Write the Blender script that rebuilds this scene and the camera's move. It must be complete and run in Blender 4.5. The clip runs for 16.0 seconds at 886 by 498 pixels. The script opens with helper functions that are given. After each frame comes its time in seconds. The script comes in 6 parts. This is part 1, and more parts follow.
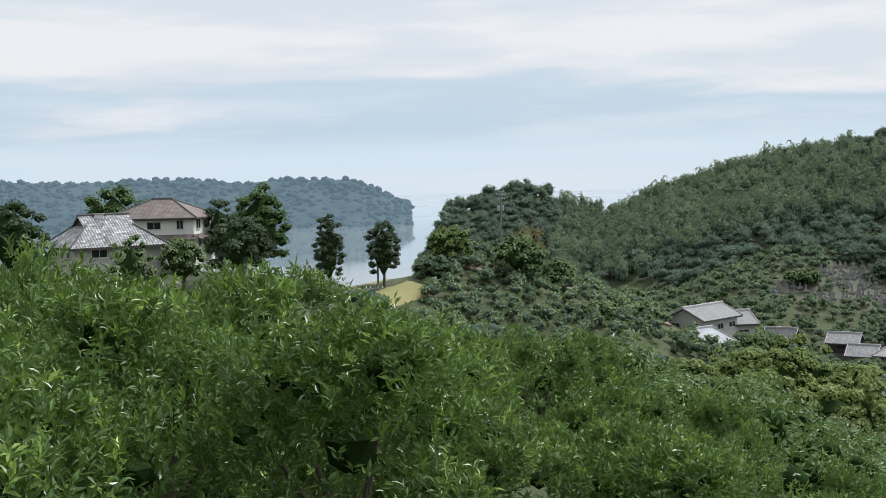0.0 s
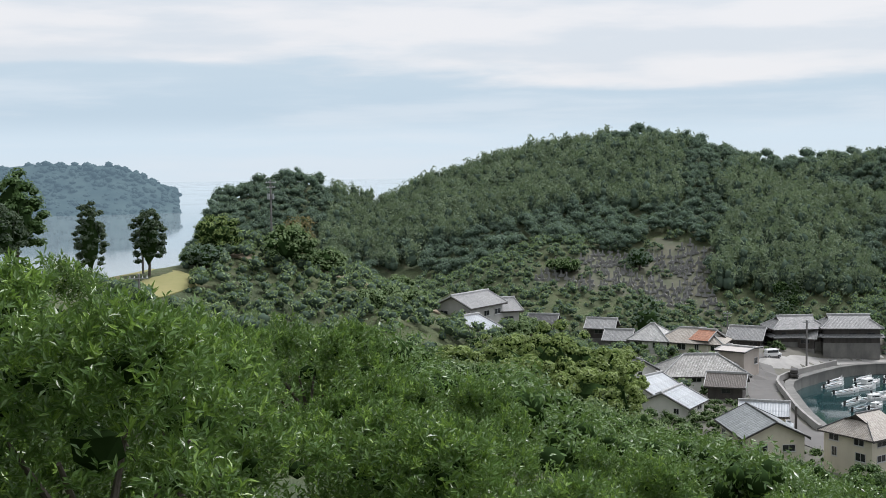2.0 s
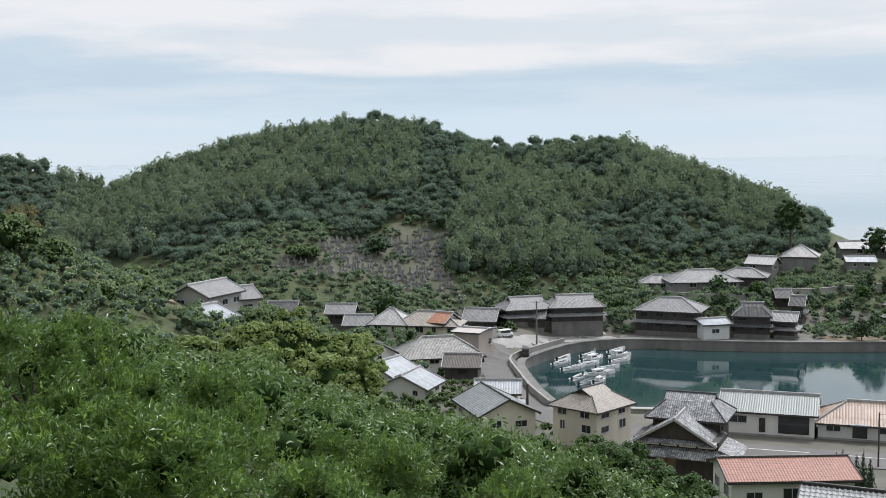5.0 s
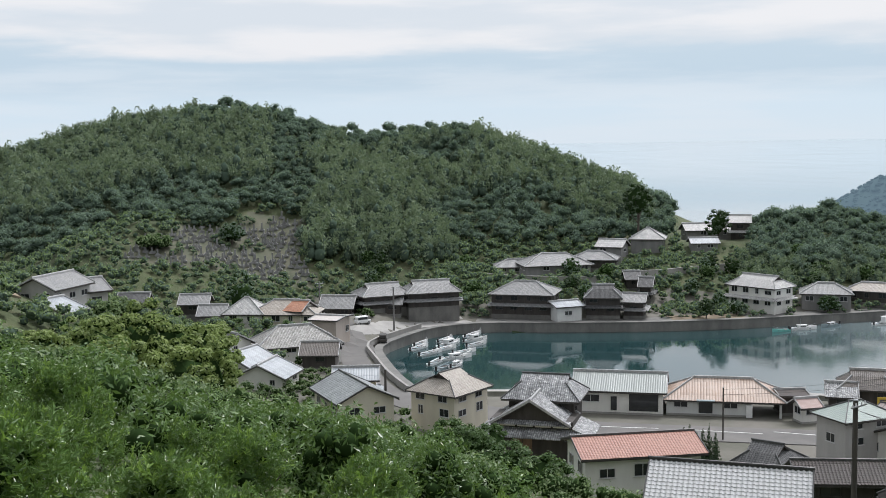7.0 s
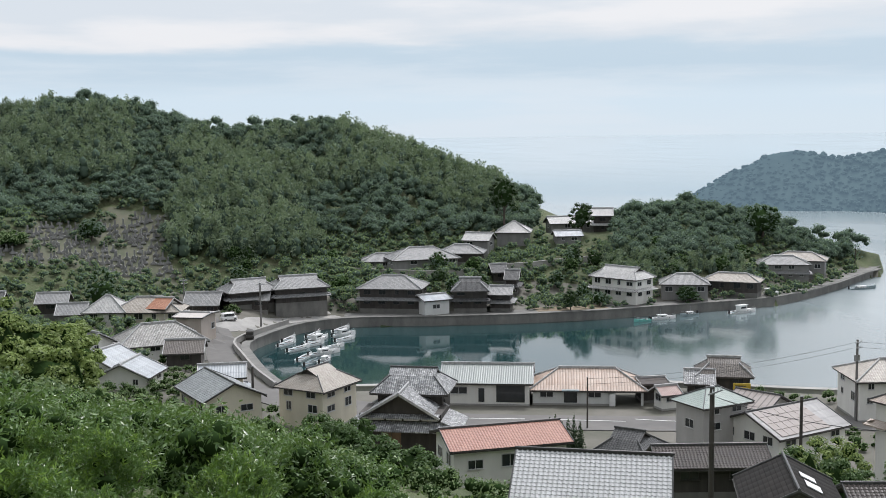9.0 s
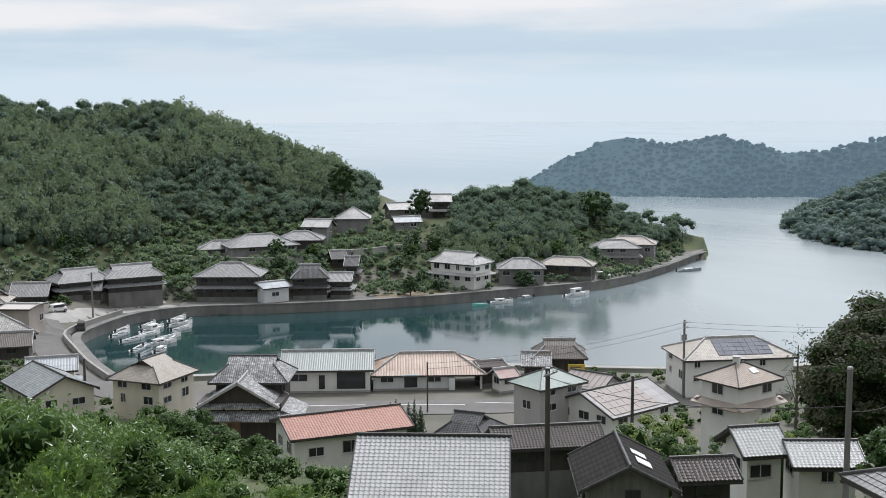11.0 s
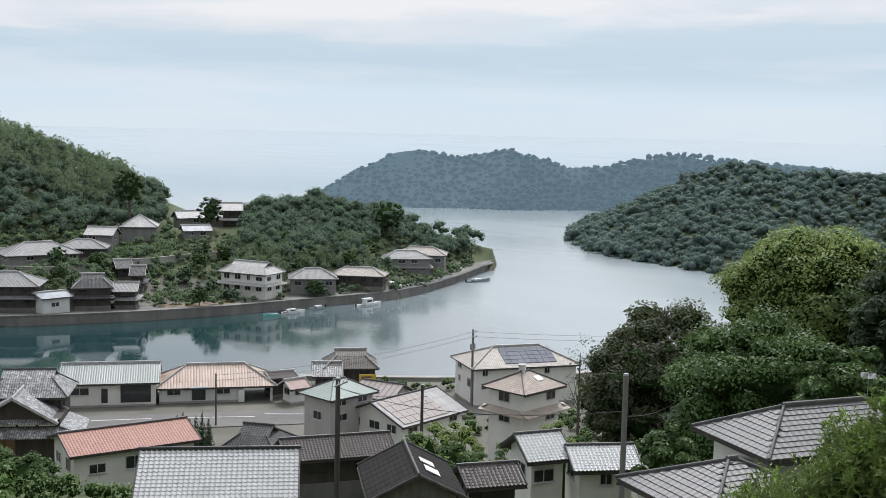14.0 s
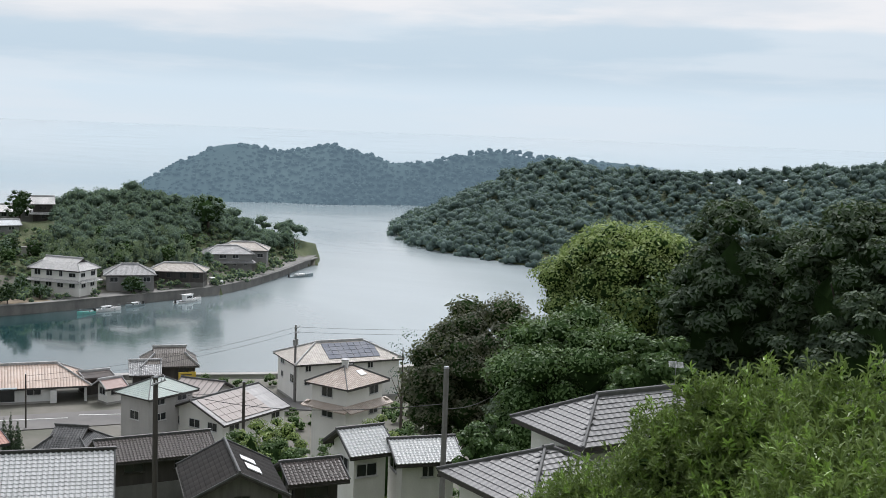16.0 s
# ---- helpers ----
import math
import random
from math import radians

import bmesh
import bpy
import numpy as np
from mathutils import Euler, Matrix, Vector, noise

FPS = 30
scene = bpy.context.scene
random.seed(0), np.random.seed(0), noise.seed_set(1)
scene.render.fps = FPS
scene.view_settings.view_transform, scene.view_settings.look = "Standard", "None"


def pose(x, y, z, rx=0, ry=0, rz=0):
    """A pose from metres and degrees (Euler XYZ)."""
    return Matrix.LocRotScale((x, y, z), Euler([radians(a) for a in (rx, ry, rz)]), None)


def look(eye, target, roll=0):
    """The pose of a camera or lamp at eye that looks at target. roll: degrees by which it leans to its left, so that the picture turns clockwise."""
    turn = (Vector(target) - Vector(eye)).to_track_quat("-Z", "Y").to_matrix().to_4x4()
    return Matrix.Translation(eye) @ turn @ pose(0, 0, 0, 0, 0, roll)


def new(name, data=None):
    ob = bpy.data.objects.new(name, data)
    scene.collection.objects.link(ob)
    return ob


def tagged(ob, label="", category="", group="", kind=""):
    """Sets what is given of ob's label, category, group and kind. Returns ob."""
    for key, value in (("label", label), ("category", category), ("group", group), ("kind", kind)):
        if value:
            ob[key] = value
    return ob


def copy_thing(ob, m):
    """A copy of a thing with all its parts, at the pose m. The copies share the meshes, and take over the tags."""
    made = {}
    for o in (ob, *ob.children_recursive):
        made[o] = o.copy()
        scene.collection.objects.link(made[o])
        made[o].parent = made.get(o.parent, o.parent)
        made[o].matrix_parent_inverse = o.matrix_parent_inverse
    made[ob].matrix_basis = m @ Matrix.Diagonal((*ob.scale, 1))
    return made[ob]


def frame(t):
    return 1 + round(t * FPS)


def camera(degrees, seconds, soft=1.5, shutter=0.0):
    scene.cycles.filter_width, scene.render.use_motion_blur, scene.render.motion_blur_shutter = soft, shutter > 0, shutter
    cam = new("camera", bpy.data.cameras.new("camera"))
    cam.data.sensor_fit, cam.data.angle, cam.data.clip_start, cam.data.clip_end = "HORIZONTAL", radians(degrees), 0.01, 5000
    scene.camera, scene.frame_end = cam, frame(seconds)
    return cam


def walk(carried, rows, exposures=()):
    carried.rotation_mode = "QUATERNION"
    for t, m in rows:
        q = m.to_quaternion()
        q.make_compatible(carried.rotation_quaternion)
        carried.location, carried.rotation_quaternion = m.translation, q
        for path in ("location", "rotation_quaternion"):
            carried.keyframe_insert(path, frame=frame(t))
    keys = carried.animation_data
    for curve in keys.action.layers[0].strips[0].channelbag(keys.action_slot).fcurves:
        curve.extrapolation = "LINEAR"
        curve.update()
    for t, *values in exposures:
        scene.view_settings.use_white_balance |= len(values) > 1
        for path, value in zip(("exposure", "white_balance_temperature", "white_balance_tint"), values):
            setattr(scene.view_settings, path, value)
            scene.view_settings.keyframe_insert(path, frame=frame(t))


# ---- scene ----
cam = camera(42.0, 16.0, soft=0.9)
ROWS = [
    (0, -0.000, 0.550, 44.00, 86.727, 1.562, -0.089),
    (0.5, 0.026, 0.549, 44.00, 86.525, 1.427, -2.806),
    (1, 0.056, 0.547, 44.00, 86.345, 1.337, -5.893),
    (1.5, 0.082, 0.544, 44.00, 86.094, 1.164, -8.631),
    (2, 0.108, 0.539, 44.00, 85.945, 0.818, -11.384),
    (2.5, 0.131, 0.534, 44.00, 85.750, 0.680, -13.797),
    (3, 0.153, 0.528, 44.00, 85.558, 0.470, -16.216),
    (3.5, 0.173, 0.522, 44.00, 85.354, 0.513, -18.389),
    (4, 0.194, 0.515, 44.00, 85.243, 0.456, -20.640),
    (6.5, 0.269, 0.479, 44.00, 84.637, 0.950, -29.425),
    (7, 0.286, 0.470, 44.00, 84.360, 0.847, -31.453),
    (7.5, 0.298, 0.463, 44.00, 84.161, 0.761, -32.830),
    (8, 0.311, 0.454, 44.00, 83.968, 0.719, -34.491),
    (8.5, 0.324, 0.444, 44.00, 83.851, 0.662, -36.174),
    (9, 0.338, 0.434, 44.00, 83.991, 0.681, -38.020),
    (9.5, 0.352, 0.423, 44.00, 83.684, 0.557, -39.855),
    (10, 0.368, 0.409, 44.00, 83.441, 0.458, -42.084),
    (12.5, 0.426, 0.348, 44.00, 83.482, -0.432, -50.758),
    (13, 0.437, 0.334, 44.00, 83.675, -0.750, -52.502),
    (13.5, 0.448, 0.319, 44.00, 83.760, -0.761, -54.412),
    (14, 0.457, 0.306, 44.00, 83.835, -1.252, -56.121),
    (14.5, 0.467, 0.290, 44.00, 83.946, -1.598, -58.030),
    (15, 0.476, 0.275, 44.00, 83.941, -1.758, -59.821),
    (15.5, 0.488, 0.254, 44.00, 83.950, -1.923, -62.333),
    (16, 0.499, 0.232, 44.00, 83.831, -2.095, -64.823),
]
walk(cam, [(t, pose(x, y, z, rx, ry, rz)) for t, x, y, z, rx, ry, rz in ROWS], [(0, 0.12, 6300, 13.0), (16, 0.12, 6300, 13.0)])

# ---- world and sun: a bright hazy overcast ----
SUN_AZ, SUN_EL = 66.0, 56.0
world = bpy.data.worlds.new("world")
scene.world = world
world.use_nodes = True
wn, wl = world.node_tree.nodes, world.node_tree.links
wn.clear()
w_out = wn.new("ShaderNodeOutputWorld")
w_bg = wn.new("ShaderNodeBackground")
w_sky = wn.new("ShaderNodeTexSky")
w_sky.sky_type = "NISHITA"
w_sky.sun_disc = False
w_sky.sun_elevation, w_sky.sun_rotation = radians(SUN_EL), radians(SUN_AZ)
w_sky.air_density, w_sky.dust_density = 1.2, 2.5
w_dim = wn.new("ShaderNodeVectorMath")
w_dim.operation = "SCALE"
w_dim.inputs["Scale"].default_value = 0.075
wl.new(w_sky.outputs[0], w_dim.inputs[0])
# cloud layer: the view direction laid onto a flat deck overhead
w_co = wn.new("ShaderNodeTexCoord")
w_sep = wn.new("ShaderNodeSeparateXYZ")
wl.new(w_co.outputs["Generated"], w_sep.inputs[0])


def w_math(op, a, b=None, clamp=False):
    n = wn.new("ShaderNodeMath")
    n.operation, n.use_clamp = op, clamp
    for i, v in enumerate((a, b)):
        if v is None:
            continue
        if isinstance(v, (int, float)):
            n.inputs[i].default_value = v
        else:
            wl.new(v, n.inputs[i])
    return n.outputs[0]


def w_noise(sx, sz, scale, detail, rough, off):
    """Cloud texture over the sky's directions, drawn out along the horizon."""
    m = wn.new("ShaderNodeMapping")
    m.inputs["Location"].default_value = (off, off * 0.37, off * 0.61)
    m.inputs["Scale"].default_value = (sx, sx, sz)
    wl.new(w_co.outputs["Generated"], m.inputs[0])
    n = wn.new("ShaderNodeTexNoise")
    n.inputs["Scale"].default_value, n.inputs["Detail"].default_value = scale, detail
    n.inputs["Roughness"].default_value = rough
    wl.new(m.outputs[0], n.inputs["Vector"])
    return n.outputs[0]


def w_ramp(fac, *stops):
    r = wn.new("ShaderNodeValToRGB")
    r.color_ramp.interpolation = "EASE"
    el = r.color_ramp.elements
    while len(el) < len(stops):
        el.new(0.5)
    for e, (p, c) in zip(el, stops):
        e.position, e.color = p, (*c, 1)
    wl.new(fac, r.inputs[0])
    return r.outputs[0]


def w_blend(fac, a, b, kind="MIX"):
    n = wn.new("ShaderNodeMixRGB")
    n.blend_type = kind
    for v, so in zip((fac, a, b), n.inputs):
        if isinstance(v, (int, float)):
            so.default_value = v
        elif isinstance(v, tuple):
            so.default_value = (*v, 1)
        else:
            wl.new(v, so)
    return n.outputs[0]


w_up = w_sep.outputs[2]
# clear hazy blue low down, paler at the sea's edge; over it a broad bank of white cloud with a ragged foot
w_low = w_ramp(w_up, (0.0, (0.67, 0.775, 0.83)), (0.022, (0.645, 0.765, 0.835)), (0.05, (0.53, 0.655, 0.74)), (0.09, (0.55, 0.665, 0.74)))
w_wisp = w_ramp(w_noise(2.2, 20.0, 1.6, 6, 0.55, 5.2), (0.45, (0,) * 3), (0.66, (1,) * 3))
w_low = w_blend(w_math("MULTIPLY", w_wisp, 0.55), w_low, (0.72, 0.79, 0.83))
w_lift = w_math("ADD", w_up, w_math("MULTIPLY", w_math("SUBTRACT", w_noise(2.0, 13.0, 1.25, 7, 0.52, 1.7), 0.5), 0.16))
w_bank = w_ramp(w_lift, (0.066, (0,) * 3), (0.088, (1,) * 3))
w_body = w_ramp(w_noise(2.4, 16.0, 2.0, 6, 0.5, 9.3), (0.36, (0.68, 0.735, 0.77)), (0.58, (0.82, 0.828, 0.825)))
w_mix = w_blend(w_bank, w_low, w_body)
w_mix = w_blend(0.92, w_dim.outputs[0], w_mix)
# a cloud deck is brighter overhead and round the veiled sun
w_dot = wn.new("ShaderNodeVectorMath")
w_dot.operation = "DOT_PRODUCT"
wl.new(w_co.outputs["Generated"], w_dot.inputs[0])
w_dot.inputs[1].default_value = (math.sin(radians(SUN_AZ)) * math.cos(radians(SUN_EL)), math.cos(radians(SUN_AZ)) * math.cos(radians(SUN_EL)), math.sin(radians(SUN_EL)))
w_glow = w_math("MULTIPLY", w_math("POWER", w_math("MAXIMUM", w_dot.outputs["Value"], 0.0), 2.0), 1.45)
w_gain = w_math("ADD", 1.0, w_math("MULTIPLY", w_ramp(w_up, (0.14, (0,) * 3), (0.6, (1,) * 3)), w_math("ADD", -0.35, w_glow)))
wl.new(w_mix, w_bg.inputs[0])
wl.new(w_gain, w_bg.inputs[1])
wl.new(w_bg.outputs[0], w_out.inputs[0])

sun_lamp = new("sun", bpy.data.lights.new("sun", "SUN"))
sun_lamp.data.energy, sun_lamp.data.angle, sun_lamp.data.color = 2.5, radians(14), (1, 0.98, 0.95)
_a, _e = radians(SUN_AZ), radians(SUN_EL)
_d = Vector((math.sin(_a) * math.cos(_e), math.cos(_a) * math.cos(_e), math.sin(_e)))
sun_lamp.matrix_world = look(_d * 100, (0, 0, 0))

# ---- materials ----
MATS = {}


class Nodes:
    """A small help to wire one node material."""

    def __init__(self, name):
        self.m = bpy.data.materials.new(name)
        self.m.use_nodes = True
        self.n, self.l = self.m.node_tree.nodes, self.m.node_tree.links
        self.bsdf = next(n for n in self.n if n.type == "BSDF_PRINCIPLED")
        self.co = self.n.new("ShaderNodeTexCoord")
        MATS[name] = self.m

    def put(self, v, socket):
        if isinstance(v, (int, float)):
            socket.default_value = v
        elif isinstance(v, tuple):
            socket.default_value = v if len(v) == 4 or socket.type == "VECTOR" else (*v, 1)
        else:
            self.l.new(v, socket)

    def noise(self, scale, detail=4, rough=0.6, coord="Object", stretch=(1, 1, 1)):
        mp = self.n.new("ShaderNodeMapping")
        mp.inputs["Scale"].default_value = stretch
        self.l.new(self.co.outputs[coord], mp.inputs[0])
        t = self.n.new("ShaderNodeTexNoise")
        t.inputs["Scale"].default_value, t.inputs["Detail"].default_value, t.inputs["Roughness"].default_value = scale, detail, rough
        self.l.new(mp.outputs[0], t.inputs["Vector"])
        return t.outputs[0]

    def math(self, op, a, b=0.0, clamp=False):
        t = self.n.new("ShaderNodeMath")
        t.operation, t.use_clamp = op, clamp
        self.put(a, t.inputs[0])
        self.put(b, t.inputs[1])
        return t.outputs[0]

    def ramp(self, fac, lo, hi, clo=0.0, chi=1.0):
        t = self.n.new("ShaderNodeMapRange")
        t.inputs[1].default_value, t.inputs[2].default_value, t.inputs[3].default_value, t.inputs[4].default_value = lo, hi, clo, chi
        self.put(fac, t.inputs[0])
        return t.outputs[0]

    def mix(self, fac, a, b, kind="MIX"):
        t = self.n.new("ShaderNodeMixRGB")
        t.blend_type = kind
        self.put(fac, t.inputs[0])
        self.put(a, t.inputs[1])
        self.put(b, t.inputs[2])
        return t.outputs[0]

    def bump(self, height, strength, dist=0.05):
        t = self.n.new("ShaderNodeBump")
        t.inputs["Strength"].default_value, t.inputs["Distance"].default_value = strength, dist
        self.put(height, t.inputs["Height"])
        self.l.new(t.outputs[0], self.bsdf.inputs["Normal"])

    def island(self):
        g = self.n.new("ShaderNodeNewGeometry")
        return g.outputs["Random Per Island"]

    def done(self, color, rough=0.6, metal=0.0, spec=0.5):
        self.put(color, self.bsdf.inputs["Base Color"])
        self.put(rough, self.bsdf.inputs["Roughness"])
        self.bsdf.inputs["Metallic"].default_value = metal
        self.bsdf.inputs["Specular IOR Level"].default_value = spec
        return self.m


def plain(name, a, b, rough=0.7, scale=1.5, fine=18.0, bump=0.15, metal=0.0, streak=1.0):
    """Two colours in large stains, with a fine grain and slight relief."""
    k = Nodes(name)
    big = k.ramp(k.noise(scale, 5, 0.65, stretch=(1, 1, streak)), 0.35, 0.68)
    col = k.mix(big, a, b)
    fine_n = k.noise(fine, 3, 0.6)
    col = k.mix(0.22, col, k.mix(fine_n, tuple(0.55 * v for v in a), tuple(min(1, 1.35 * v) for v in b)))
    k.bump(fine_n, bump, 0.02)
    return k.done(col, k.ramp(fine_n, 0.2, 0.8, rough - 0.1, min(1, rough + 0.1)), metal)


def leafy(name, a, b, rough=0.5, thin=0.25, spot=0.35, spec=0.35):
    """Leaves: every clump its own green, larger patches of old and new growth."""
    k = Nodes(name)
    col = k.mix(k.island(), a, b)
    patch = k.ramp(k.noise(spot, 3, 0.5), 0.38, 0.66)
    col = k.mix(k.math("MULTIPLY", patch, 0.45), col, tuple(min(1, 1.5 * v) for v in b))
    stand = k.ramp(k.noise(spot * 0.22, 4, 0.6), 0.36, 0.64)
    col = k.mix(k.math("MULTIPLY", stand, 0.40), col, tuple(0.62 * v for v in a))
    m = k.done(col, rough, 0.0, spec)
    tr = k.n.new("ShaderNodeBsdfTranslucent")
    k.put(k.mix(0.5, col, (0.18, 0.27, 0.06)), tr.inputs[0])
    mx = k.n.new("ShaderNodeMixShader")
    mx.inputs[0].default_value = thin
    out = next(n for n in k.n if n.type == "OUTPUT_MATERIAL")
    k.l.new(k.bsdf.outputs[0], mx.inputs[1])
    k.l.new(tr.outputs[0], mx.inputs[2])
    k.l.new(mx.outputs[0], out.inputs[0])
    return m


def roofing(name, a, b, pitch=0.28, course=0.25, rough=0.45, rib=0.6, line=0.4, stain=0.5, metal=0.0, spotted=0.0):
    """Roof covering: ribs up the slope and courses across it, laid out in the roof's own metres."""
    k = Nodes(name)
    sep = k.n.new("ShaderNodeSeparateXYZ")
    k.l.new(k.co.outputs["UV"], sep.inputs[0])
    u = k.math("FRACT", k.math("DIVIDE", sep.outputs[0], pitch))
    v = k.math("FRACT", k.math("DIVIDE", sep.outputs[1], course))
    ribs = k.math("SINE", k.math("MULTIPLY", u, math.pi))
    step = k.ramp(v, 0.0, 0.22)
    big = k.ramp(k.noise(0.55, 6, 0.7), 0.36, 0.66)
    col = k.mix(big, a, b)
    cell = k.n.new("ShaderNodeTexWhiteNoise")
    cm = k.n.new("ShaderNodeCombineXYZ")
    k.l.new(k.math("FLOOR", k.math("DIVIDE", sep.outputs[0], pitch)), cm.inputs[0])
    k.l.new(k.math("FLOOR", k.math("DIVIDE", sep.outputs[1], course)), cm.inputs[1])
    k.l.new(cm.outputs[0], cell.inputs[0])
    col = k.mix(k.math("MULTIPLY", cell.outputs[0], stain), col, tuple(0.6 * x for x in a))
    if spotted:
        col = k.mix(k.ramp(k.noise(2.2, 6, 0.75), 0.52, 0.62, 0, spotted), col, (0.62, 0.63, 0.62))
    gap = k.math("MULTIPLY", k.ramp(ribs, 0.0, 0.55, 1.0 - rib, 1.0), k.ramp(v, 0.0, 0.16, 1.0 - line, 1.0))
    col = k.mix(1.0, col, gap, "MULTIPLY")
    k.bump(k.math("ADD", ribs, step), 0.55, 0.05)
    return k.done(col, k.ramp(big, 0, 1, rough, rough + 0.15), metal)


roofing("tile_grey", (0.20, 0.205, 0.21), (0.33, 0.33, 0.32))
roofing("tile_white", (0.45, 0.45, 0.44), (0.62, 0.61, 0.59))
roofing("tile_tan", (0.36, 0.32, 0.27), (0.48, 0.44, 0.39))
roofing("tile_orange", (0.42, 0.17, 0.09), (0.52, 0.27, 0.17))
roofing("tile_patch", (0.20, 0.195, 0.18), (0.45, 0.44, 0.41), spotted=0.5)
roofing("tile_brown", (0.085, 0.07, 0.06), (0.15, 0.13, 0.11))
roofing("tile_brownlow", (0.055, 0.045, 0.042), (0.11, 0.09, 0.08), pitch=0.3, course=0.28)
roofing("tile_dark", (0.07, 0.072, 0.075), (0.15, 0.15, 0.15))
roofing("tile_old", (0.13, 0.135, 0.14), (0.46, 0.47, 0.48), spotted=0.9, rib=0.85)
roofing("tile_flat", (0.20, 0.22, 0.225), (0.30, 0.32, 0.32), pitch=0.9, course=0.33, rib=0.1, line=0.55)
roofing("tile_peach", (0.46, 0.32, 0.24), (0.58, 0.48, 0.41), pitch=0.42, course=3.0, rib=0.5, line=0.1)
roofing("tile_peach2", (0.42, 0.34, 0.28), (0.55, 0.48, 0.42), pitch=0.3, course=0.3)
roofing("tile_red", (0.34, 0.14, 0.095), (0.43, 0.22, 0.165), pitch=0.3, course=0.3, rib=0.5, stain=0.3)
roofing("tile_pink", (0.45, 0.30, 0.27), (0.55, 0.42, 0.38))
roofing("tile_green", (0.33, 0.40, 0.37), (0.43, 0.49, 0.45), pitch=0.3, course=0.32, rib=0.25, line=0.45, stain=0.25)
roofing("tile_cream", (0.42, 0.38, 0.33), (0.50, 0.46, 0.41), pitch=0.35, course=0.35, rib=0.3)
roofing("tile_silver", (0.34, 0.35, 0.35), (0.62, 0.63, 0.63), pitch=0.28, course=0.25, spotted=0.6, rib=0.7, line=0.6)
roofing("tile_brownhip", (0.13, 0.11, 0.10), (0.26, 0.20, 0.17), pitch=0.6, course=0.35, rib=0.1, line=0.3)
roofing("tile_brownstripe", (0.26, 0.22, 0.20), (0.36, 0.32, 0.30), pitch=0.9, course=4, rib=0.6, line=0)
roofing("metal_white", (0.30, 0.33, 0.36), (0.44, 0.47, 0.49), pitch=0.4, course=1.8, rib=0.25, line=0.2, rough=0.35)
roofing("metal_green", (0.22, 0.255, 0.24), (0.30, 0.33, 0.315), pitch=0.35, course=9, rib=0.15, line=0.05, rough=0.4)
roofing("panel_grey", (0.24, 0.235, 0.235), (0.33, 0.325, 0.32), pitch=1.0, course=1.6, rib=0.0, line=0.12, rough=0.4)
roofing("slate_black", (0.014, 0.013, 0.012), (0.030, 0.027, 0.025), pitch=0.9, course=0.3, rib=0.05, line=0.1, rough=0.8)
roofing("solar_cell", (0.06, 0.075, 0.11), (0.10, 0.12, 0.16), pitch=1.0, course=1.4, rib=0.3, line=0.15, rough=0.55)
for _n in ("slate_black", "tile_brownlow", "tile_dark"):
    MATS[_n].node_tree.nodes["Principled BSDF"].inputs["Specular IOR Level"].default_value = 0.2
plain("tile_silver_piece", (0.36, 0.37, 0.37), (0.70, 0.71, 0.71), 0.42, 0.9, 6.0)
plain("tile_brownlow_piece", (0.055, 0.046, 0.042), (0.10, 0.085, 0.078), 0.45, 0.9, 6.0)
plain("tile_near", (0.38, 0.385, 0.39), (0.54, 0.545, 0.55), 0.30, 0.6, 9.0)
plain("tile_big", (0.105, 0.105, 0.107), (0.165, 0.165, 0.165), 0.45, 0.6, 9.0)
plain("concrete_roof", (0.40, 0.37, 0.35), (0.52, 0.49, 0.46))
plain("ridge_tile", (0.24, 0.245, 0.25), (0.50, 0.50, 0.50), 0.5, 2.0, 12.0)
plain("ridge_dark", (0.055, 0.056, 0.058), (0.13, 0.13, 0.13), 0.5, 2.0, 12.0)
plain("ridge_black", (0.02, 0.02, 0.022), (0.05, 0.05, 0.05), 0.4, 2.0, 12.0)
plain("plaster_white", (0.68, 0.67, 0.63), (0.80, 0.79, 0.75), 0.8, 0.5, 12, streak=0.25)
plain("plaster_pale", (0.58, 0.59, 0.58), (0.70, 0.71, 0.70), 0.8, 0.5, 12, streak=0.25)
plain("plaster_cream", (0.58, 0.54, 0.44), (0.68, 0.64, 0.53), 0.8, 0.5, 12, streak=0.25)
plain("plaster_tan", (0.36, 0.31, 0.27), (0.46, 0.41, 0.37), 0.8, 0.5, 12, streak=0.25)
plain("plaster_grey", (0.36, 0.35, 0.34), (0.47, 0.46, 0.45), 0.8, 0.5, 12, streak=0.25)
plain("plaster_dark", (0.17, 0.17, 0.17), (0.28, 0.275, 0.27), 0.8, 0.5, 12, streak=0.25)
plain("wood_dark", (0.03, 0.027, 0.025), (0.075, 0.066, 0.06), 0.75, 1.2, 20, streak=0.15)
plain("wood_tan", (0.16, 0.10, 0.06), (0.26, 0.17, 0.11), 0.7, 1.2, 20, streak=0.15)
plain("wood_grey", (0.11, 0.105, 0.10), (0.20, 0.19, 0.18), 0.8, 2.0, 20, streak=0.15)
plain("pole_concrete", (0.14, 0.135, 0.13), (0.21, 0.205, 0.20), 0.8)
plain("pole_wood", (0.05, 0.045, 0.04), (0.09, 0.08, 0.07), 0.8, streak=0.2)
plain("steel", (0.30, 0.31, 0.32), (0.42, 0.43, 0.44), 0.4, metal=0.6)
plain("frame_dark", (0.03, 0.028, 0.026), (0.06, 0.055, 0.05), 0.4)
plain("frame_pale", (0.45, 0.45, 0.45), (0.6, 0.6, 0.6), 0.4)
plain("asphalt", (0.115, 0.112, 0.108), (0.175, 0.168, 0.16), 0.9, 0.15, 6)
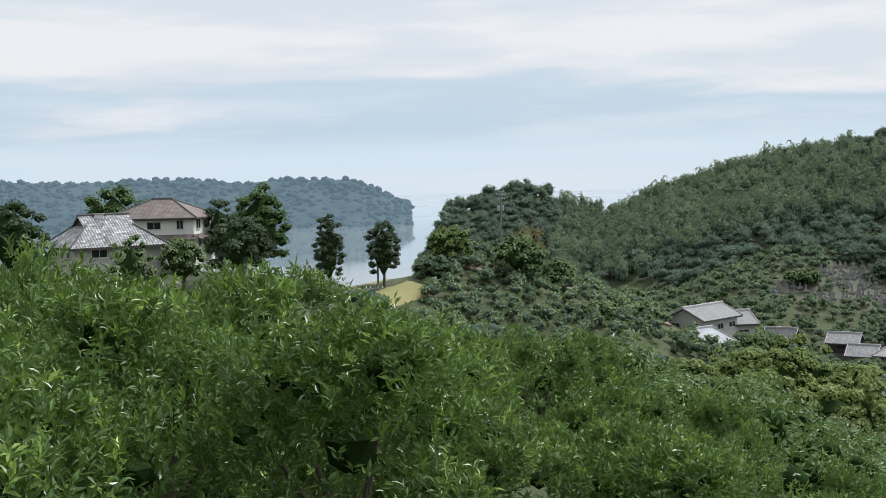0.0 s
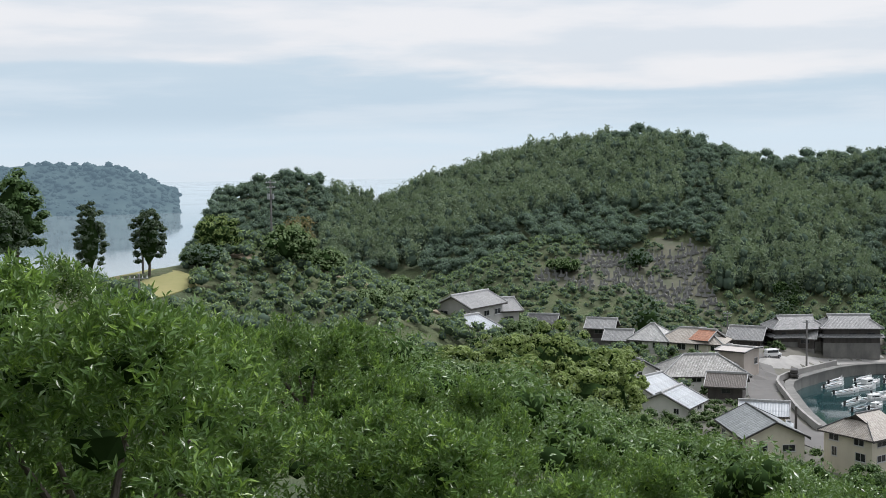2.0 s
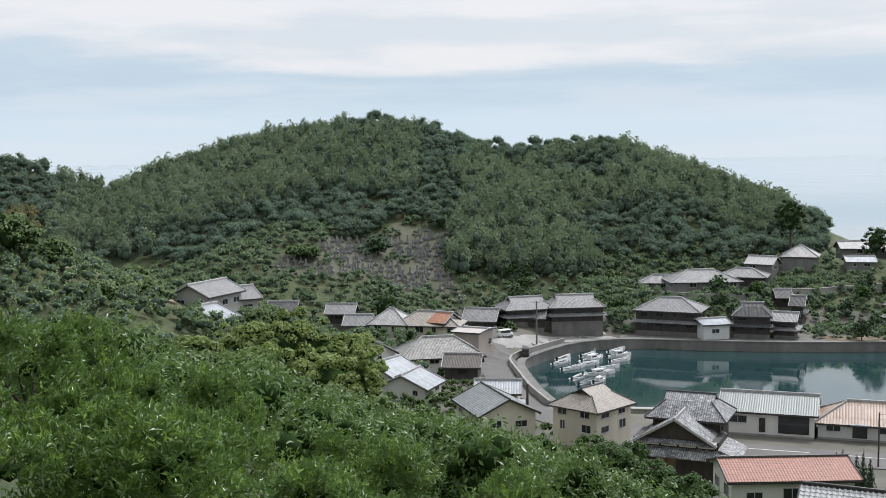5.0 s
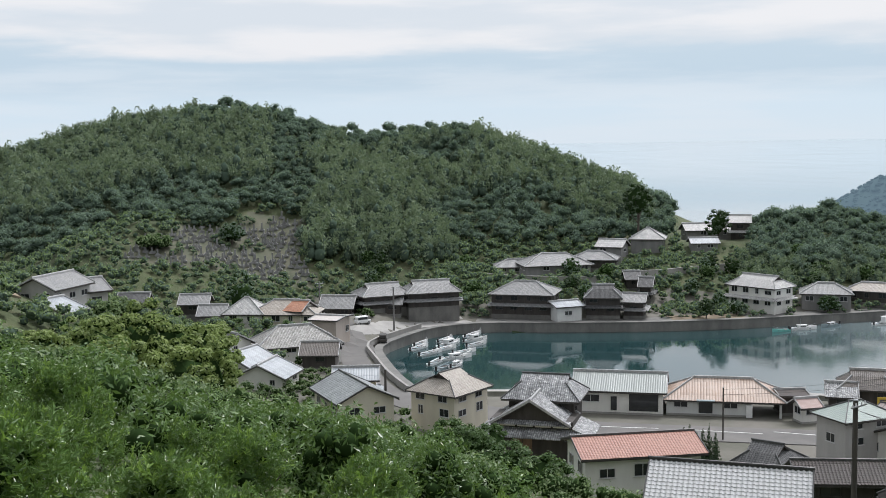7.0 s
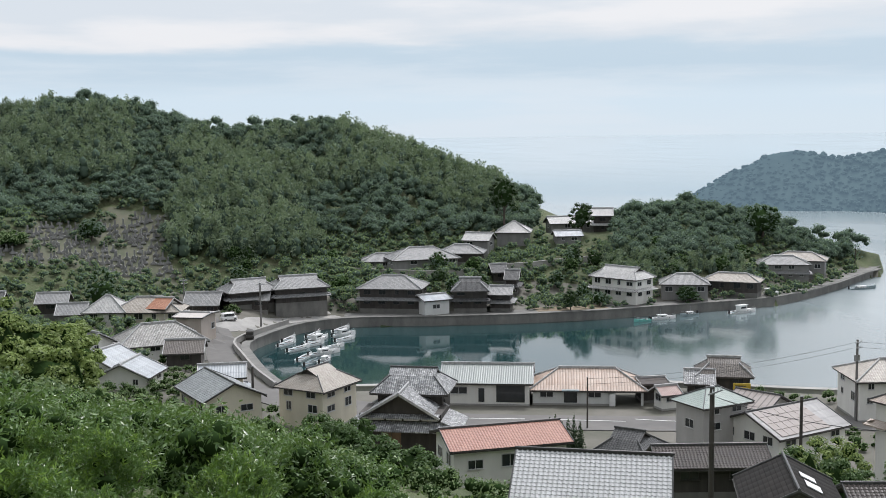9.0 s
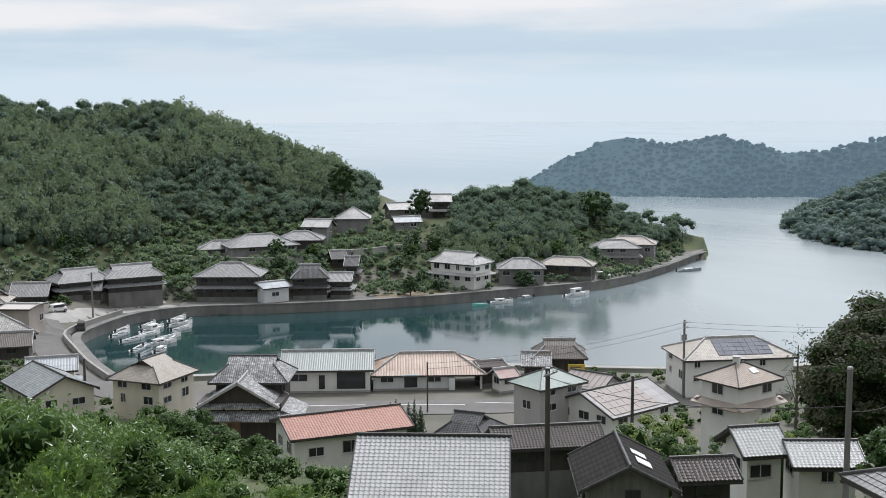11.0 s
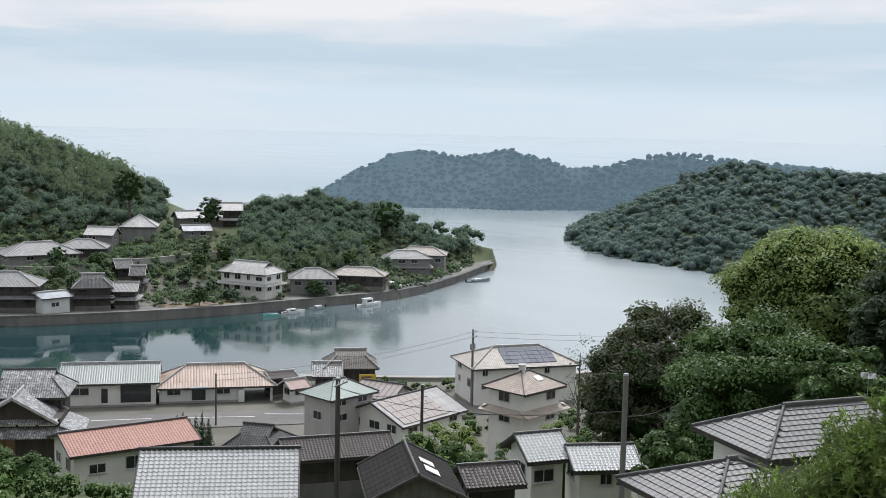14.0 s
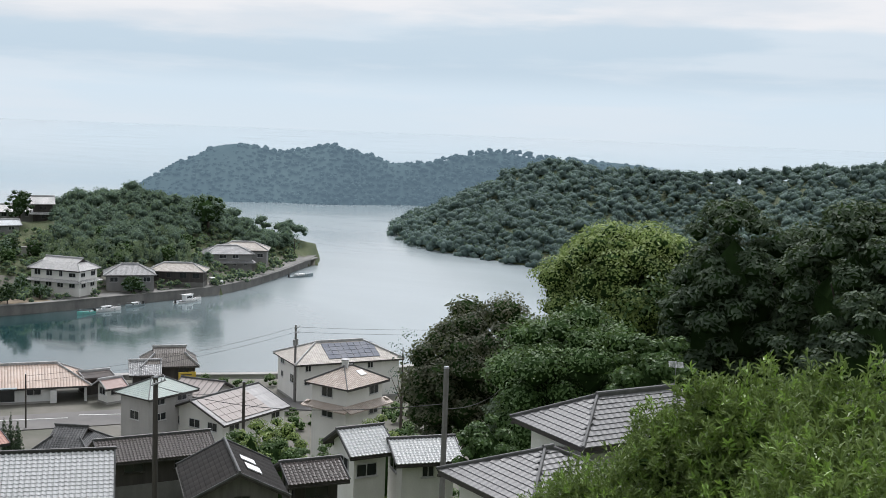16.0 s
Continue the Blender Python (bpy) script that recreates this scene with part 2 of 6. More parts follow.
plain("concrete", (0.25, 0.245, 0.235), (0.38, 0.37, 0.35), 0.85, 0.25, 5, streak=0.4)
plain("quay_stone", (0.11, 0.11, 0.105), (0.22, 0.215, 0.20), 0.85, 0.35, 3, streak=0.4)
plain("road_paint", (0.6, 0.6, 0.58), (0.72, 0.72, 0.70), 0.7)
plain("stone", (0.11, 0.112, 0.11), (0.30, 0.30, 0.29), 0.7, 0.6, 9)
plain("grave_earth", (0.06, 0.075, 0.04), (0.12, 0.115, 0.08), 0.9, 0.2, 3)
plain("village_ground", (0.085, 0.088, 0.065), (0.165, 0.155, 0.135), 0.9, 0.12, 2.5)
plain("boat_white", (0.68, 0.69, 0.69), (0.80, 0.80, 0.79), 0.35)
plain("boat_blue", (0.05, 0.10, 0.30), (0.08, 0.15, 0.38), 0.35)
plain("boat_teal", (0.12, 0.42, 0.38), (0.2, 0.52, 0.47), 0.35)
plain("boat_inside", (0.17, 0.23, 0.25), (0.32, 0.38, 0.40), 0.6)
plain("white_sheet", (0.7, 0.7, 0.7), (0.82, 0.82, 0.82), 0.5)
plain("yellow_sign", (0.50, 0.34, 0.03), (0.58, 0.42, 0.06), 0.5)
plain("rubber", (0.015, 0.015, 0.015), (0.03, 0.03, 0.03), 0.8)
plain("bark", (0.05, 0.042, 0.033), (0.12, 0.10, 0.085), 0.9, 2, 14, 0.5, streak=0.3)
plain("grass_pale", (0.20, 0.21, 0.075), (0.30, 0.27, 0.12), 0.9, 0.2, 4)
plain("earth", (0.19, 0.15, 0.10), (0.27, 0.22, 0.155), 0.9, 0.2, 4)

k = Nodes("ground")
_g = k.mix(k.ramp(k.noise(0.05, 6, 0.65), 0.38, 0.62), (0.045, 0.065, 0.028), (0.085, 0.105, 0.045))
_g = k.mix(k.ramp(k.noise(0.35, 5, 0.7), 0.50, 0.68, 0, 0.6), _g, (0.125, 0.112, 0.066))
k.bump(k.noise(1.5, 6, 0.7), 0.8, 0.3)
k.done(_g, 0.95)

k = Nodes("water")
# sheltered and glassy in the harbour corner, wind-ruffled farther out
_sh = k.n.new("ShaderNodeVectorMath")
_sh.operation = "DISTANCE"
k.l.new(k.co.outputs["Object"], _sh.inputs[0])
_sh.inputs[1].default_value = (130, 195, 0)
_wr = k.math("ADD", k.math("MULTIPLY", k.ramp(_sh.outputs["Value"], 45, 150, 0.03, 0.20), k.ramp(_sh.outputs["Value"], 330, 520, 1.0, 0.18)), k.ramp(k.noise(0.02, 4, 0.6, stretch=(1, 0.3, 1)), 0.4, 0.65, 0.0, 0.05))
_w1, _w2 = k.noise(0.9, 3, 0.5, stretch=(1.0, 0.45, 1)), k.noise(0.12, 3, 0.5, stretch=(1.0, 0.35, 1))
_amp = k.math("MULTIPLY", k.ramp(_sh.outputs["Value"], 40, 140, 0.25, 1.0), k.ramp(_sh.outputs["Value"], 330, 520, 1.0, 0.18))
k.bump(k.math("MULTIPLY", k.math("ADD", k.math("MULTIPLY", _w1, 0.35), _w2), _amp), 0.17, 0.35)
k.bsdf.inputs["IOR"].default_value = 2.3
# Base colour pales outwards: the open bay's bright sky reflection is painted in.
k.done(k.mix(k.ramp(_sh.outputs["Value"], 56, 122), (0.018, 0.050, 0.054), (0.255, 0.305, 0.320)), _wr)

k = Nodes("window_glass")
k.done(k.mix(k.noise(0.8, 3), (0.010, 0.012, 0.014), (0.05, 0.055, 0.058)), 0.08)

leafy("leaf_citrus", (0.056, 0.122, 0.028), (0.120, 0.212, 0.048), 0.30, 0.30, spec=0.5)
leafy("leaf_young", (0.15, 0.27, 0.045), (0.25, 0.38, 0.07), 0.34, 0.35, spec=0.5)
leafy("leaf_shrub", (0.125, 0.195, 0.095), (0.235, 0.310, 0.145), 0.6, 0.35)
# Hill woods and bamboo, lightened and blued: some distance haze sits in these colours.
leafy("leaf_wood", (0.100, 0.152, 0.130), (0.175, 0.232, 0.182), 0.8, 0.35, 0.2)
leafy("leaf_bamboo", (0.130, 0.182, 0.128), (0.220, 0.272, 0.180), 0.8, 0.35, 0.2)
leafy("leaf_bright", (0.14, 0.210, 0.052), (0.26, 0.330, 0.095), 0.5, 0.3)
leafy("leaf_maple", (0.045, 0.095, 0.028), (0.090, 0.160, 0.048), 0.5)
leafy("leaf_rust", (0.036, 0.056, 0.028), (0.095, 0.090, 0.055), 0.6)
leafy("leaf_cedar", (0.032, 0.056, 0.034), (0.068, 0.100, 0.055), 0.7, 0.15)
leafy("leaf_loquat", (0.085, 0.140, 0.038), (0.170, 0.230, 0.065), 0.42, 0.3)
leafy("leaf_dry", (0.14, 0.11, 0.05), (0.22, 0.17, 0.08), 0.7)
# Shore hill leaves, paled towards blue: distance haze mixed into the colour.
leafy("leaf_haze", (0.095, 0.145, 0.140), (0.140, 0.195, 0.178), 0.9, 0.3, 0.08)
# Far backdrop foliage: distance haze painted as a blue glow over dark green.
k = Nodes("leaf_haze_glow")
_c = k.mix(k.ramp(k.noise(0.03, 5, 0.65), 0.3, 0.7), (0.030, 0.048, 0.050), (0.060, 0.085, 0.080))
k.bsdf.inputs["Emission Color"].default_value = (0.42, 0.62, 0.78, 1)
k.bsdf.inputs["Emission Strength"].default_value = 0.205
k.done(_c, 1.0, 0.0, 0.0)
# Darker green for distant crown cores: shade inside the foliage painted in.
k = Nodes("leaf_core_shade")
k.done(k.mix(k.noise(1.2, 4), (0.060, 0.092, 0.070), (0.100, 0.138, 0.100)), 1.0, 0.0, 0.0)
# Very dark green of crown hearts: inner shade put into the colour.
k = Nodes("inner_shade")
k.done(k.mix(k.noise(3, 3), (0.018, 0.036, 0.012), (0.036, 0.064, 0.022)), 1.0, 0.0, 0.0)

# ---- small helpers for meshes ----
def polar(az, dist, z=0.0):
    """A place by compass angle (degrees clockwise from +y) and distance from the lookout."""
    return Vector((dist * math.sin(radians(az)), dist * math.cos(radians(az)), z))


def mesh_of(name, verts, faces, *mats, uvs=None, smooth=False, slots=None):
    me = bpy.data.meshes.new(name)
    me.from_pydata([tuple(v) for v in verts] if not isinstance(verts, np.ndarray) else verts.tolist(), [], faces if isinstance(faces, list) else faces.tolist())
    for m in mats:
        me.materials.append(MATS[m])
    if uvs is not None:
        lay = me.uv_layers.new(name="uv")
        lay.data.foreach_set("uv", np.asarray(uvs, dtype=np.float32).ravel())
    if slots is not None:
        me.polygons.foreach_set("material_index", np.asarray(slots, dtype=np.int32))
    if smooth:
        me.polygons.foreach_set("use_smooth", [True] * len(me.polygons))
    me.update()
    return me


def part(name, bm, material, parent, label=""):
    """Links a bmesh, or a finished mesh, as one object under a thing or a part."""
    if isinstance(bm, bmesh.types.BMesh):
        me = bpy.data.meshes.new(name)
        bm.to_mesh(me)
        bm.free()
        me.materials.append(MATS[material])
    else:
        me = bm
    ob = new(name, me)
    ob.parent = parent
    if label:
        ob["label"] = label
    return ob


def thing(name, m, label, category, group="", kind=""):
    ob = new(name)
    ob.matrix_basis = m
    ob.empty_display_size = 0.3
    return tagged(ob, label, category, group, kind)


def box(bm, x0, y0, z0, x1, y1, z1, bevel=0.0):
    r = bmesh.ops.create_cube(bm, size=1, matrix=Matrix.Translation(((x0 + x1) / 2, (y0 + y1) / 2, (z0 + z1) / 2)) @ Matrix.Diagonal((x1 - x0, y1 - y0, z1 - z0, 1)))
    if bevel:
        ed = list({e for v in r["verts"] for e in v.link_edges})
        bmesh.ops.bevel(bm, geom=ed, offset=bevel, segments=1, affect="EDGES")
    return bm


def boxes(*dims, bevel=0.0):
    bm = bmesh.new()
    for d in dims:
        box(bm, *d, bevel=bevel)
    return bm


def tube(bm, a, b, r0, r1, n=10):
    a, b = Vector(a), Vector(b)
    m = Matrix.Translation((a + b) / 2) @ (b - a).to_track_quat("Z", "Y").to_matrix().to_4x4()
    bmesh.ops.create_cone(bm, cap_ends=True, segments=n, radius1=r0, radius2=r1, depth=(b - a).length, matrix=m)
    return bm


def noise2(x, y, scale, seed=0.0):
    """A cheap smooth field between -1 and 1 for arrays of places."""
    x, y = np.asarray(x) / scale + seed * 7.3, np.asarray(y) / scale + seed * 3.1
    return (np.sin(1.7 * x + 1.3 * np.sin(1.1 * y + seed)) + np.sin(1.9 * y - 1.1 * np.sin(0.9 * x + 2 * seed)) + np.sin(1.1 * x + 1.4 * y + 3 * seed)) / 3


# ---- the lie of the land: ridges (angle, distance, height) with side slopes ----
CAMERA_HILL = [(-70, 140, 42), (-25, 140, 37), (-12, 150, 33.2), (-7, 70, 36.8), (-8, 14, 40.2), (-20, 1.5, 42.2), (100, 1.5, 42.2)]
LOOKOUT_SPUR = [(100, 1.5, 42.2), (94, 16, 37.5), (94, 60, 31), (100, 120, 31), (120, 260, 30)]
# Unseen rise behind the lookout, added to block light from that side.
SHADE_HILL = [(130, 75, 70), (165, 58, 78), (200, 52, 80), (235, 58, 78), (262, 80, 66)]
HAMLET = [(13, 230, 8), (18, 240, 5), (24, 238, 4.4), (29, 258, 4.6), (32, 268, 5)]
LOWER_HAMLET = [(20, 150, 6), (26, 142, 4.5), (31, 132, 4)]
KNOLL = [(-12, 150, 33.2), (-6, 158, 30.4), (-3, 165, 30.0), (2, 185, 30.5), (5, 190, 26), (8, 193, 20.5), (11.5, 195, 15), (14, 205, 8)]
MAIN_HILL = [(-1.5, 432, 14), (0, 432, 27), (2, 430, 36), (4, 430, 39.5), (5.4, 430, 36), (6.6, 428, 29), (7.5, 428, 29), (9.5, 425, 30), (12.4, 418, 39), (16, 415, 46), (19, 415, 48), (20.2, 413, 49), (21.2, 412, 53), (22.5, 411, 51), (24.4, 408, 43), (28, 405, 42), (32, 400, 43), (35.2, 392, 35.5), (38, 378, 25), (40.5, 356, 19), (42.4, 345, 13)]
PENINSULA = [(41, 348, 15.5), (43, 330, 12.5), (46, 335, 13.5), (48.4, 345, 17), (50.1, 345, 19), (52.5, 345, 14), (54.5, 345, 9.5), (56.6, 358, 4), (57.5, 366, 0)]
MID_HILL = [(66.0, 500, -1), (66.8, 505, 9), (68.0, 505, 19), (70.5, 500, 28), (72.6, 500, 25), (76.4, 500, 24), (80, 500, 26), (85.5, 500, 32), (92, 480, 35), (105, 430, 35), (125, 360, 33)]
SHORE_HILL = [(70.5, 490, 24), (69.2, 425, 11), (72, 395, 9), (78, 375, 11), (90, 360, 14)]
APRON = [(12.4, 286, 12.5), (14.5, 302, 18), (16.8, 318, 22), (20, 336, 22.5), (24, 338, 22), (27, 335, 17)]
SPUR = [(27.5, 392, 36), (28.3, 352, 28), (29, 322, 17.5), (29.6, 302, 9)]
TERRACE = [(32.5, 294, 8.8), (35.3, 288, 8.8), (37.8, 283, 8.8), (40, 296, 9.2), (43, 306, 10)]
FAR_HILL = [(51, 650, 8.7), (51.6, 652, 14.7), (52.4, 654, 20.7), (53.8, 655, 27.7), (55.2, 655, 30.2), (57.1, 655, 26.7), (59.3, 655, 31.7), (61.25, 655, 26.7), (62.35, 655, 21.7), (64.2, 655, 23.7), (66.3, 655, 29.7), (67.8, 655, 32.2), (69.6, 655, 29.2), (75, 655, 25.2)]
LEFT_ISLAND = [(-40, 1500, 55), (-23.3, 1420, 62), (-17.9, 1400, 57), (-12.4, 1380, 59), (-9.7, 1370, 50), (-7.5, 1350, 55), (-4.8, 1340, 54), (-3.7, 1335, 46), (-2.7, 1330, 31), (-2.2, 1325, 11)]
VILLAGE = [(13, 175), (10, 260), (18, 300), (40, 290), (44, 310), (52, 315), (58.6, 362), (58.5, 352), (57.9, 343), (56.8, 321), (55.4, 302), (54.0, 289), (51.3, 279.5), (48.5, 271.5), (45.7, 264), (41.6, 258), (37.5, 256), (33, 257), (30.6, 252), (28.9, 238), (27.5, 229), (27.9, 218), (28.6, 200), (29.6, 187), (33.1, 185), (38, 186), (42.3, 190), (48.5, 189), (56, 188), (62.5, 193), (66, 205), (80, 215), (95, 190), (70, 60), (30, 80)]

BAY = [(58.9, 420), (58.9, 352), (57.9, 342), (56.8, 320.5), (55.4, 301.5), (54.0, 288.5), (51.3, 279), (48.5, 271), (45.7, 263.5), (41.6, 257.5), (37.5, 255.5), (33, 256.5), (30.7, 251.5), (29.0, 238), (27.8, 229), (28.2, 218), (28.9, 200), (29.9, 188), (33.1, 186.5), (38, 187), (42.3, 191), (48.5, 190), (56, 189), (62.5, 194), (66, 206), (76, 218), (76, 330), (66, 390), (62.5, 420)]


def ridge_height(x, y, line, slope):
    """The highest that any stretch of the ridge line reaches at a place, falling off to both sides."""
    best = np.full(np.shape(x), -99.0)
    pts = [polar(*p) for p in line]
    for a, b in zip(pts, pts[1:]):
        d = b - a
        ll = max(d.x * d.x + d.y * d.y, 1e-6)
        s = np.clip(((x - a.x) * d.x + (y - a.y) * d.y) / ll, 0, 1)
        dist = np.hypot(x - a.x - s * d.x, y - a.y - s * d.y)
        best = np.maximum(best, a.z + s * d.z - slope * (np.sqrt(dist * dist + 9) - 3))
    return best


def line_dist(x, y, line):
    """How far a place lies from a line of the plan."""
    best = np.full(np.shape(x), 9999.0)
    pts = [polar(*p) for p in line]
    for a, b in zip(pts, pts[1:]):
        d = b - a
        s = np.clip(((x - a.x) * d.x + (y - a.y) * d.y) / max(d.x * d.x + d.y * d.y, 1e-6), 0, 1)
        best = np.minimum(best, np.hypot(x - a.x - s * d.x, y - a.y - s * d.y))
    return best


def inside(x, y, line):
    pts = [polar(a, d) for a, d in line]
    hit = np.zeros(np.shape(x), dtype=bool)
    for a, b in zip(pts, pts[1:] + pts[:1]):
        cross = (a.y > y) != (b.y > y)
        xi = a.x + (y - a.y) * (b.x - a.x) / ((b.y - a.y) if abs(b.y - a.y) > 1e-9 else 1e-9)
        hit ^= cross & (x < xi)
    return hit


def ground_height(x, y):
    x, y = np.asarray(x, dtype=float), np.asarray(y, dtype=float)
    h = np.full(np.shape(x), -4.0)
    for line, slope in ((KNOLL, 0.36), (MAIN_HILL, 0.40), (PENINSULA, 0.26), (MID_HILL, 0.33), (SHORE_HILL, 0.3), (APRON, 0.37), (SPUR, 0.42), (TERRACE, 0.36)):
        h = np.maximum(h, ridge_height(x, y, line, slope))
    for line, slope in ((CAMERA_HILL, 0.37), (LOOKOUT_SPUR, 0.62), (SHADE_HILL, 0.95), (HAMLET, 0.13), (LOWER_HAMLET, 0.15)):
        h = np.maximum(h, ridge_height(x, y, line, slope))
    # the village hollow behind the knoll
    az, di = np.degrees(np.arctan2(x, y)), np.hypot(x, y)
    hollow = np.interp(az, [14.0, 16.5, 18.5, 20.5, 23, 40, 41], [99, 13, 7, 4.2, 3.4, 3.4, 99]) + 0.28 * np.maximum(0, 165 - di) + 0.5 * np.maximum(0, di - 236)
    h = np.where((az > 14) & (az < 41) & (di > 100), np.minimum(h, hollow), h)
    h = np.where((az > 55) & (az < 68) & (di > 372) & (di < 560), np.minimum(h, 3.6 * (az - 62.8) + 0.6 * noise2(x, y, 14, 6)), h)
    # the hill ends in a steep bluff towards the open sea
    h = np.where((az > -14) & (az < 1.5) & (di > 300) & (di < 560), np.minimum(h, np.maximum(-4, 14.0 * (az + 1.9) + 1.2 * noise2(x, y, 9, 5))), h)
    town = inside(x, y, VILLAGE)
    h = np.where(town, np.maximum(h, 2.0), h)
    # the bay is water in front of the quays
    near = line_dist(x, y, BAY[1:26])
    h = np.where(near < 40, np.minimum(h, 2.0 + 0.42 * np.maximum(0, near - 5)), h)
    h = np.where(inside(x, y, BAY), -4.0, h)
    return h + np.where(h > 4, 0.5 * noise2(x, y, 6, 1) + 0.8 * noise2(x, y, 17, 2), 0)


def graveyard_zone(az, di):
    x, y = di * np.sin(np.radians(az)), di * np.cos(np.radians(az))
    w = 0.7 * noise2(x, y, 6, 8)
    return (az > 15.4 + w + 0.12 * np.clip(di - 294, 0, 26)) & (az < 24.4 + w) & (di > 293 + 3 * w) & (di < 322 + 12 * np.clip(az - 20.5, 0, 1) + 4 * w)


def ground_at(x, y):
    return float(ground_height(np.array([x]), np.array([y]))[0])


_az = np.concatenate([np.arange(-32, 96, 0.42), np.arange(96, 328, 4.0)])
_rg = np.concatenate([np.concatenate([[0.004], np.arange(0.8, 60, 1.6)]), np.arange(60, 460, 2.8), np.geomspace(460, 4600, 34)])
_A, _R = np.meshgrid(np.radians(_az), _rg)
_X, _Y = _R * np.sin(_A), _R * np.cos(_A)
_Z = ground_height(_X, _Y)
_n, _m = len(_rg), len(_az)
_idx = np.arange(_n * _m).reshape(_n, _m)
_q = np.stack([_idx[:-1, :], np.roll(_idx, -1, 1)[:-1, :], np.roll(_idx, -1, 1)[1:, :], _idx[1:, :]], -1).reshape(-1, 4)[:, ::-1]
ground = new("ground", mesh_of("ground", np.stack([_X, _Y, _Z], -1).reshape(-1, 3), _q, "ground", "village_ground", "grave_earth", smooth=True, slots=np.where(graveyard_zone(np.degrees(_A), _R), 2, inside(_X, _Y, VILLAGE) & (_Z < 5.5)).reshape(-1)[_q[:, 0]].astype(np.int32)))
tagged(ground, "green hillside and village ground sloping down to the bay", "ground", kind="structure")
_s = 4700
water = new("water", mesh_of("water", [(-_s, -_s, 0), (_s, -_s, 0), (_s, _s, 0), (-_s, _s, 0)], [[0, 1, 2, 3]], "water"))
tagged(water, "calm blue-green sea water of the bay reflecting the shore", "water", kind="structure")


def hill_sheet(name, line, slope, a0, a1, d0, d1, mat, label):
    az, rg = np.radians(np.linspace(a0, a1, 260)), np.linspace(d0, d1, 70)
    A, R = np.meshgrid(az, rg)
    X, Y = R * np.sin(A), R * np.cos(A)
    Z = ridge_height(X, Y, line, slope) - 1.5 + 1.0 * noise2(X, Y, 14, 1) + 1.5 * noise2(X, Y, 40, 4)
    i = np.arange(X.size).reshape(X.shape)
    q = np.stack([i[:-1, :-1], i[:-1, 1:], i[1:, 1:], i[1:, :-1]], -1).reshape(-1, 4)[:, ::-1]
    ob = new(name, mesh_of(name, np.stack([X, Y, np.maximum(Z, -5)], -1).reshape(-1, 3), q, mat, smooth=True))
    return tagged(ob, label, "hill", kind="structure")


hill_sheet("backdrop_island", LEFT_ISLAND, 0.5, -45, -1.5, 1180, 1600, "leaf_haze_glow", "hazy blue wooded island across the water")
hill_sheet("backdrop_hill", FAR_HILL, 0.66, 48, 78, 570, 760, "leaf_haze_glow", "hazy wooded hills closing the far end of the inlet")

# ---- roads, quays and retaining walls ----
ROADS = [([(25.5, 252), (26.6, 236), (27.0, 222), (27.6, 205), (28.4, 190), (30, 178), (33.5, 172), (38, 163), (43, 162), (49.5, 163), (56, 168), (62, 172)], 8.0),
         ([(26.6, 240), (29.2, 251), (32.5, 259.5)], 5.0)]


def ribbon(name, line, width, z, mat, label, lift=0.05, kind="structure", follow=False, step=3.0):
    """A paved strip of even width along a line of the plan."""
    pts = [polar(*p) for p in line]
    fine = []
    for a, b in zip(pts, pts[1:]):
        n = max(1, int((b - a).length / step))
        fine += [a.lerp(b, i / n) for i in range(n)]
    fine.append(pts[-1])
    for _ in range(2):
        fine = [fine[0]] + [(fine[i - 1] + fine[i] * 2 + fine[i + 1]) / 4 for i in range(1, len(fine) - 1)] + [fine[-1]]
    V, F = [], []
    for i, p in enumerate(fine):
        d = (fine[min(i + 1, len(fine) - 1)] - fine[max(i - 1, 0)]).normalized()
        s = Vector((-d.y, d.x, 0)) * width / 2
        for q in (p + s, p + s * 0.33, p - s * 0.33, p - s):
            zz = (ground_at(q.x, q.y) if follow else z) + lift
            V.append((q.x, q.y, zz))
        if i:
            k = 4 * i
            F += [[k - 4 + j, k + j, k + j + 1, k - 3 + j][::-1] for j in range(3)]
    for i in range(len(fine)):
        V += [(x, y, zz - 0.3) for x, y, zz in (V[4 * i], V[4 * i + 3])]
    n4 = 4 * len(fine)
    for i in range(1, len(fine)):
        F.append([4 * i - 4, 4 * i, n4 + 2 * i, n4 + 2 * i - 2])
        F.append([4 * i + 3, 4 * i - 1, n4 + 2 * i - 1, n4 + 2 * i + 1])
    return tagged(new(name, mesh_of(name, V, F, mat, smooth=False)), label, name.split("_")[0], kind=kind)


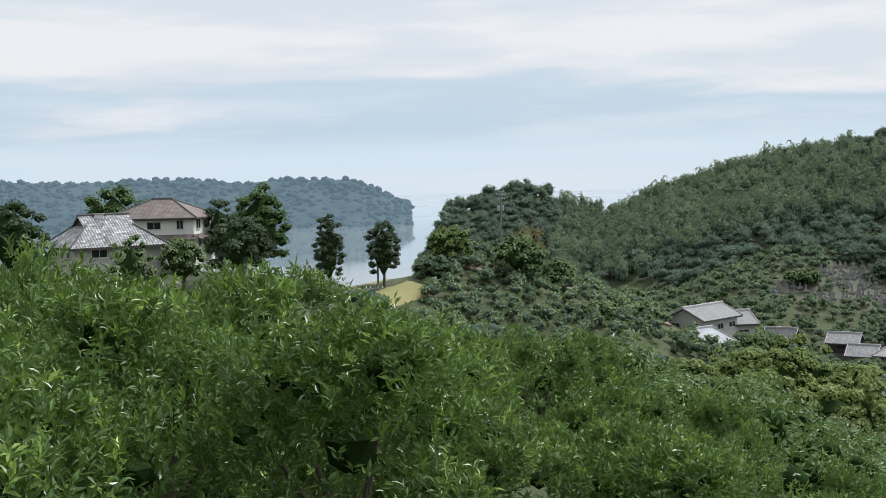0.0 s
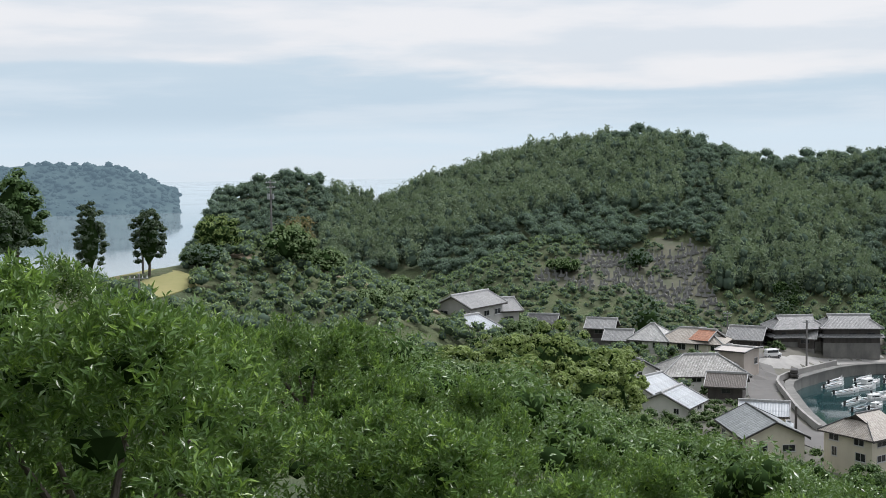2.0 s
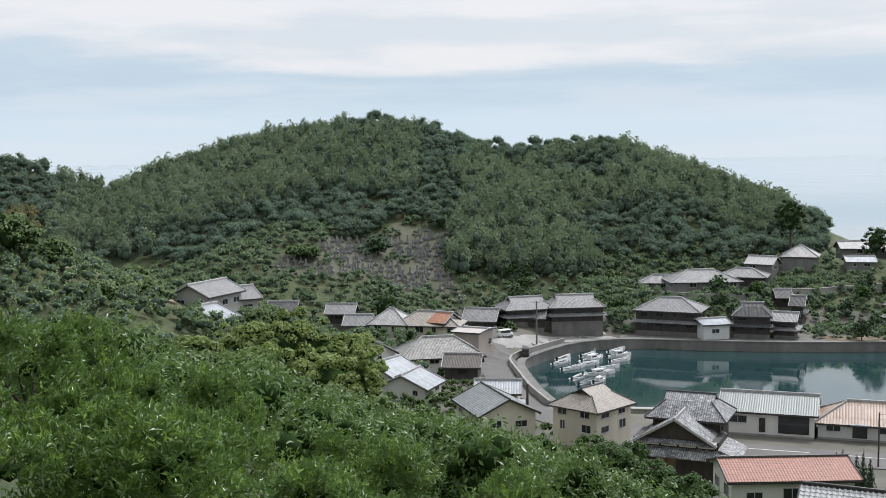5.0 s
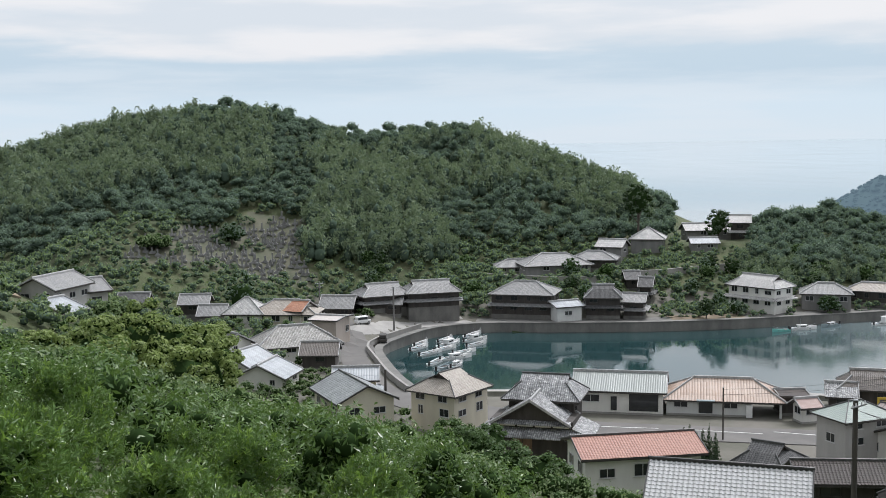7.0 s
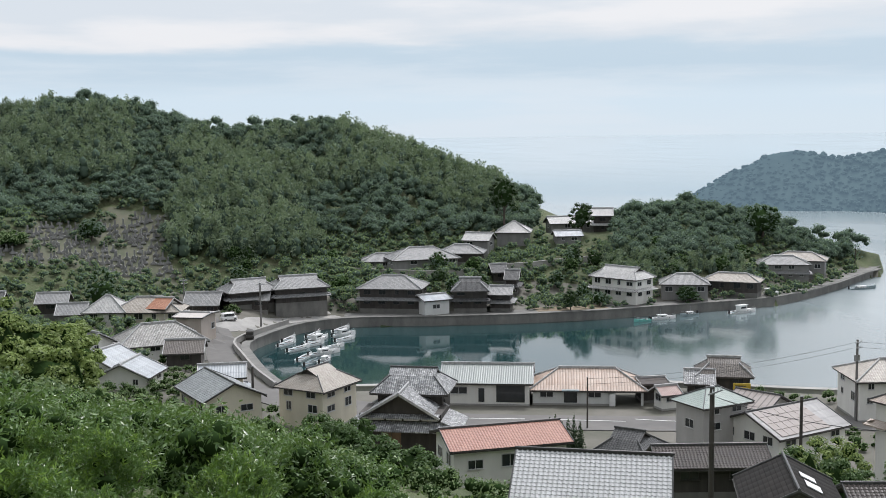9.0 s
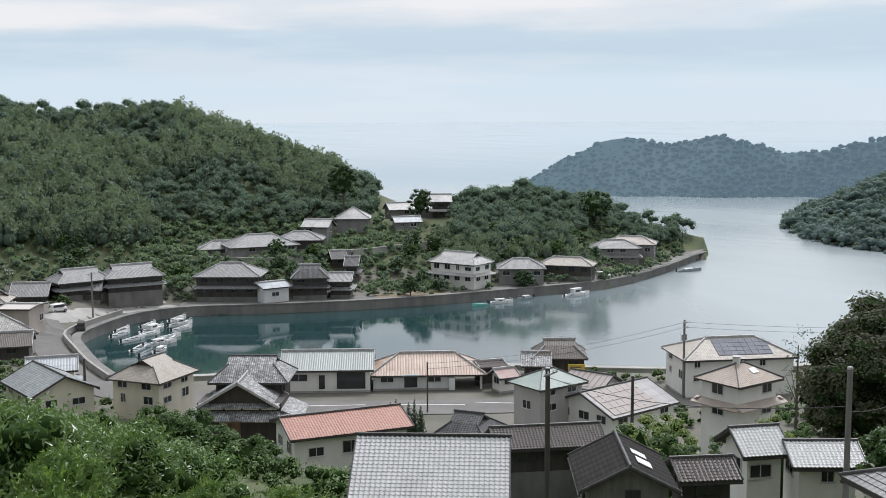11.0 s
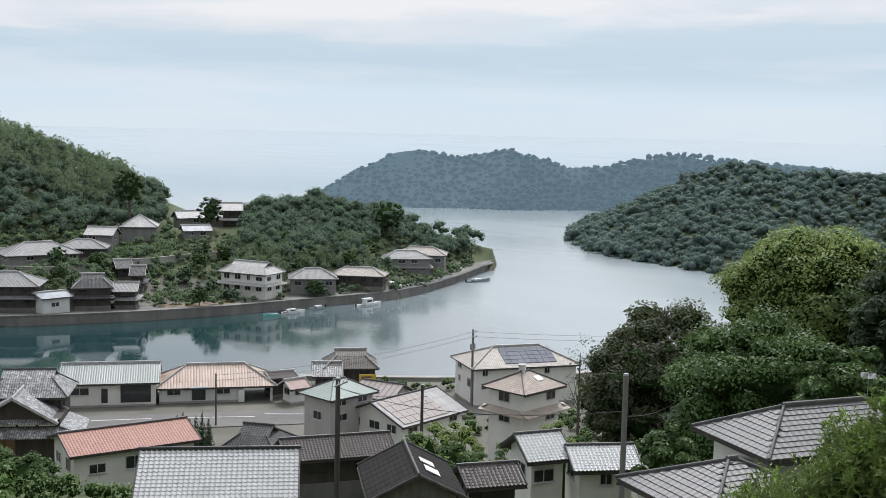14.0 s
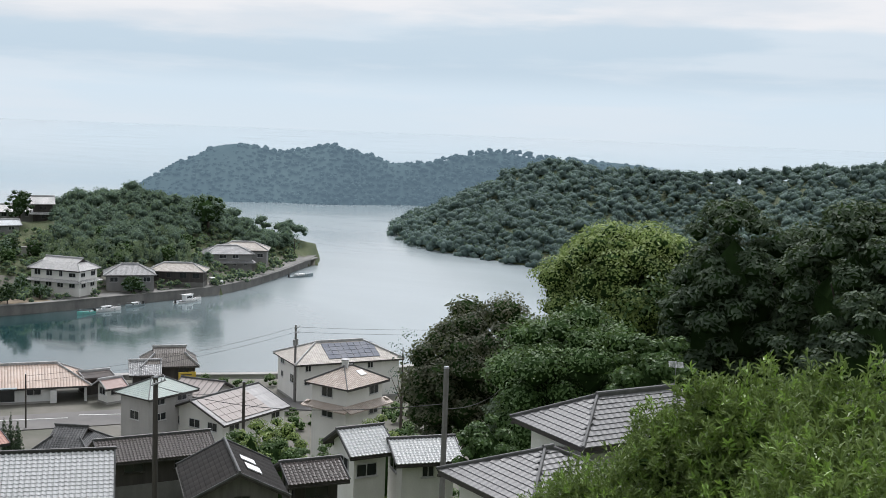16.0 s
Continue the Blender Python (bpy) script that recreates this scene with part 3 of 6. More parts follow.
def wall_along(name, line, z0, z1, thick, mat, label, step=4.0):
    """An upright wall with a coping along a line of the plan."""
    pts = [polar(*p) for p in line]
    fine = []
    for a, b in zip(pts, pts[1:]):
        n = max(1, int((b - a).length / step))
        fine += [a.lerp(b, i / n) for i in range(n)]
    fine.append(pts[-1])
    for _ in range(2):
        fine = [fine[0]] + [(fine[i - 1] + fine[i] * 2 + fine[i + 1]) / 4 for i in range(1, len(fine) - 1)] + [fine[-1]]
    V, F = [], []
    for i, p in enumerate(fine):
        d = (fine[min(i + 1, len(fine) - 1)] - fine[max(i - 1, 0)]).normalized()
        s = Vector((-d.y, d.x, 0)) * thick / 2
        for q, z in ((p + s * 1.15, z0), (p + s * 0.9, z1 - 0.18), (p + s * 1.2, z1 - 0.17), (p + s * 1.2, z1), (p - s * 1.2, z1), (p - s * 1.2, z1 - 0.17), (p - s * 0.9, z1 - 0.18), (p - s * 1.15, z0)):
            V.append((q.x, q.y, z))
        if i:
            k = 8 * i
            F += [[k - 8 + j, k + j, k + j + 1, k - 7 + j] for j in range(7)]
    F += [[0, 1, 2, 3, 4, 5, 6, 7], [len(V) - 8 + j for j in range(7, -1, -1)]]
    return tagged(new(name, mesh_of(name, V, F, mat)), label, "wall", kind="structure")


ribbon("road_harbour", ROADS[0][0], 8.0, 2.0, "asphalt", "grey asphalt harbour road through the village", follow=True, lift=0.12)
ribbon("road_quay", ROADS[1][0], 5.5, 2.0, "concrete", "pale concrete lane along the quay", follow=True, lift=0.1)
QUAY_LINE = [(58.7, 362), (58.5, 351), (57.9, 342), (56.8, 320.5), (55.4, 301.5), (54.0, 288.5), (51.3, 279), (48.5, 271), (45.7, 263.5), (41.6, 257.5), (37.5, 255.5), (33, 256.5), (30.7, 251.5), (29.0, 238), (27.8, 229), (28.2, 218), (28.9, 200), (29.9, 188)]
wall_along("wall_quay", QUAY_LINE, -4.0, 2.25, 1.4, "quay_stone", "weathered grey concrete quay wall round the bay")
wall_along("wall_near_quay", [(29.9, 188), (33.1, 186.5), (38, 187), (42.3, 191), (48.5, 190), (56, 189), (62.5, 194), (66, 206)], -4.0, 2.25, 1.2, "concrete", "grey concrete quay edge behind the harbour sheds")
wall_along("wall_parapet", [(30.2, 250), (28.5, 238), (27.3, 229), (27.8, 217), (28.5, 199.5), (29.5, 187)], 1.9, 3.1, 0.35, "concrete", "low concrete parapet round the harbour corner")
ribbon("pavement_quay", [(a, d + 3.2) for a, d in QUAY_LINE[1:12]], 5.0, 2.0, "quay_stone", "grey concrete quay apron in front of the houses", lift=0.16)
wall_along("wall_terrace", [(32.7, 290), (35.3, 283), (37.8, 278), (39.5, 284)], 5.5, 9.4, 0.5, "concrete", "pale concrete retaining wall of the upper lane")
wall_along("wall_terrace_2", [(40.2, 291), (41.6, 290), (43.5, 301), (45.4, 309)], 6.0, 9.6, 0.5, "concrete", "grey retaining wall below the saddle houses")
ribbon("ground_field", [(-8.2, 156), (-6, 157), (-4, 161), (-2.2, 168)], 14.0, 0, "grass_pale", "pale mown field on the plateau", lift=0.12, follow=True)
ribbon("ground_yard", [(36.3, 138), (37.2, 128), (37.8, 121)], 6.0, 0, "grass_pale", "small grassy yard beside the old house", lift=0.15, follow=True)
ribbon("ground_track", [(0.6, 180), (1.5, 178), (2.4, 176)], 3.0, 0, "earth", "bare earth patch on the knoll", lift=0.4, follow=True)
ribbon("ground_terrace", [(4.6, 183), (7, 182), (9.5, 182), (11, 184)], 3.5, 0, "earth", "bare earth terrace on the slope", lift=0.4, follow=True)
ribbon("ground_shore", [(42.5, 263.5), (44.5, 266), (46.0, 268.5)], 6.0, 2.0, "earth", "bare brownish lot beside the quay", lift=0.2)
for i, (a0, a1, d) in enumerate(((34.5, 38, 164), (39, 42, 161), (43.5, 47, 160.5), (47.5, 50, 161.5))):
    ribbon("road_marking_%d" % (i + 1), [(a0, d + 3), ((a0 + a1) / 2, d + 2.5), (a1, d + 2.6)], 0.22, 0, "road_paint", "worn white line on the harbour road", lift=0.17, follow=True)

# ---- houses ----
def roof_mesh(kind, L, W, rise, over, mat, thick=0.18):
    """A tiled roof, ridge along x, eaves at z = 0: covering (with metres for its pattern), soffit and edges."""
    a, b = L / 2 + over, W / 2 + over
    drop = -rise * over / (W / 2)
    V, F, U, S = [], [], [], []

    def face(pts, slot=0):
        i = len(V)
        V.extend(pts)
        F.append(list(range(i, i + len(pts))))
        S.append(slot)
        p = [Vector(q) for q in pts]
        n = (p[1] - p[0]).cross(p[2] - p[0]).normalized()
        h = Vector((-n.y, n.x, 0))
        h = h.normalized() if h.length > 1e-4 else Vector((1, 0, 0))
        up = n.cross(h)
        U.extend([(q.dot(h), q.dot(up)) for q in p])

    def slab(pts):
        face(pts)
        low = [(x, y, z - thick) for x, y, z in pts]
        face(low[::-1], 1)
        for i in range(len(pts)):
            j = (i + 1) % len(pts)
            face([pts[j], pts[i], low[i], low[j]], 1)

    if kind == "gable":
        for s in (1, -1):
            p = [(-a, -b * s, drop), (a, -b * s, drop), (a, 0, rise), (-a, 0, rise)]
            slab(p if s > 0 else p[::-1])
        ends = [(-a, 0, rise), (a, 0, rise)]
        hips = []
    else:
        r = max(a - b, 0.05) if kind == "hip" else max(a - b * 0.55, 0.3)
        zr = rise if kind == "hip" else rise * 0.62
        hb = b * (0 if kind == "hip" else 0.38)
        top = [(-r, -hb, zr), (r, -hb, zr), (r, hb, zr), (-r, hb, zr)]
        c = [(-a, -b, drop), (a, -b, drop), (a, b, drop), (-a, b, drop)]
        if kind == "hip":
            e0, e1 = (-r, 0, rise), (r, 0, rise)
            slab([c[0], c[1], e1, e0])
            slab([c[2], c[3], e0, e1])
            slab([c[1], c[2], e1])
            slab([c[3], c[0], e0])
            ends, hips = [e0, e1], [(c[0], e0), (c[3], e0), (c[1], e1), (c[2], e1)]
        else:
            for i in range(4):
                j = (i + 1) % 4
                slab([c[i], c[j], top[j], top[i]])
            e0, e1 = (-r - 0.25, 0, rise), (r + 0.25, 0, rise)
            t = [(x + (0.25 if x > 0 else -0.25), y * 1.04, z - 0.03) for x, y, z in top]
            slab([t[0], t[1], e1, e0])
            slab([t[2], t[3], e0, e1])
            face([(r, -hb, zr), (r, hb, zr), (r, 0, rise - 0.1)], 1)
            face([(-r, hb, zr), (-r, -hb, zr), (-r, 0, rise - 0.1)], 1)
            ends, hips = [e0, e1], [(c[i], top[i]) for i in range(4)]
    return mesh_of("roof", V, F, mat, "wood_dark", uvs=U, slots=S), ends, hips


def cap_mesh(segs, r=0.16, mat="ridge_tile"):
    bm = bmesh.new()
    for p, q in segs:
        p, q = Vector(p), Vector(q)
        d = (q - p)
        if d.length < 0.2:
            continue
        m = Matrix.Translation((p + q) / 2 + Vector((0, 0, r * 0.5))) @ d.to_track_quat("X", "Z").to_matrix().to_4x4()
        bmesh.ops.create_cube(bm, size=1, matrix=m @ Matrix.Diagonal((d.length + r, r * 1.5, r * 1.6, 1)))
        bmesh.ops.create_cone(bm, cap_ends=True, segments=8, radius1=r * 0.75, radius2=r * 0.75, depth=d.length + 1.6 * r,
                              matrix=m @ Matrix.Translation((0, 0, r * 0.8)) @ Euler((0, math.pi / 2, 0)).to_matrix().to_4x4())
    return bm


def window(parent, x, y, z, face, w, h, pale=False):
    """A framed window on a wall of the house: face is the wall's outward angle in the house's own plan."""
    m = pose(x, y, z, 0, 0, face)
    bm = bmesh.new()
    ring = [[bm.verts.new((sx * (w / 2 - k), yy, h / 2 + sz * (h / 2 - k))) for sx, sz in ((-1, -1), (1, -1), (1, 1), (-1, 1))] for k, yy in ((0, -0.02), (0, 0.07), (0.06, 0.07), (0.06, -0.02))]
    for p, q in zip(ring, ring[1:] + ring[:1]):
        for a in range(4):
            bm.faces.new((p[a], p[(a + 1) % 4], q[(a + 1) % 4], q[a]))
    bmesh.ops.recalc_face_normals(bm, faces=bm.faces)
    f = part("window", bm, "frame_pale" if pale else "frame_dark", parent)
    part("mullion", boxes((-0.03, -0.02, 0.06, 0.03, 0.06, h - 0.06)), "frame_pale" if pale else "frame_dark", f)
    part("sill", boxes((-w / 2 - 0.08, -0.02, -0.06, w / 2 + 0.08, 0.14, -0.002)), "frame_pale" if pale else "frame_dark", f)
    f.matrix_basis = m
    part("pane", boxes((-w / 2 + 0.05, -0.01, 0.05, w / 2 - 0.05, 0.025, h - 0.05)), "window_glass", f)
    return f


FOOT = []


def pent(h, length, side, at, z, depth, mat, along="x"):
    """A narrow lean-to roof along a wall, sloping outwards; returns the part."""
    a, y0, y1, dz = length / 2, side * at, side * (at + depth), depth * 0.42
    top = [(-a, y0, z), (a, y0, z), (a, y1, z - dz), (-a, y1, z - dz)]
    if along == "y":
        top = [(-p[1], p[0], p[2]) for p in top]
    low = [(p[0], p[1], p[2] - 0.14) for p in top]
    V = top + low
    F = [[0, 1, 2, 3], [7, 6, 5, 4], [0, 4, 5, 1], [1, 5, 6, 2], [2, 6, 7, 3], [3, 7, 4, 0]]
    if (side > 0):
        F = [f[::-1] for f in F]
    uv = []
    for f in F:
        uv.extend([((V[i][0] if along == "x" else V[i][1]), 1.1 * (V[i][1] if along == "x" else V[i][0])) for i in f])
    return part("pent_roof", mesh_of("pent_roof", V, F, mat, uvs=uv), None, h)


def house(name, x, y, z, yaw, L, W, Hw, rise, kind, roof, wall, storeys, label, over=0.6, cap=None, seed=0, windows=True, skirt=True, open_end=0.0):
    """A village house: plastered walls, roof with ridge caps, windows on the sides that show, a pent roof between storeys."""
    rng = random.Random(round(x * 7 + y * 13) + seed)
    slim = 0.62 if math.hypot(x, y) < 170 else 1.0
    cap = cap or ("ridge_dark" if slim < 1 else "ridge_tile")
    h = thing(name, pose(x, y, z, 0, 0, yaw), label, "house", "village houses")
    deep = max(0.6, z - min(ground_at(x + dx, y + dy) for dx in (-W / 2, 0, W / 2) for dy in (-W / 2, 0, W / 2)) + 0.6)
    timber = wall.startswith("wood")
    bm = boxes((-L / 2, -W / 2, -0.25 if timber else -deep, L / 2 - open_end, W / 2, Hw))
    if kind == "gable":
        for s in (1, -1):
            v = [bm.verts.new((s * L / 2, -W / 2, Hw)), bm.verts.new((s * L / 2, W / 2, Hw)), bm.verts.new((s * L / 2, 0, Hw + rise - 0.05))]
            bm.faces.new(v if s > 0 else v[::-1])
    part("wall", bm, wall, h)
    part("plinth", boxes((-L / 2 - 0.04, -W / 2 - 0.04, -deep - 0.2, L / 2 + 0.04 - open_end, W / 2 + 0.04, -0.1 if timber else min(0.35, 0.9 - deep))), "quay_stone" if timber else "concrete", h)
    if open_end:
        for s in (1, -1):
            part("post", boxes((L / 2 - 0.35, s * (W / 2 - 0.2) - 0.18, -deep, L / 2, s * (W / 2 - 0.2) + 0.18, Hw)), wall, h)
    me, ends, hips = roof_mesh(kind, L, W, rise, over, roof)
    r = part("roof", me, None, h)
    r.location.z = Hw
    part("ridge_cap", cap_mesh([tuple(ends)], 0.17 * slim, cap), cap, r)
    for seg in hips:
        part("hip_cap", cap_mesh([seg], 0.12 * slim, cap), cap, r)
    FOOT.append((x, y, radians(yaw), L / 2 + over, W / 2 + over))
    if kind == "gable":
        a, b, d = L / 2 + over, W / 2 + over, -rise * over / (W / 2)
        for s in (1, -1):
            for t in (1, -1):
                part("verge", cap_mesh([((s * a, t * b, d), (s * a, 0, rise))], 0.09 * slim, cap), cap, r)
    for s in (1, -1):
        e, d = s * (W / 2 + over), -rise * over / (W / 2)
        part("gutter", boxes((-L / 2 - over, e - 0.06, d - 0.26, L / 2 + over, e + 0.06, d - 0.16)), "frame_dark", r)
    if skirt and ((storeys == 2 and Hw > 4.2) or (wall.startswith("wood") and Hw > 2.9)):
        for s in (1, -1):
            pent(h, L + 1.4, s, W / 2, Hw * 0.52, 1.2, roof)
        for s in (1, -1):
            pent(h, W + 1.4, s, L / 2, Hw * 0.52 - 0.02, 1.1, roof, along="y")
    if windows:
        to_eye = (Matrix.Rotation(-radians(yaw), 3, "Z") @ Vector((-x, -y, 0))).normalized()
        floors = [0.95] if Hw < 4.2 else [0.95, Hw * 0.5 + 0.75]
        dark = wall.startswith("wood")
        for nx, ny, span, off, face in ((0, -1, L, W / 2, 180), (0, 1, L, W / 2, 0), (1, 0, W, L / 2, -90), (-1, 0, W, L / 2, 90)):
            if to_eye.x * nx + to_eye.y * ny < 0.12:
                continue
            n = max(1, int(span / 3.1))
            for fl in floors:
                for i in range(n):
                    if rng.random() < 0.18:
                        continue
                    p = (i + 0.5 - n / 2) * span / n + rng.uniform(-0.3, 0.3)
                    w, hh = rng.choice((0.9, 1.6, 1.6, 1.8)), rng.choice((0.95, 1.15, 1.3))
                    hh = min(hh, Hw - fl - 0.35)
                    if hh < 0.4:
                        continue
                    window(h, nx * off + p * (ny != 0), ny * off + p * (nx != 0), fl, face, min(w, span / n * 0.8), hh, not dark)
    return h



def tile_arrays(pitch, course, wavy):
    """One roof tile, x across, y up the slope, z out: a wave or a shallow pan with a thick lower lip."""
    xs = np.linspace(-0.5, 0.5, 5 if wavy else 3) * pitch * 1.02
    prof = np.array([0.0, 0.055, 0.02, -0.015, 0.0]) if wavy else np.array([0.015, 0.0, 0.015])
    lo, hi = -0.56 * course, 0.56 * course
    n = len(xs)
    v = np.concatenate([np.stack([xs, np.full(n, lo), prof + 0.045], 1), np.stack([xs, np.full(n, hi), prof + 0.012], 1), np.stack([xs, np.full(n, lo), prof - 0.01], 1)])
    f = [[i, i + 1, n + i + 1, n + i] for i in range(n - 1)] + [[2 * n + i, 2 * n + i + 1, i + 1, i] for i in range(n - 1)]
    return v, np.array(f)


def lay_tiles(roof, pts, mat, wavy=True, pitch=0.28, course=0.27, limit=300):
    """Tiles over one face of a roof, from its eave (the first edge) upwards: the topmost as single pieces, the rest joined."""
    p = [Vector(q) for q in pts]
    hx = (p[1] - p[0]).normalized()
    n = hx.cross(p[-1] - p[0]).normalized()
    up = n.cross(hx)
    flat = [((q - p[0]).dot(hx), (q - p[0]).dot(up)) for q in p]
    top, wide = max(b for a, b in flat), max(a for a, b in flat)
    low = min(a for a, b in flat)
    v, f = tile_arrays(pitch, course, wavy)
    me = mesh_of("roof_tile", v, f, mat, smooth=False)
    spots = []
    r = int(top / course)
    while r >= 0:
        y = (r + 0.5) * course
        for c in range(int(low / pitch) - 1, int(wide / pitch) + 2):
            x = (c + 0.5) * pitch
            ok = True
            for (ax, ay), (bx, by) in zip(flat, flat[1:] + flat[:1]):
                if (bx - ax) * (y - ay) - (by - ay) * (x - ax) < 0:
                    ok = False
            if ok:
                spots.append((x, y))
        r -= 1
    rot = Matrix((hx, up, n)).transposed().to_4x4()
    for x, y in spots[:limit]:
        t = part("roof_tile", me, None, roof)
        t.matrix_basis = Matrix.Translation(p[0] + hx * x + up * y + n * random.uniform(0, 0.008)) @ rot @ pose(0, 0, 0, 0, 0, random.uniform(-0.8, 0.8))
    rest = spots[limit:]
    if rest:
        R = np.array(rot.to_3x3())
        V = np.concatenate([(v + np.array([x, y, 0])) @ R.T + np.array(p[0]) for x, y in rest])
        F = np.concatenate([f + i * len(v) for i in range(len(rest))])
        tagged(part("roof_tiles", mesh_of("roof_tiles", V, F, mat), None, roof), kind="stuff")


def tiled(h, L, W, rise, kind, mat, wavy, faces, pitch=0.28, course=0.27, over=0.6):
    """Lays tiles on the named faces (front, back, left, right) of a house's roof."""
    roof = next(c for c in h.children if c.name.startswith("roof"))
    a, b, d = L / 2 + over, W / 2 + over, -rise * over / (W / 2)
    r = a if kind == "gable" else max(a - b, 0.05)
    sides = {"front": [(-a, -b, d), (a, -b, d), (r, 0, rise), (-r, 0, rise)], "back": [(a, b, d), (-a, b, d), (-r, 0, rise), (r, 0, rise)],
             "right": [(a, -b, d), (a, b, d), (r, 0, rise)], "left": [(-a, b, d), (-a, -b, d), (-r, 0, rise)]}
    for i, k in enumerate(faces):
        lay_tiles(roof, sides[k], mat, wavy, pitch, course, 300 if i == 0 else 0)


house("house", 41.8, 186.5, 18.54, 42.5, 9.6, 6.6, 3.0, 1.50, "gable", "tile_grey", "plaster_grey", 1, "grey plaster house with a grey tiled gable roof below terraces")
house("low_wing", 39.4, 178.6, 16.46, 33.7, 4.5, 9.0, 2.4, 1.50, "gable", "metal_white", "plaster_white", 1, "white low wing with a pale metal roof below the gabled house")
house("house", 46.6, 191.0, 17.0, 7.3, 7.0, 7.5, 3.0, 1.45, "gable", "tile_grey", "plaster_grey", 1, "low wing with a pale ribbed tile roof beside the gabled house")
house("house", 86.6, 237.9, 4.11, -30.0, 5.3, 6.0, 2.40, 1.60, "gable", "tile_grey", "plaster_dark", 1, "low dark house with a grey tile roof in the village")
house("house", 91.6, 231.0, 4.50, -37.4, 8.0, 7.0, 2.96, 2.60, "hip", "tile_white", "plaster_white", 1, "white two-storey house with a pale hipped tile roof")
house("house", 98.7, 226.3, 4.50, -37.3, 13.5, 8.0, 2.80, 2.20, "hip", "tile_tan", "plaster_cream", 1, "cream house with a pale tan hipped roof in the village")
house("house", 100.4, 224.4, 4.50, -54.1, 4.8, 6.0, 3.42, 1.50, "gable", "tile_orange", "plaster_white", 1, "white house showing an orange tile roof behind its neighbour")
house("house", 113.4, 231.0, 4.17, -38.1, 6.8, 7.0, 2.40, 2.00, "gable", "tile_grey", "wood_dark", 1, "dark wooden house with a weathered grey tile roof")
house("house", 123.2, 228.9, 5.75, -8.3, 10.8, 7.0, 3.05, 2.00, "irimoya", "tile_grey", "wood_dark", 1, "long dark house with a grey tile roof at the hill foot")
house("house", 133.3, 224.4, 5.75, -17.9, 11.6, 7.0, 3.40, 2.00, "irimoya", "tile_grey", "wood_dark", 1, "two-tier dark wooden house with grey tiles at the hill foot")
house("house", 123.2, 227.8, 4.47, -36.4, 7.8, 5.0, 2.40, 1.60, "gable", "tile_grey", "wood_dark", 1, "low dark shed house with a grey tiled roof")
house("house", 87.3, 196.9, 3.87, -12.2, 15.2, 9.0, 2.40, 2.80, "hip", "tile_patch", "plaster_white", 1, "large old house with a broad mottled tile hipped roof")
house("house", 86.7, 184.5, 3.88, -31.6, 5.8, 6.0, 2.43, 1.50, "gable", "tile_brown", "wood_dark", 1, "dark wooden house with a brown low roof")
house("house", 75.4, 200.3, 4.50, -80.6, 6.3, 6.0, 2.47, 1.60, "gable", "tile_dark", "plaster_white", 1, "small white house with a dark tile roof")
house("house", 72.8, 186.6, 3.41, 34.5, 8.3, 8.0, 2.40, 1.80, "gable", "metal_white", "plaster_white", 1, "old house with a pale blue-grey sheet metal roof")
house("house", 72.1, 173.8, 3.62, 45.4, 7.4, 8.0, 2.40, 1.80, "gable", "metal_white", "plaster_white", 1, "old house with a pale grey sheet metal roof")
house("house", 73.8, 146.4, 4.50, -97.6, 11.4, 8.0, 3.15, 1.90, "gable", "tile_flat", "plaster_cream", 1, "cream two-storey house with a flat grey slate gable roof")
house("house", 79.5, 156.6, 3.23, -28.8, 6.1, 5.0, 4.32, 1.20, "gable", "metal_white", "plaster_cream", 2, "house with a pale metal roof standing behind a cream house")
house("house", 85.9, 139.7, 3.64, 21.8, 8.2, 7.6, 4.50, 2.20, "irimoya", "tile_tan", "plaster_cream", 2, "pale yellow two-storey house with a tan tile roof", skirt=False)
net_shed = house("net_shed", 113.5, 134.6, 2.50, -44.1, 13.0, 8.0, 3.32, 1.80, "gable", "metal_green", "plaster_white", 1, "long white harbour shed with a pale green metal roof", windows=False)
office = house("harbour_office", 125.1, 124.7, 2.34, -43.5, 16.6, 8.0, 2.40, 2.20, "hip", "tile_peach", "plaster_pale", 1, "low white harbour building with a peach ribbed hipped roof", windows=False, open_end=4.5)
house("house", 76.1, 88.4, 9.30, -23.1, 11.8, 7.0, 3.25, 1.05, "gable", "tile_red", "plaster_white", 1, "white two-storey house with a red tile gable roof")
near_house = house("house", 45.5, 44.9, 21.05, -49.5, 7.5, 8.0, 2.40, 2.40, "gable", "tile_near", "plaster_white", 1, "house with a silvery grey wavy tile roof and dark ridge", cap="ridge_black")
tiled(near_house, 7.5, 8.0, 2.40, "gable", "tile_near", True, ("front",))
house("house", 145.0, 114.4, 2.75, -48.6, 7.6, 6.4, 2.80, 2.00, "irimoya", "tile_brown", "wood_dark", 1, "dark brown timber house with steep black roof by the water")
house("house", 140.6, 115.6, 2.02, -48.7, 3.6, 5.0, 2.60, 1.30, "gable", "tile_old", "wood_dark", 1, "weathered timber wing with patched silver tile roof by the water")
house("house", 115.0, 92.55, 5.30, -9.8, 7.1, 5.2, 4.33, 1.35, "hip", "tile_green", "plaster_grey", 2, "grey two-storey house with a pale green hipped tile roof", skirt=False)
house("house", 132.0, 98.1, 3.01, -83.5, 5.9, 6.0, 2.40, 1.40, "gable", "tile_brownstripe", "plaster_grey", 1, "low house with a brown striped metal roof")
panel_house = house("house", 121.4, 86.7, 4.27, -6.2, 11.8, 10.0, 2.40, 2.00, "gable", "panel_grey", "plaster_white", 1, "white house whose roof is covered with grey panels")
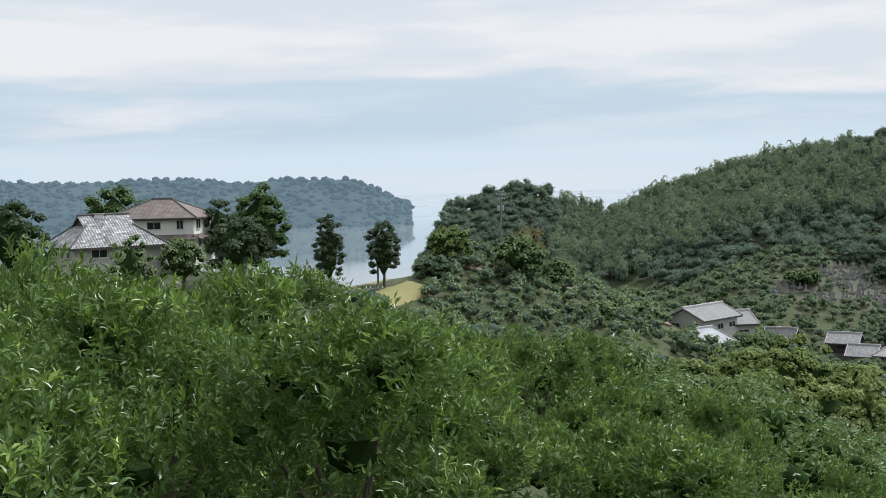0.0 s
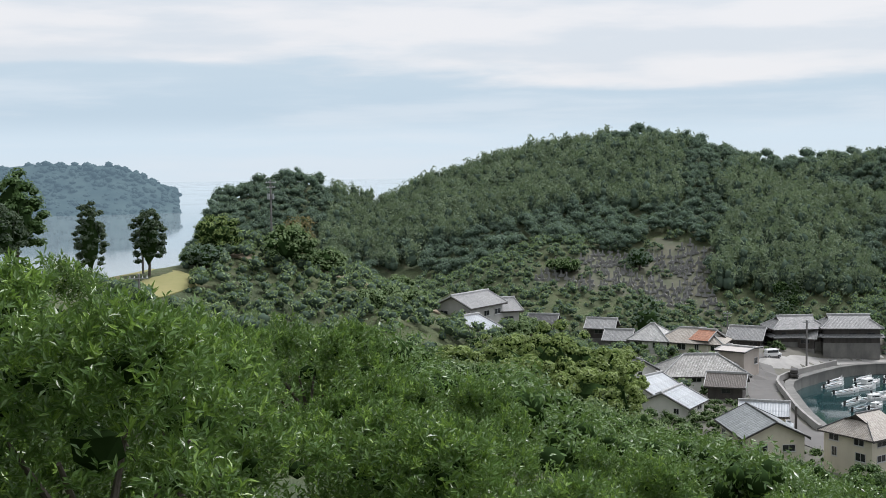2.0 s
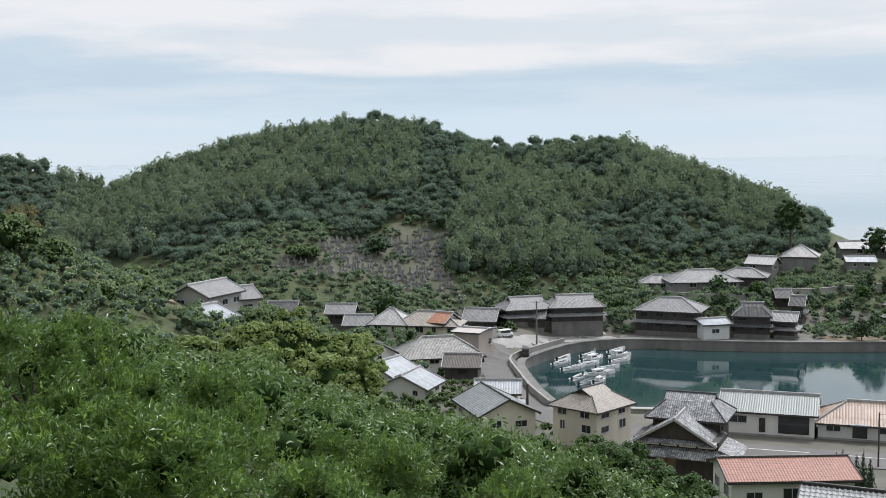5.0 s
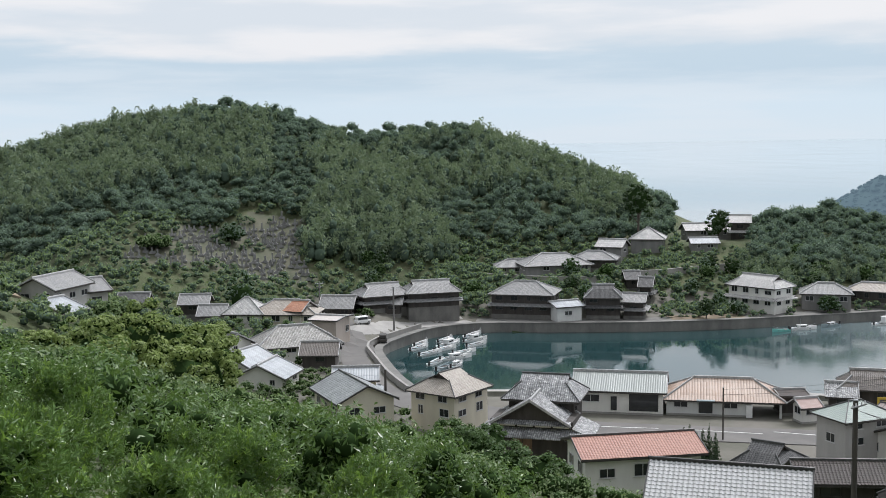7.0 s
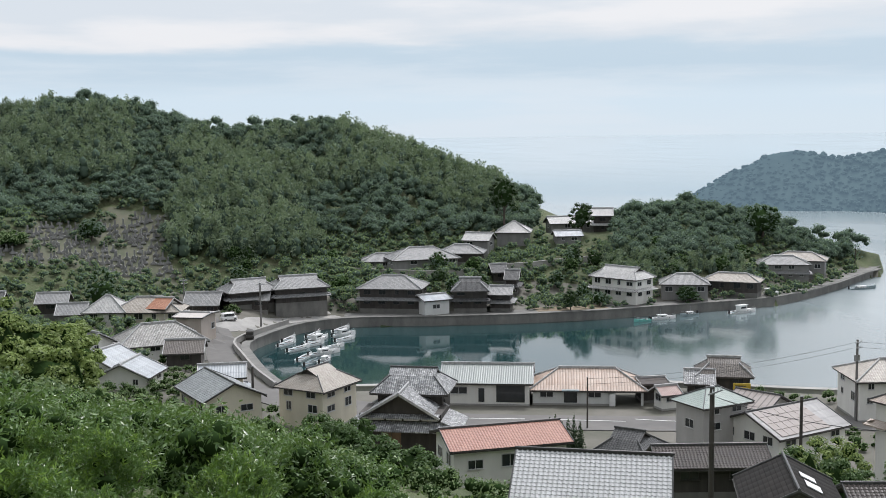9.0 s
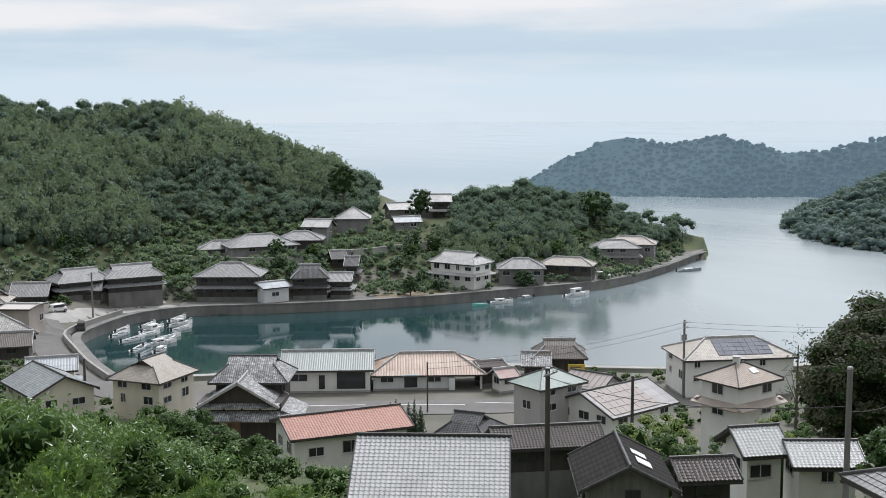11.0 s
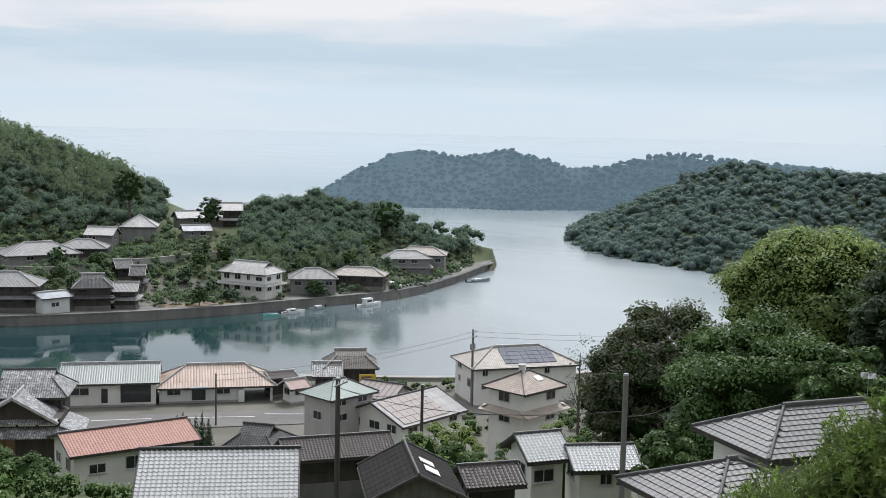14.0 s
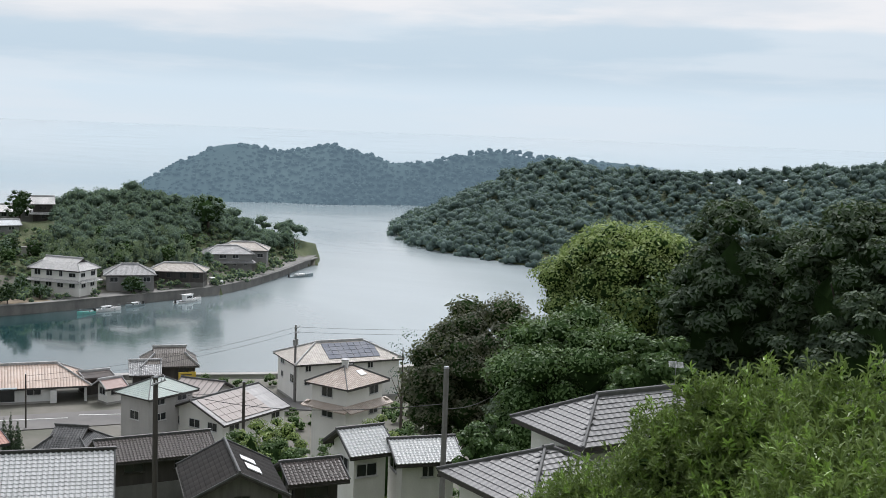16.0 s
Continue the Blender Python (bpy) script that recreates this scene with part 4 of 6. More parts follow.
solar_house = house("house", 153.2, 88.4, 3.70, -38.0, 16.5, 8.9, 4.46, 1.95, "hip", "tile_cream", "plaster_white", 2, "large white house with a cream hipped roof carrying solar panels", skirt=False)
square_house = house("house", 113.6, 64.25, 9.86, -9.65, 6.45, 5.05, 4.98, 1.33, "hip", "tile_peach2", "plaster_white", 2, "white two-storey house with tan hipped roof and dark lower eaves")
_h = house("house", 70.8, 38.9, 18.41, -35.15, 2.45, 3.4, 3.00, 1.00, "gable", "tile_silver", "plaster_white", 1, "small white house with a silver-grey tile gable roof")
tiled(_h, 2.45, 3.4, 1.00, "gable", "tile_silver_piece", True, ("front",))
_h = house("white_annex", 72.75, 35.0, 18.55, -47.6, 3.75, 3.75, 2.40, 0.81, "gable", "tile_silver", "plaster_white", 1, "white annex with a mottled silver tile roof")
tiled(_h, 3.75, 3.75, 0.81, "gable", "tile_silver_piece", True, ("front",))
black_house = house("house", 56.0, 39.4, 20.40, -137.35, 6.0, 4.6, 2.40, 1.15, "gable", "slate_black", "wood_grey", 1, "weathered timber house with a big plain black roof and skylight")
_h = house("brown_annex", 62.3, 37.8, 19.34, -39.6, 2.85, 2.6, 2.40, 0.60, "gable", "tile_brownlow", "wood_dark", 1, "low annex with a dark brown tile roof")
tiled(_h, 2.85, 2.6, 0.60, "gable", "tile_brownlow_piece", True, ("front",))
house("dark_annex", 81.9, 75.8, 10.41, -68.8, 5.4, 6.0, 2.40, 1.80, "irimoya", "tile_dark", "wood_grey", 1, "low old house with a dark grey tile roof and silver patch")
_h = house("house", 76.4, 61.8, 13.70, -37.4, 8.6, 3.8, 2.40, 0.95, "gable", "tile_brownlow", "wood_dark", 1, "long low house with a dark brown tile roof")
tiled(_h, 8.6, 3.8, 0.95, "gable", "tile_brownlow_piece", True, ("front",))
house("house", 174.2, 232.4, 9.37, -22.7, 16.5, 10.0, 2.40, 2.20, "hip", "tile_grey", "plaster_dark", 1, "large far house with a grey hipped tile roof above the quay")
house("house", 169.1, 240.6, 8.37, -33.2, 11.4, 6.0, 2.40, 1.40, "hip", "tile_grey", "plaster_dark", 1, "low far annex with a grey tile roof")
house("house", 188.7, 234.0, 9.48, -46.5, 11.0, 7.0, 2.40, 1.60, "hip", "tile_grey", "wood_dark", 1, "dark far house with a grey tile roof on the terrace")
house("house", 203.2, 244.2, 10.75, -58.2, 6.7, 6.0, 2.73, 1.50, "gable", "tile_white", "plaster_dark", 1, "far low house with a pale tile roof on the upper terrace")
house("house", 215.2, 243.4, 12.00, -45.5, 8.8, 8.0, 3.07, 2.40, "hip", "tile_white", "plaster_dark", 1, "far house with a pale hipped roof on the upper terrace")
house("house", 240.0, 246.5, 13.25, -27.5, 13.0, 6.0, 2.60, 1.50, "gable", "tile_white", "plaster_dark", 1, "far long house with a shining pale roof on the saddle")
house("house", 242.8, 235.8, 13.25, -44.6, 5.1, 6.0, 5.26, 1.60, "gable", "tile_white", "wood_dark", 2, "far dark two-storey house with a pale roof on the saddle")
house("house", 224.9, 232.0, 11.55, -33.2, 6.8, 6.0, 2.40, 1.00, "gable", "metal_white", "plaster_dark", 1, "far low house with a white sheet roof")
house("house", 153.5, 215.6, 3.3, -47.5, 13.9, 9.0, 4.75, 2.20, "hip", "tile_grey", "wood_dark", 2, "far dark house with a grey hipped tile roof by the quay")
house("quay_shed", 157.6, 206.6, 2.62, -11.3, 6.0, 6.0, 3.05, 0.70, "gable", "metal_white", "plaster_pale", 1, "pale grey shed with a mono-pitch metal roof on the quay")
house("house", 166.5, 203.5, 3.2, -40, 7.5, 6.5, 4.3, 2.2, "irimoya", "tile_dark", "wood_dark", 2, "dark timber two-tier house with a tiled roof behind the quay")
house("house", 172.5, 199.5, 3.0, -47.6, 4.4, 6.0, 3.3, 1.30, "gable", "tile_grey", "wood_dark", 1, "low dark wing with grey tile roof behind the quay")
house("house", 201.9, 189.5, 3.25, -82.3, 12.6, 7.0, 5.26, 2.00, "irimoya", "tile_white", "plaster_white", 2, "white two-storey house with a grey tile roof behind the quay")
house("house", 216.0, 182.5, 3.50, -47.4, 10.8, 7.0, 2.92, 1.80, "hip", "tile_grey", "plaster_dark", 1, "low grey house with a tiled roof behind the quay")
house("house", 228.6, 178.0, 3.50, -62.0, 13.0, 6.0, 2.80, 1.40, "hip", "tile_tan", "wood_dark", 1, "low house with a tan tile roof behind the quay")
house("house", 256.3, 183.4, 3.38, -46.9, 12.4, 7.0, 4.39, 1.60, "hip", "tile_grey", "plaster_dark", 2, "grey house with a tiled roof near the end of the quay")
house("house", 267.4, 185.9, 4.50, -60.2, 13.4, 7.0, 3.22, 1.60, "hip", "tile_tan", "plaster_dark", 1, "house with a tan hipped roof near the point")
house("point_shed", 299.6, 203.0, 5.56, -66.2, 4.2, 6.0, 2.40, 1.30, "gable", "tile_grey", "plaster_dark", 1, "dark shed near the wooded point")
house("house", 100.3, 208.2, 3.88, -49.9, 5.2, 7.0, 4.10, 0.25, "gable", "concrete_roof", "plaster_tan", 1, "flat-roofed concrete building with a tan parapet")
plateau_house = house("house", -34.0, 116.4, 36.70, 35.1, 8.6, 8.0, 2.40, 2.60, "irimoya", "tile_old", "plaster_grey", 1, "old grey house with a weathered tile roof and skylight")
house("house", -35.4, 146.9, 36.00, -6.4, 10.6, 8.0, 4.91, 2.00, "hip", "tile_brownhip", "plaster_white", 2, "white two-storey house with a brown hipped roof")
house("tiny_shed", 129.8, 113.0, 2.35, -18.6, 2.5, 2.5, 2.40, 0.70, "gable", "tile_pink", "plaster_white", 1, "small white shed with a pinkish roof by the road")
house("brown_shed", 132.2, 118.2, 2.50, -30.4, 3.4, 4.0, 2.67, 0.30, "gable", "tile_brownlow", "wood_dark", 1, "small brown shed beside the harbour building")
house("house", 85.3, 245.5, 5.75, -29.2, 5.8, 6.0, 2.42, 1.50, "gable", "tile_grey", "wood_dark", 1, "low dark house with a grey roof below the hill")
house("house", 72.7, 248.8, 6.78, -26.3, 5.8, 6.0, 2.40, 1.50, "gable", "tile_dark", "wood_dark", 1, "low dark roof half hidden by trees below the graveyard")
house("house", 185.1, 209.9, 4.50, -47.3, 2.5, 6.0, 3.20, 1.60, "gable", "tile_dark", "wood_dark", 1, "dark house on the slope behind the quay")
house("house", 186.7, 217.4, 6.18, -30.9, 3.0, 6.0, 2.40, 1.40, "gable", "tile_dark", "wood_dark", 1, "dark low house on the terrace")
_h = house("house", 46.1, 12.5, 28.92, -35, 7.6, 3.7, 3.5, 0.92, "hip", "tile_big", "plaster_white", 1, "near house with a broad grey flat-tile hipped roof")
tiled(_h, 7.6, 3.7, 0.92, "hip", "tile_big", False, ("front", "left"), 0.3, 0.28)
_h = house("house", 39.65, 13.9, 28.4, -31.5, 4.7, 4.4, 3.0, 0.9, "hip", "tile_big", "plaster_white", 1, "near low house with a grey flat-tile roof")
tiled(_h, 4.7, 4.4, 0.9, "hip", "tile_big", False, ("front", "left"), 0.3, 0.28)
house("house", 58.8, 4.8, 27.3, -80, 9.0, 5.0, 2.8, 1.4, "gable", "tile_dark", "wood_dark", 1, "dark tiled roof half hidden behind trees")

# ---- the old timber house: stacked, heavily tiled roofs ----
def old_house(x, y, z, yaw):
    h = house("house", x, y, z, yaw, 8.6, 6.4, 6.5, 2.1, "irimoya", "tile_old", "wood_dark", 2, "old black timber house with stacked weathered silver tile roofs", over=0.9, skirt=False)
    part("wall", boxes((-5.6, -8.2, -2.5, 5.0, -3.0, 4.3)), "wood_dark", h)
    for i in range(4):
        part("plaster_band", boxes((-4.4 + 2.3 * i, -8.28, 3.45, -2.4 + 2.3 * i, -8.2, 4.0)), "plaster_white", h, "white plaster band under the eaves")
    me, ends, hips = roof_mesh("gable", 5.2, 8.4, 2.5, 0.9, "tile_old")
    r = part("roof", me, None, h, "steep front gable of weathered tiles")
    r.matrix_basis = pose(-0.3, -5.6, 4.4, 0, 0, 90)
    part("ridge_cap", cap_mesh([tuple(ends)], 0.17), "ridge_tile", r)
    for s in (1, -1):
        for t in (1, -1):
            part("verge", cap_mesh([((s * 3.5, t * 5.1, -0.54), (s * 3.5, 0, 2.5))], 0.15), "ridge_tile", r)
    part("gable_board", mesh_of("gable_board", [(-4.3, -8.3, 4.2), (3.7, -8.3, 4.2), (-0.3, -8.3, 6.6), (-4.3, -8.1, 4.2), (3.7, -8.1, 4.2), (-0.3, -8.1, 6.6)], [[0, 1, 2], [5, 4, 3], [0, 2, 5, 3], [1, 4, 5, 2], [0, 3, 4, 1]], "wood_dark"), None, h)
    for z2, d, w in ((4.35, 0.9, 10.2), (3.3, 1.9, 12.6)):
        e = pent(h, w, -1, 8.2, z2, d, "tile_old")
        e.location.x = -0.3
    e = pent(h, 7.0, -1, 5.0, 3.6, 2.6, "tile_old", along="y")
    e.location.y = -5.2
    w = pent(h, 5.5, 1, 5.6, 3.3, 1.8, "tile_old", along="y")
    w.location = (0, -5.5, 0)
    part("wall", boxes((5.0, -7.8, -2.5, 7.0, -2.4, 2.4)), "wood_grey", h)
    for i in range(2):
        part("sliding_door", boxes((-2.6 + 1.25 * i, -8.27, -0.2, -1.45 + 1.25 * i, -8.2, 2.0)), "wood_tan", h, "brown wooden sliding door")
    return h


old_house(90.4, 122.5, 3.6, -47.6)

# ---- what single houses carry ----
def roof_panel(h, W, Hw, rise, u0, u1, v0, v1, rows, cols, name, mat, label, side=-1, lift=0.10):
    """Flat panels in a grid on the slope of a roof: u along the ridge, v from eave (0) to ridge (1)."""
    b = W / 2
    for i in range(cols):
        for j in range(rows):
            ua, ub = u0 + (u1 - u0) * i / cols + 0.03, u0 + (u1 - u0) * (i + 1) / cols - 0.03
            va, vb = v0 + (v1 - v0) * j / rows + 0.008, v0 + (v1 - v0) * (j + 1) / rows - 0.008
            q = [(ua, side * b * (1 - va), Hw + rise * va + lift), (ub, side * b * (1 - va), Hw + rise * va + lift), (ub, side * b * (1 - vb), Hw + rise * vb + lift), (ua, side * b * (1 - vb), Hw + rise * vb + lift)]
            if side > 0:
                q = q[::-1]
            V = q + [(p[0], p[1], p[2] - 0.06) for p in q]
            F = [[0, 1, 2, 3], [7, 6, 5, 4], [0, 4, 5, 1], [1, 5, 6, 2], [2, 6, 7, 3], [3, 7, 4, 0]]
            part(name, mesh_of(name, V, F, mat, uvs=[(0.5, 0.5)] * 24), None, h, label)


def chimney_box(x, y, z, label="small white roof box"):
    t = thing("roof_vent", pose(x, y, z, 0, 0, 20), label, "vent")
    part("box", boxes((-0.45, -0.35, -0.5, 0.45, 0.35, 0.5), bevel=0.04), "white_sheet", t)
    part("lid", boxes((-0.55, -0.45, 0.5, 0.55, 0.45, 0.58)), "ridge_tile", t)


roof_panel(solar_house, 8.9, 4.46, 1.95, -3.2, 5.2, 0.06, 0.9, 4, 8, "solar_panel", "solar_cell", "dark blue solar panels on the cream hipped roof")
roof_panel(panel_house, 10.0, 2.4, 2.0, -5.6, 3.0, -0.05, 0.95, 4, 7, "roof_panel", "tile_brownstripe", "brownish grey panels on the white house roof")
roof_panel(black_house, 4.6, 2.4, 1.15, -1.0, -0.1, 0.35, 0.75, 1, 1, "skylight", "white_sheet", "white skylight on the black roof", side=1)
roof_panel(black_house, 4.6, 2.4, 1.15, 0.4, 1.6, 0.3, 0.7, 1, 1, "skylight", "white_sheet", "long white skylight on the black roof", side=1)
roof_panel(square_house, 5.05, 4.98, 1.33, 0.2, 1.3, 0.3, 0.62, 1, 1, "skylight", "white_sheet", "white panel on the tan hipped roof")
roof_panel(plateau_house, 8.0, 2.4, 2.6, 0.2, 1.4, 0.3, 0.5, 1, 1, "skylight", "white_sheet", "white skylight on the weathered roof")
chimney_box(113.4, 64.5, 16.4)
chimney_box(-34.3, 115.9, 41.3, "small white box on the weathered roof")

# the net shed's wide dark doorway, door and windows; the office's porch and windows
for _x0, _x1, _z1, _n in ((1.5, 5.8, 2.9, "doorway"), (-1.2, -0.3, 2.2, "door")):
    part(_n, boxes((_x0, -4.06, 0.1, _x1, -3.97, _z1)), "window_glass", net_shed, "dark opening in the white wall")
window(net_shed, -4.2, -4.0, 1.3, 180, 2.6, 1.1, True)
for _x in (-6.2, 3.2 - 2.2):
    window(office, _x, -4.0, 0.9, 180, 2.0, 1.2, True)
part("door", boxes((-3.6, -4.06, 0.1, -1.6, -3.97, 2.2)), "window_glass", office, "dark glazed entrance")
part("porch_roof", boxes((-3.9, -5.0, 2.05, -1.3, -3.9, 2.2)), "boat_inside", office)
part("machine", boxes((4.6 - 1.4, -4.5, -0.3, 4.6 - 0.5, -3.9, 1.6), bevel=0.04), "boat_white", office)

# yellow notice board on the dark house by the water
board = thing("notice_board", pose(polar(52.6, 175).x, polar(52.6, 175).y, 3.6, 0, 0, -46), "yellow notice board on the dark timber house", "sign")
part("plate", boxes((-1.3, -0.05, 0, 1.3, 0.05, 2.0), bevel=0.02), "yellow_sign", board)
for _i in range(4):
    part("writing_bar", boxes((-1.0, -0.062, 0.35 + 0.38 * _i, 0.9 - 0.25 * (_i % 2), -0.052, 0.52 + 0.38 * _i)), "frame_dark", board)

# aerial and tank on the near roofs
aerial = thing("roof_aerial", pose(47.4, 11.2, 33.1, 0, 0, 15), "thin metal television aerial on the near roof", "aerial")
part("mast", tube(bmesh.new(), (0, 0, -0.4), (0, 0, 1.5), 0.02, 0.015, 6), "steel", aerial)
for _i in range(6):
    part("rod", tube(bmesh.new(), (-0.6 + 0.22 * _i, -0.3, 1.35), (-0.6 + 0.22 * _i, 0.3, 1.35), 0.012, 0.012, 5), "steel", aerial)
part("boom", tube(bmesh.new(), (-0.7, 0, 1.35), (0.6, 0, 1.35), 0.015, 0.015, 6), "steel", aerial)

# ---- plants ----
def leaf_cloud(rng, centres, normals, size, aspect=0.45, droop=0.3, jitter=0.55):
    """Folded pointed leaves at the given places: four corners and two triangles each, bent along the midrib."""
    n = len(centres)
    nr = normals + rng.normal(0, jitter, (n, 3))
    nr /= np.linalg.norm(nr, axis=1)[:, None] + 1e-9
    t = np.cross(nr, rng.normal(0, 1, (n, 3)))
    t[:, 2] -= droop * rng.random(n)
    t /= np.linalg.norm(t, axis=1)[:, None] + 1e-9
    s = np.cross(nr, t)
    ln = (size * rng.uniform(0.7, 1.3, n))[:, None]
    w = ln * aspect
    base, tip = centres - t * ln * 0.5, centres + t * ln * 0.5
    mid = centres - nr * w * 0.18
    v = np.stack([base, mid + s * w * 0.5 + nr * w * 0.3, tip, mid - s * w * 0.5 + nr * w * 0.3], 1).reshape(-1, 3)
    i = np.arange(n)[:, None] * 4
    f = np.concatenate([i + np.array([[0, 1, 2]]), i + np.array([[0, 2, 3]])], 1).reshape(-1, 3)
    return v, f


def blob(rng, centre, radius, squash=0.85):
    """A lumpy dark core of low detail, so that no daylight shows through the middle of a crown."""
    bm = bmesh.new()
    bmesh.ops.create_icosphere(bm, subdivisions=1, radius=1)
    v = np.array([p.co for p in bm.verts])
    f = np.array([[p.index for p in q.verts] for q in bm.faces])
    bm.free()
    v = v * (radius * rng.uniform(0.75, 1.15, (len(v), 1))) * np.array([1, 1, squash]) + centre
    return v, f


def lobed_crown(rng, lobes, leaves, size, core=0.72, aspect=0.45, squash=0.85, jitter=0.55):
    """Lobes (x, y, z, r) clothed in leaves. Returns leaf and core arrays."""
    V, F, k = [], [], 0
    tot = sum(l[3] ** 2 for l in lobes)
    for x, y, z, r in lobes:
        n = max(6, int(leaves * r * r / tot))
        d = rng.normal(0, 1, (n, 3))
        d[:, 2] = np.where(d[:, 2] < -0.4, -0.5 * d[:, 2], d[:, 2])
        d /= np.linalg.norm(d, axis=1)[:, None]
        lump = 1 + 0.16 * np.sin(5 * d[:, :1] + 3 * x) * np.sin(4 * d[:, 1:2] + 2 * y) + 0.1 * np.sin(9 * d[:, 2:] + x)
        c = np.array([x, y, z]) + d * r * lump * (rng.uniform(0.74, 1.0, (n, 1))) * np.array([1, 1, squash])
        v, f = leaf_cloud(rng, c, d + np.array([0, 0, 0.5]), size, aspect, 0.3, jitter)
        V.append(v)
        F.append(f + k)
        k += len(v)
    CV, CF, k = [], [], 0
    for x, y, z, r in lobes:
        v, f = blob(rng, np.array([x, y, z]), r * core, squash)
        CV.append(v)
        CF.append(f + k)
        k += len(v)
    return np.concatenate(V), np.concatenate(F), np.concatenate(CV), np.concatenate(CF)


def crown_arrays(rng, height, width, n_lobes, leaves, size, low=0.35, core=0.72, aspect=0.45, jitter=0.55):
    lobes = [(0, 0, height * 0.68, width * 0.30)]
    for i in range(n_lobes):
        a, q = i * 2.4 + rng.uniform(-0.4, 0.4), rng.uniform(0, 1)
        rr = width * 0.36 * (1 - 0.55 * q) * rng.uniform(0.7, 1.1)
        lobes.append((rr * math.cos(a), rr * math.sin(a), height * (low + (0.86 - low) * q), width * rng.uniform(0.15, 0.26)))
    v, f, cv, cf = lobed_crown(rng, lobes, leaves, size, core, aspect, 0.85, jitter)
    return np.concatenate([v, cv]), np.concatenate([f, cf + len(v)]), len(f)


def dome_arrays(rng, height, width, n, leaves, size, low=0.2, aspect=0.6, core=0.74):
    """A billowing crown: many small leafy heads set over a rounded body, uneven in reach, with a dark heart."""
    c = np.array([0, 0, height * (low + 0.97) / 2])
    half = np.array([width * 0.42, width * 0.42, height * (0.97 - low) / 2])
    lobes = []
    for i in range(n):
        z = 1 - 1.72 * (i + 0.5) / n
        a = i * 2.39996 + rng.uniform(-0.25, 0.25)
        q = math.sqrt(max(0, 1 - z * z))
        reach = rng.uniform(0.74, 1.02)
        p = c + np.array([q * math.cos(a), q * math.sin(a), z]) * half * reach
        lobes.append((*p, width * rng.uniform(0.085, 0.15)))
    v, f, cv, cf = lobed_crown(rng, lobes, leaves, size, 0.72, aspect, 0.8, 0.42)
    b, bf = blob(rng, c, 1.0, 1.0)
    b = (b - c) * half * core + c
    return np.concatenate([v, cv, b]), np.concatenate([f, cf + len(v), bf + len(v) + len(cv)]), len(f)


def bamboo_arrays(rng, height, stems=4, leaves=50, size=0.88):
    """Feathery plumes: culms that lean out and nod, thickest in leaf at two thirds of their height."""
    V, F, k = [], [], 0
    for _ in range(stems):
        bx, by = rng.uniform(-1.3, 1.3, 2)
        lean = rng.normal(0, 0.8, 2)
        h = height * rng.uniform(0.72, 1.05)
        s = rng.beta(2.2, 1.5, leaves) * 0.92 + 0.08
        c = np.stack([bx + lean[0] * s ** 2.4, by + lean[1] * s ** 2.4, h * (s - 0.08 * s ** 6)], 1)
        spread = (0.25 + 1.15 * np.sin(np.pi * np.clip(s, 0, 1) ** 1.5))[:, None]
        d = rng.normal(0, 1, (leaves, 3)) * np.array([1, 1, 0.5])
        v, f = leaf_cloud(rng, c + d * spread * 0.55, d + np.array([0, 0, 0.8]), size, 0.40, 1.1, 0.7)
        V.append(v)
        F.append(f + k)
        k += len(v)
    nl = k // 2
    for z, r in ((0.30, 0.19), (0.55, 0.14)):
        v, f = blob(rng, np.array([0, 0, height * z]), height * r, 1.3)
        V.append(v)
        F.append(f + k)
        k += len(v)
    return np.concatenate(V), np.concatenate(F), nl


def scatter(name, templates, spots, mat, label, category="woods", seed=1, core=None):
    """ONE joined mesh of many plants, each a turned and scaled copy of one of the template arrays."""
    rng = np.random.default_rng(seed)
    V, F, M, k = [], [], [], 0
    for x, y, z, s in spots:
        v, f, nl = templates[rng.integers(len(templates))]
        M.append(np.arange(len(f)) >= nl)
        a = rng.uniform(0, 6.28)
        c, si = math.cos(a), math.sin(a)
        w = v @ np.array([[c, si, 0], [-si, c, 0], [0, 0, 1]]) * (s * rng.uniform(0.85, 1.15, 3)) + np.array([x, y, z])
        V.append(w)
        F.append(f + k)
        k += len(v)
    if not V:
        return None
    V, F = np.concatenate(V).astype(np.float32), np.concatenate(F).astype(np.int32)
    me = bpy.data.meshes.new(name)
    me.vertices.add(len(V))
    me.vertices.foreach_set("co", V.ravel())
    me.loops.add(F.size)
    me.loops.foreach_set("vertex_index", F.ravel())
    me.polygons.add(len(F))
    me.polygons.foreach_set("loop_start", np.arange(0, F.size, 3, dtype=np.int32))
    me.materials.append(MATS[mat])
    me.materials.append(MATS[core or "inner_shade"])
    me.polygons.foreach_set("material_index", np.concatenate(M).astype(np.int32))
    me.update(calc_edges=True)
    return tagged(new(name, me), label, category, kind="stuff")


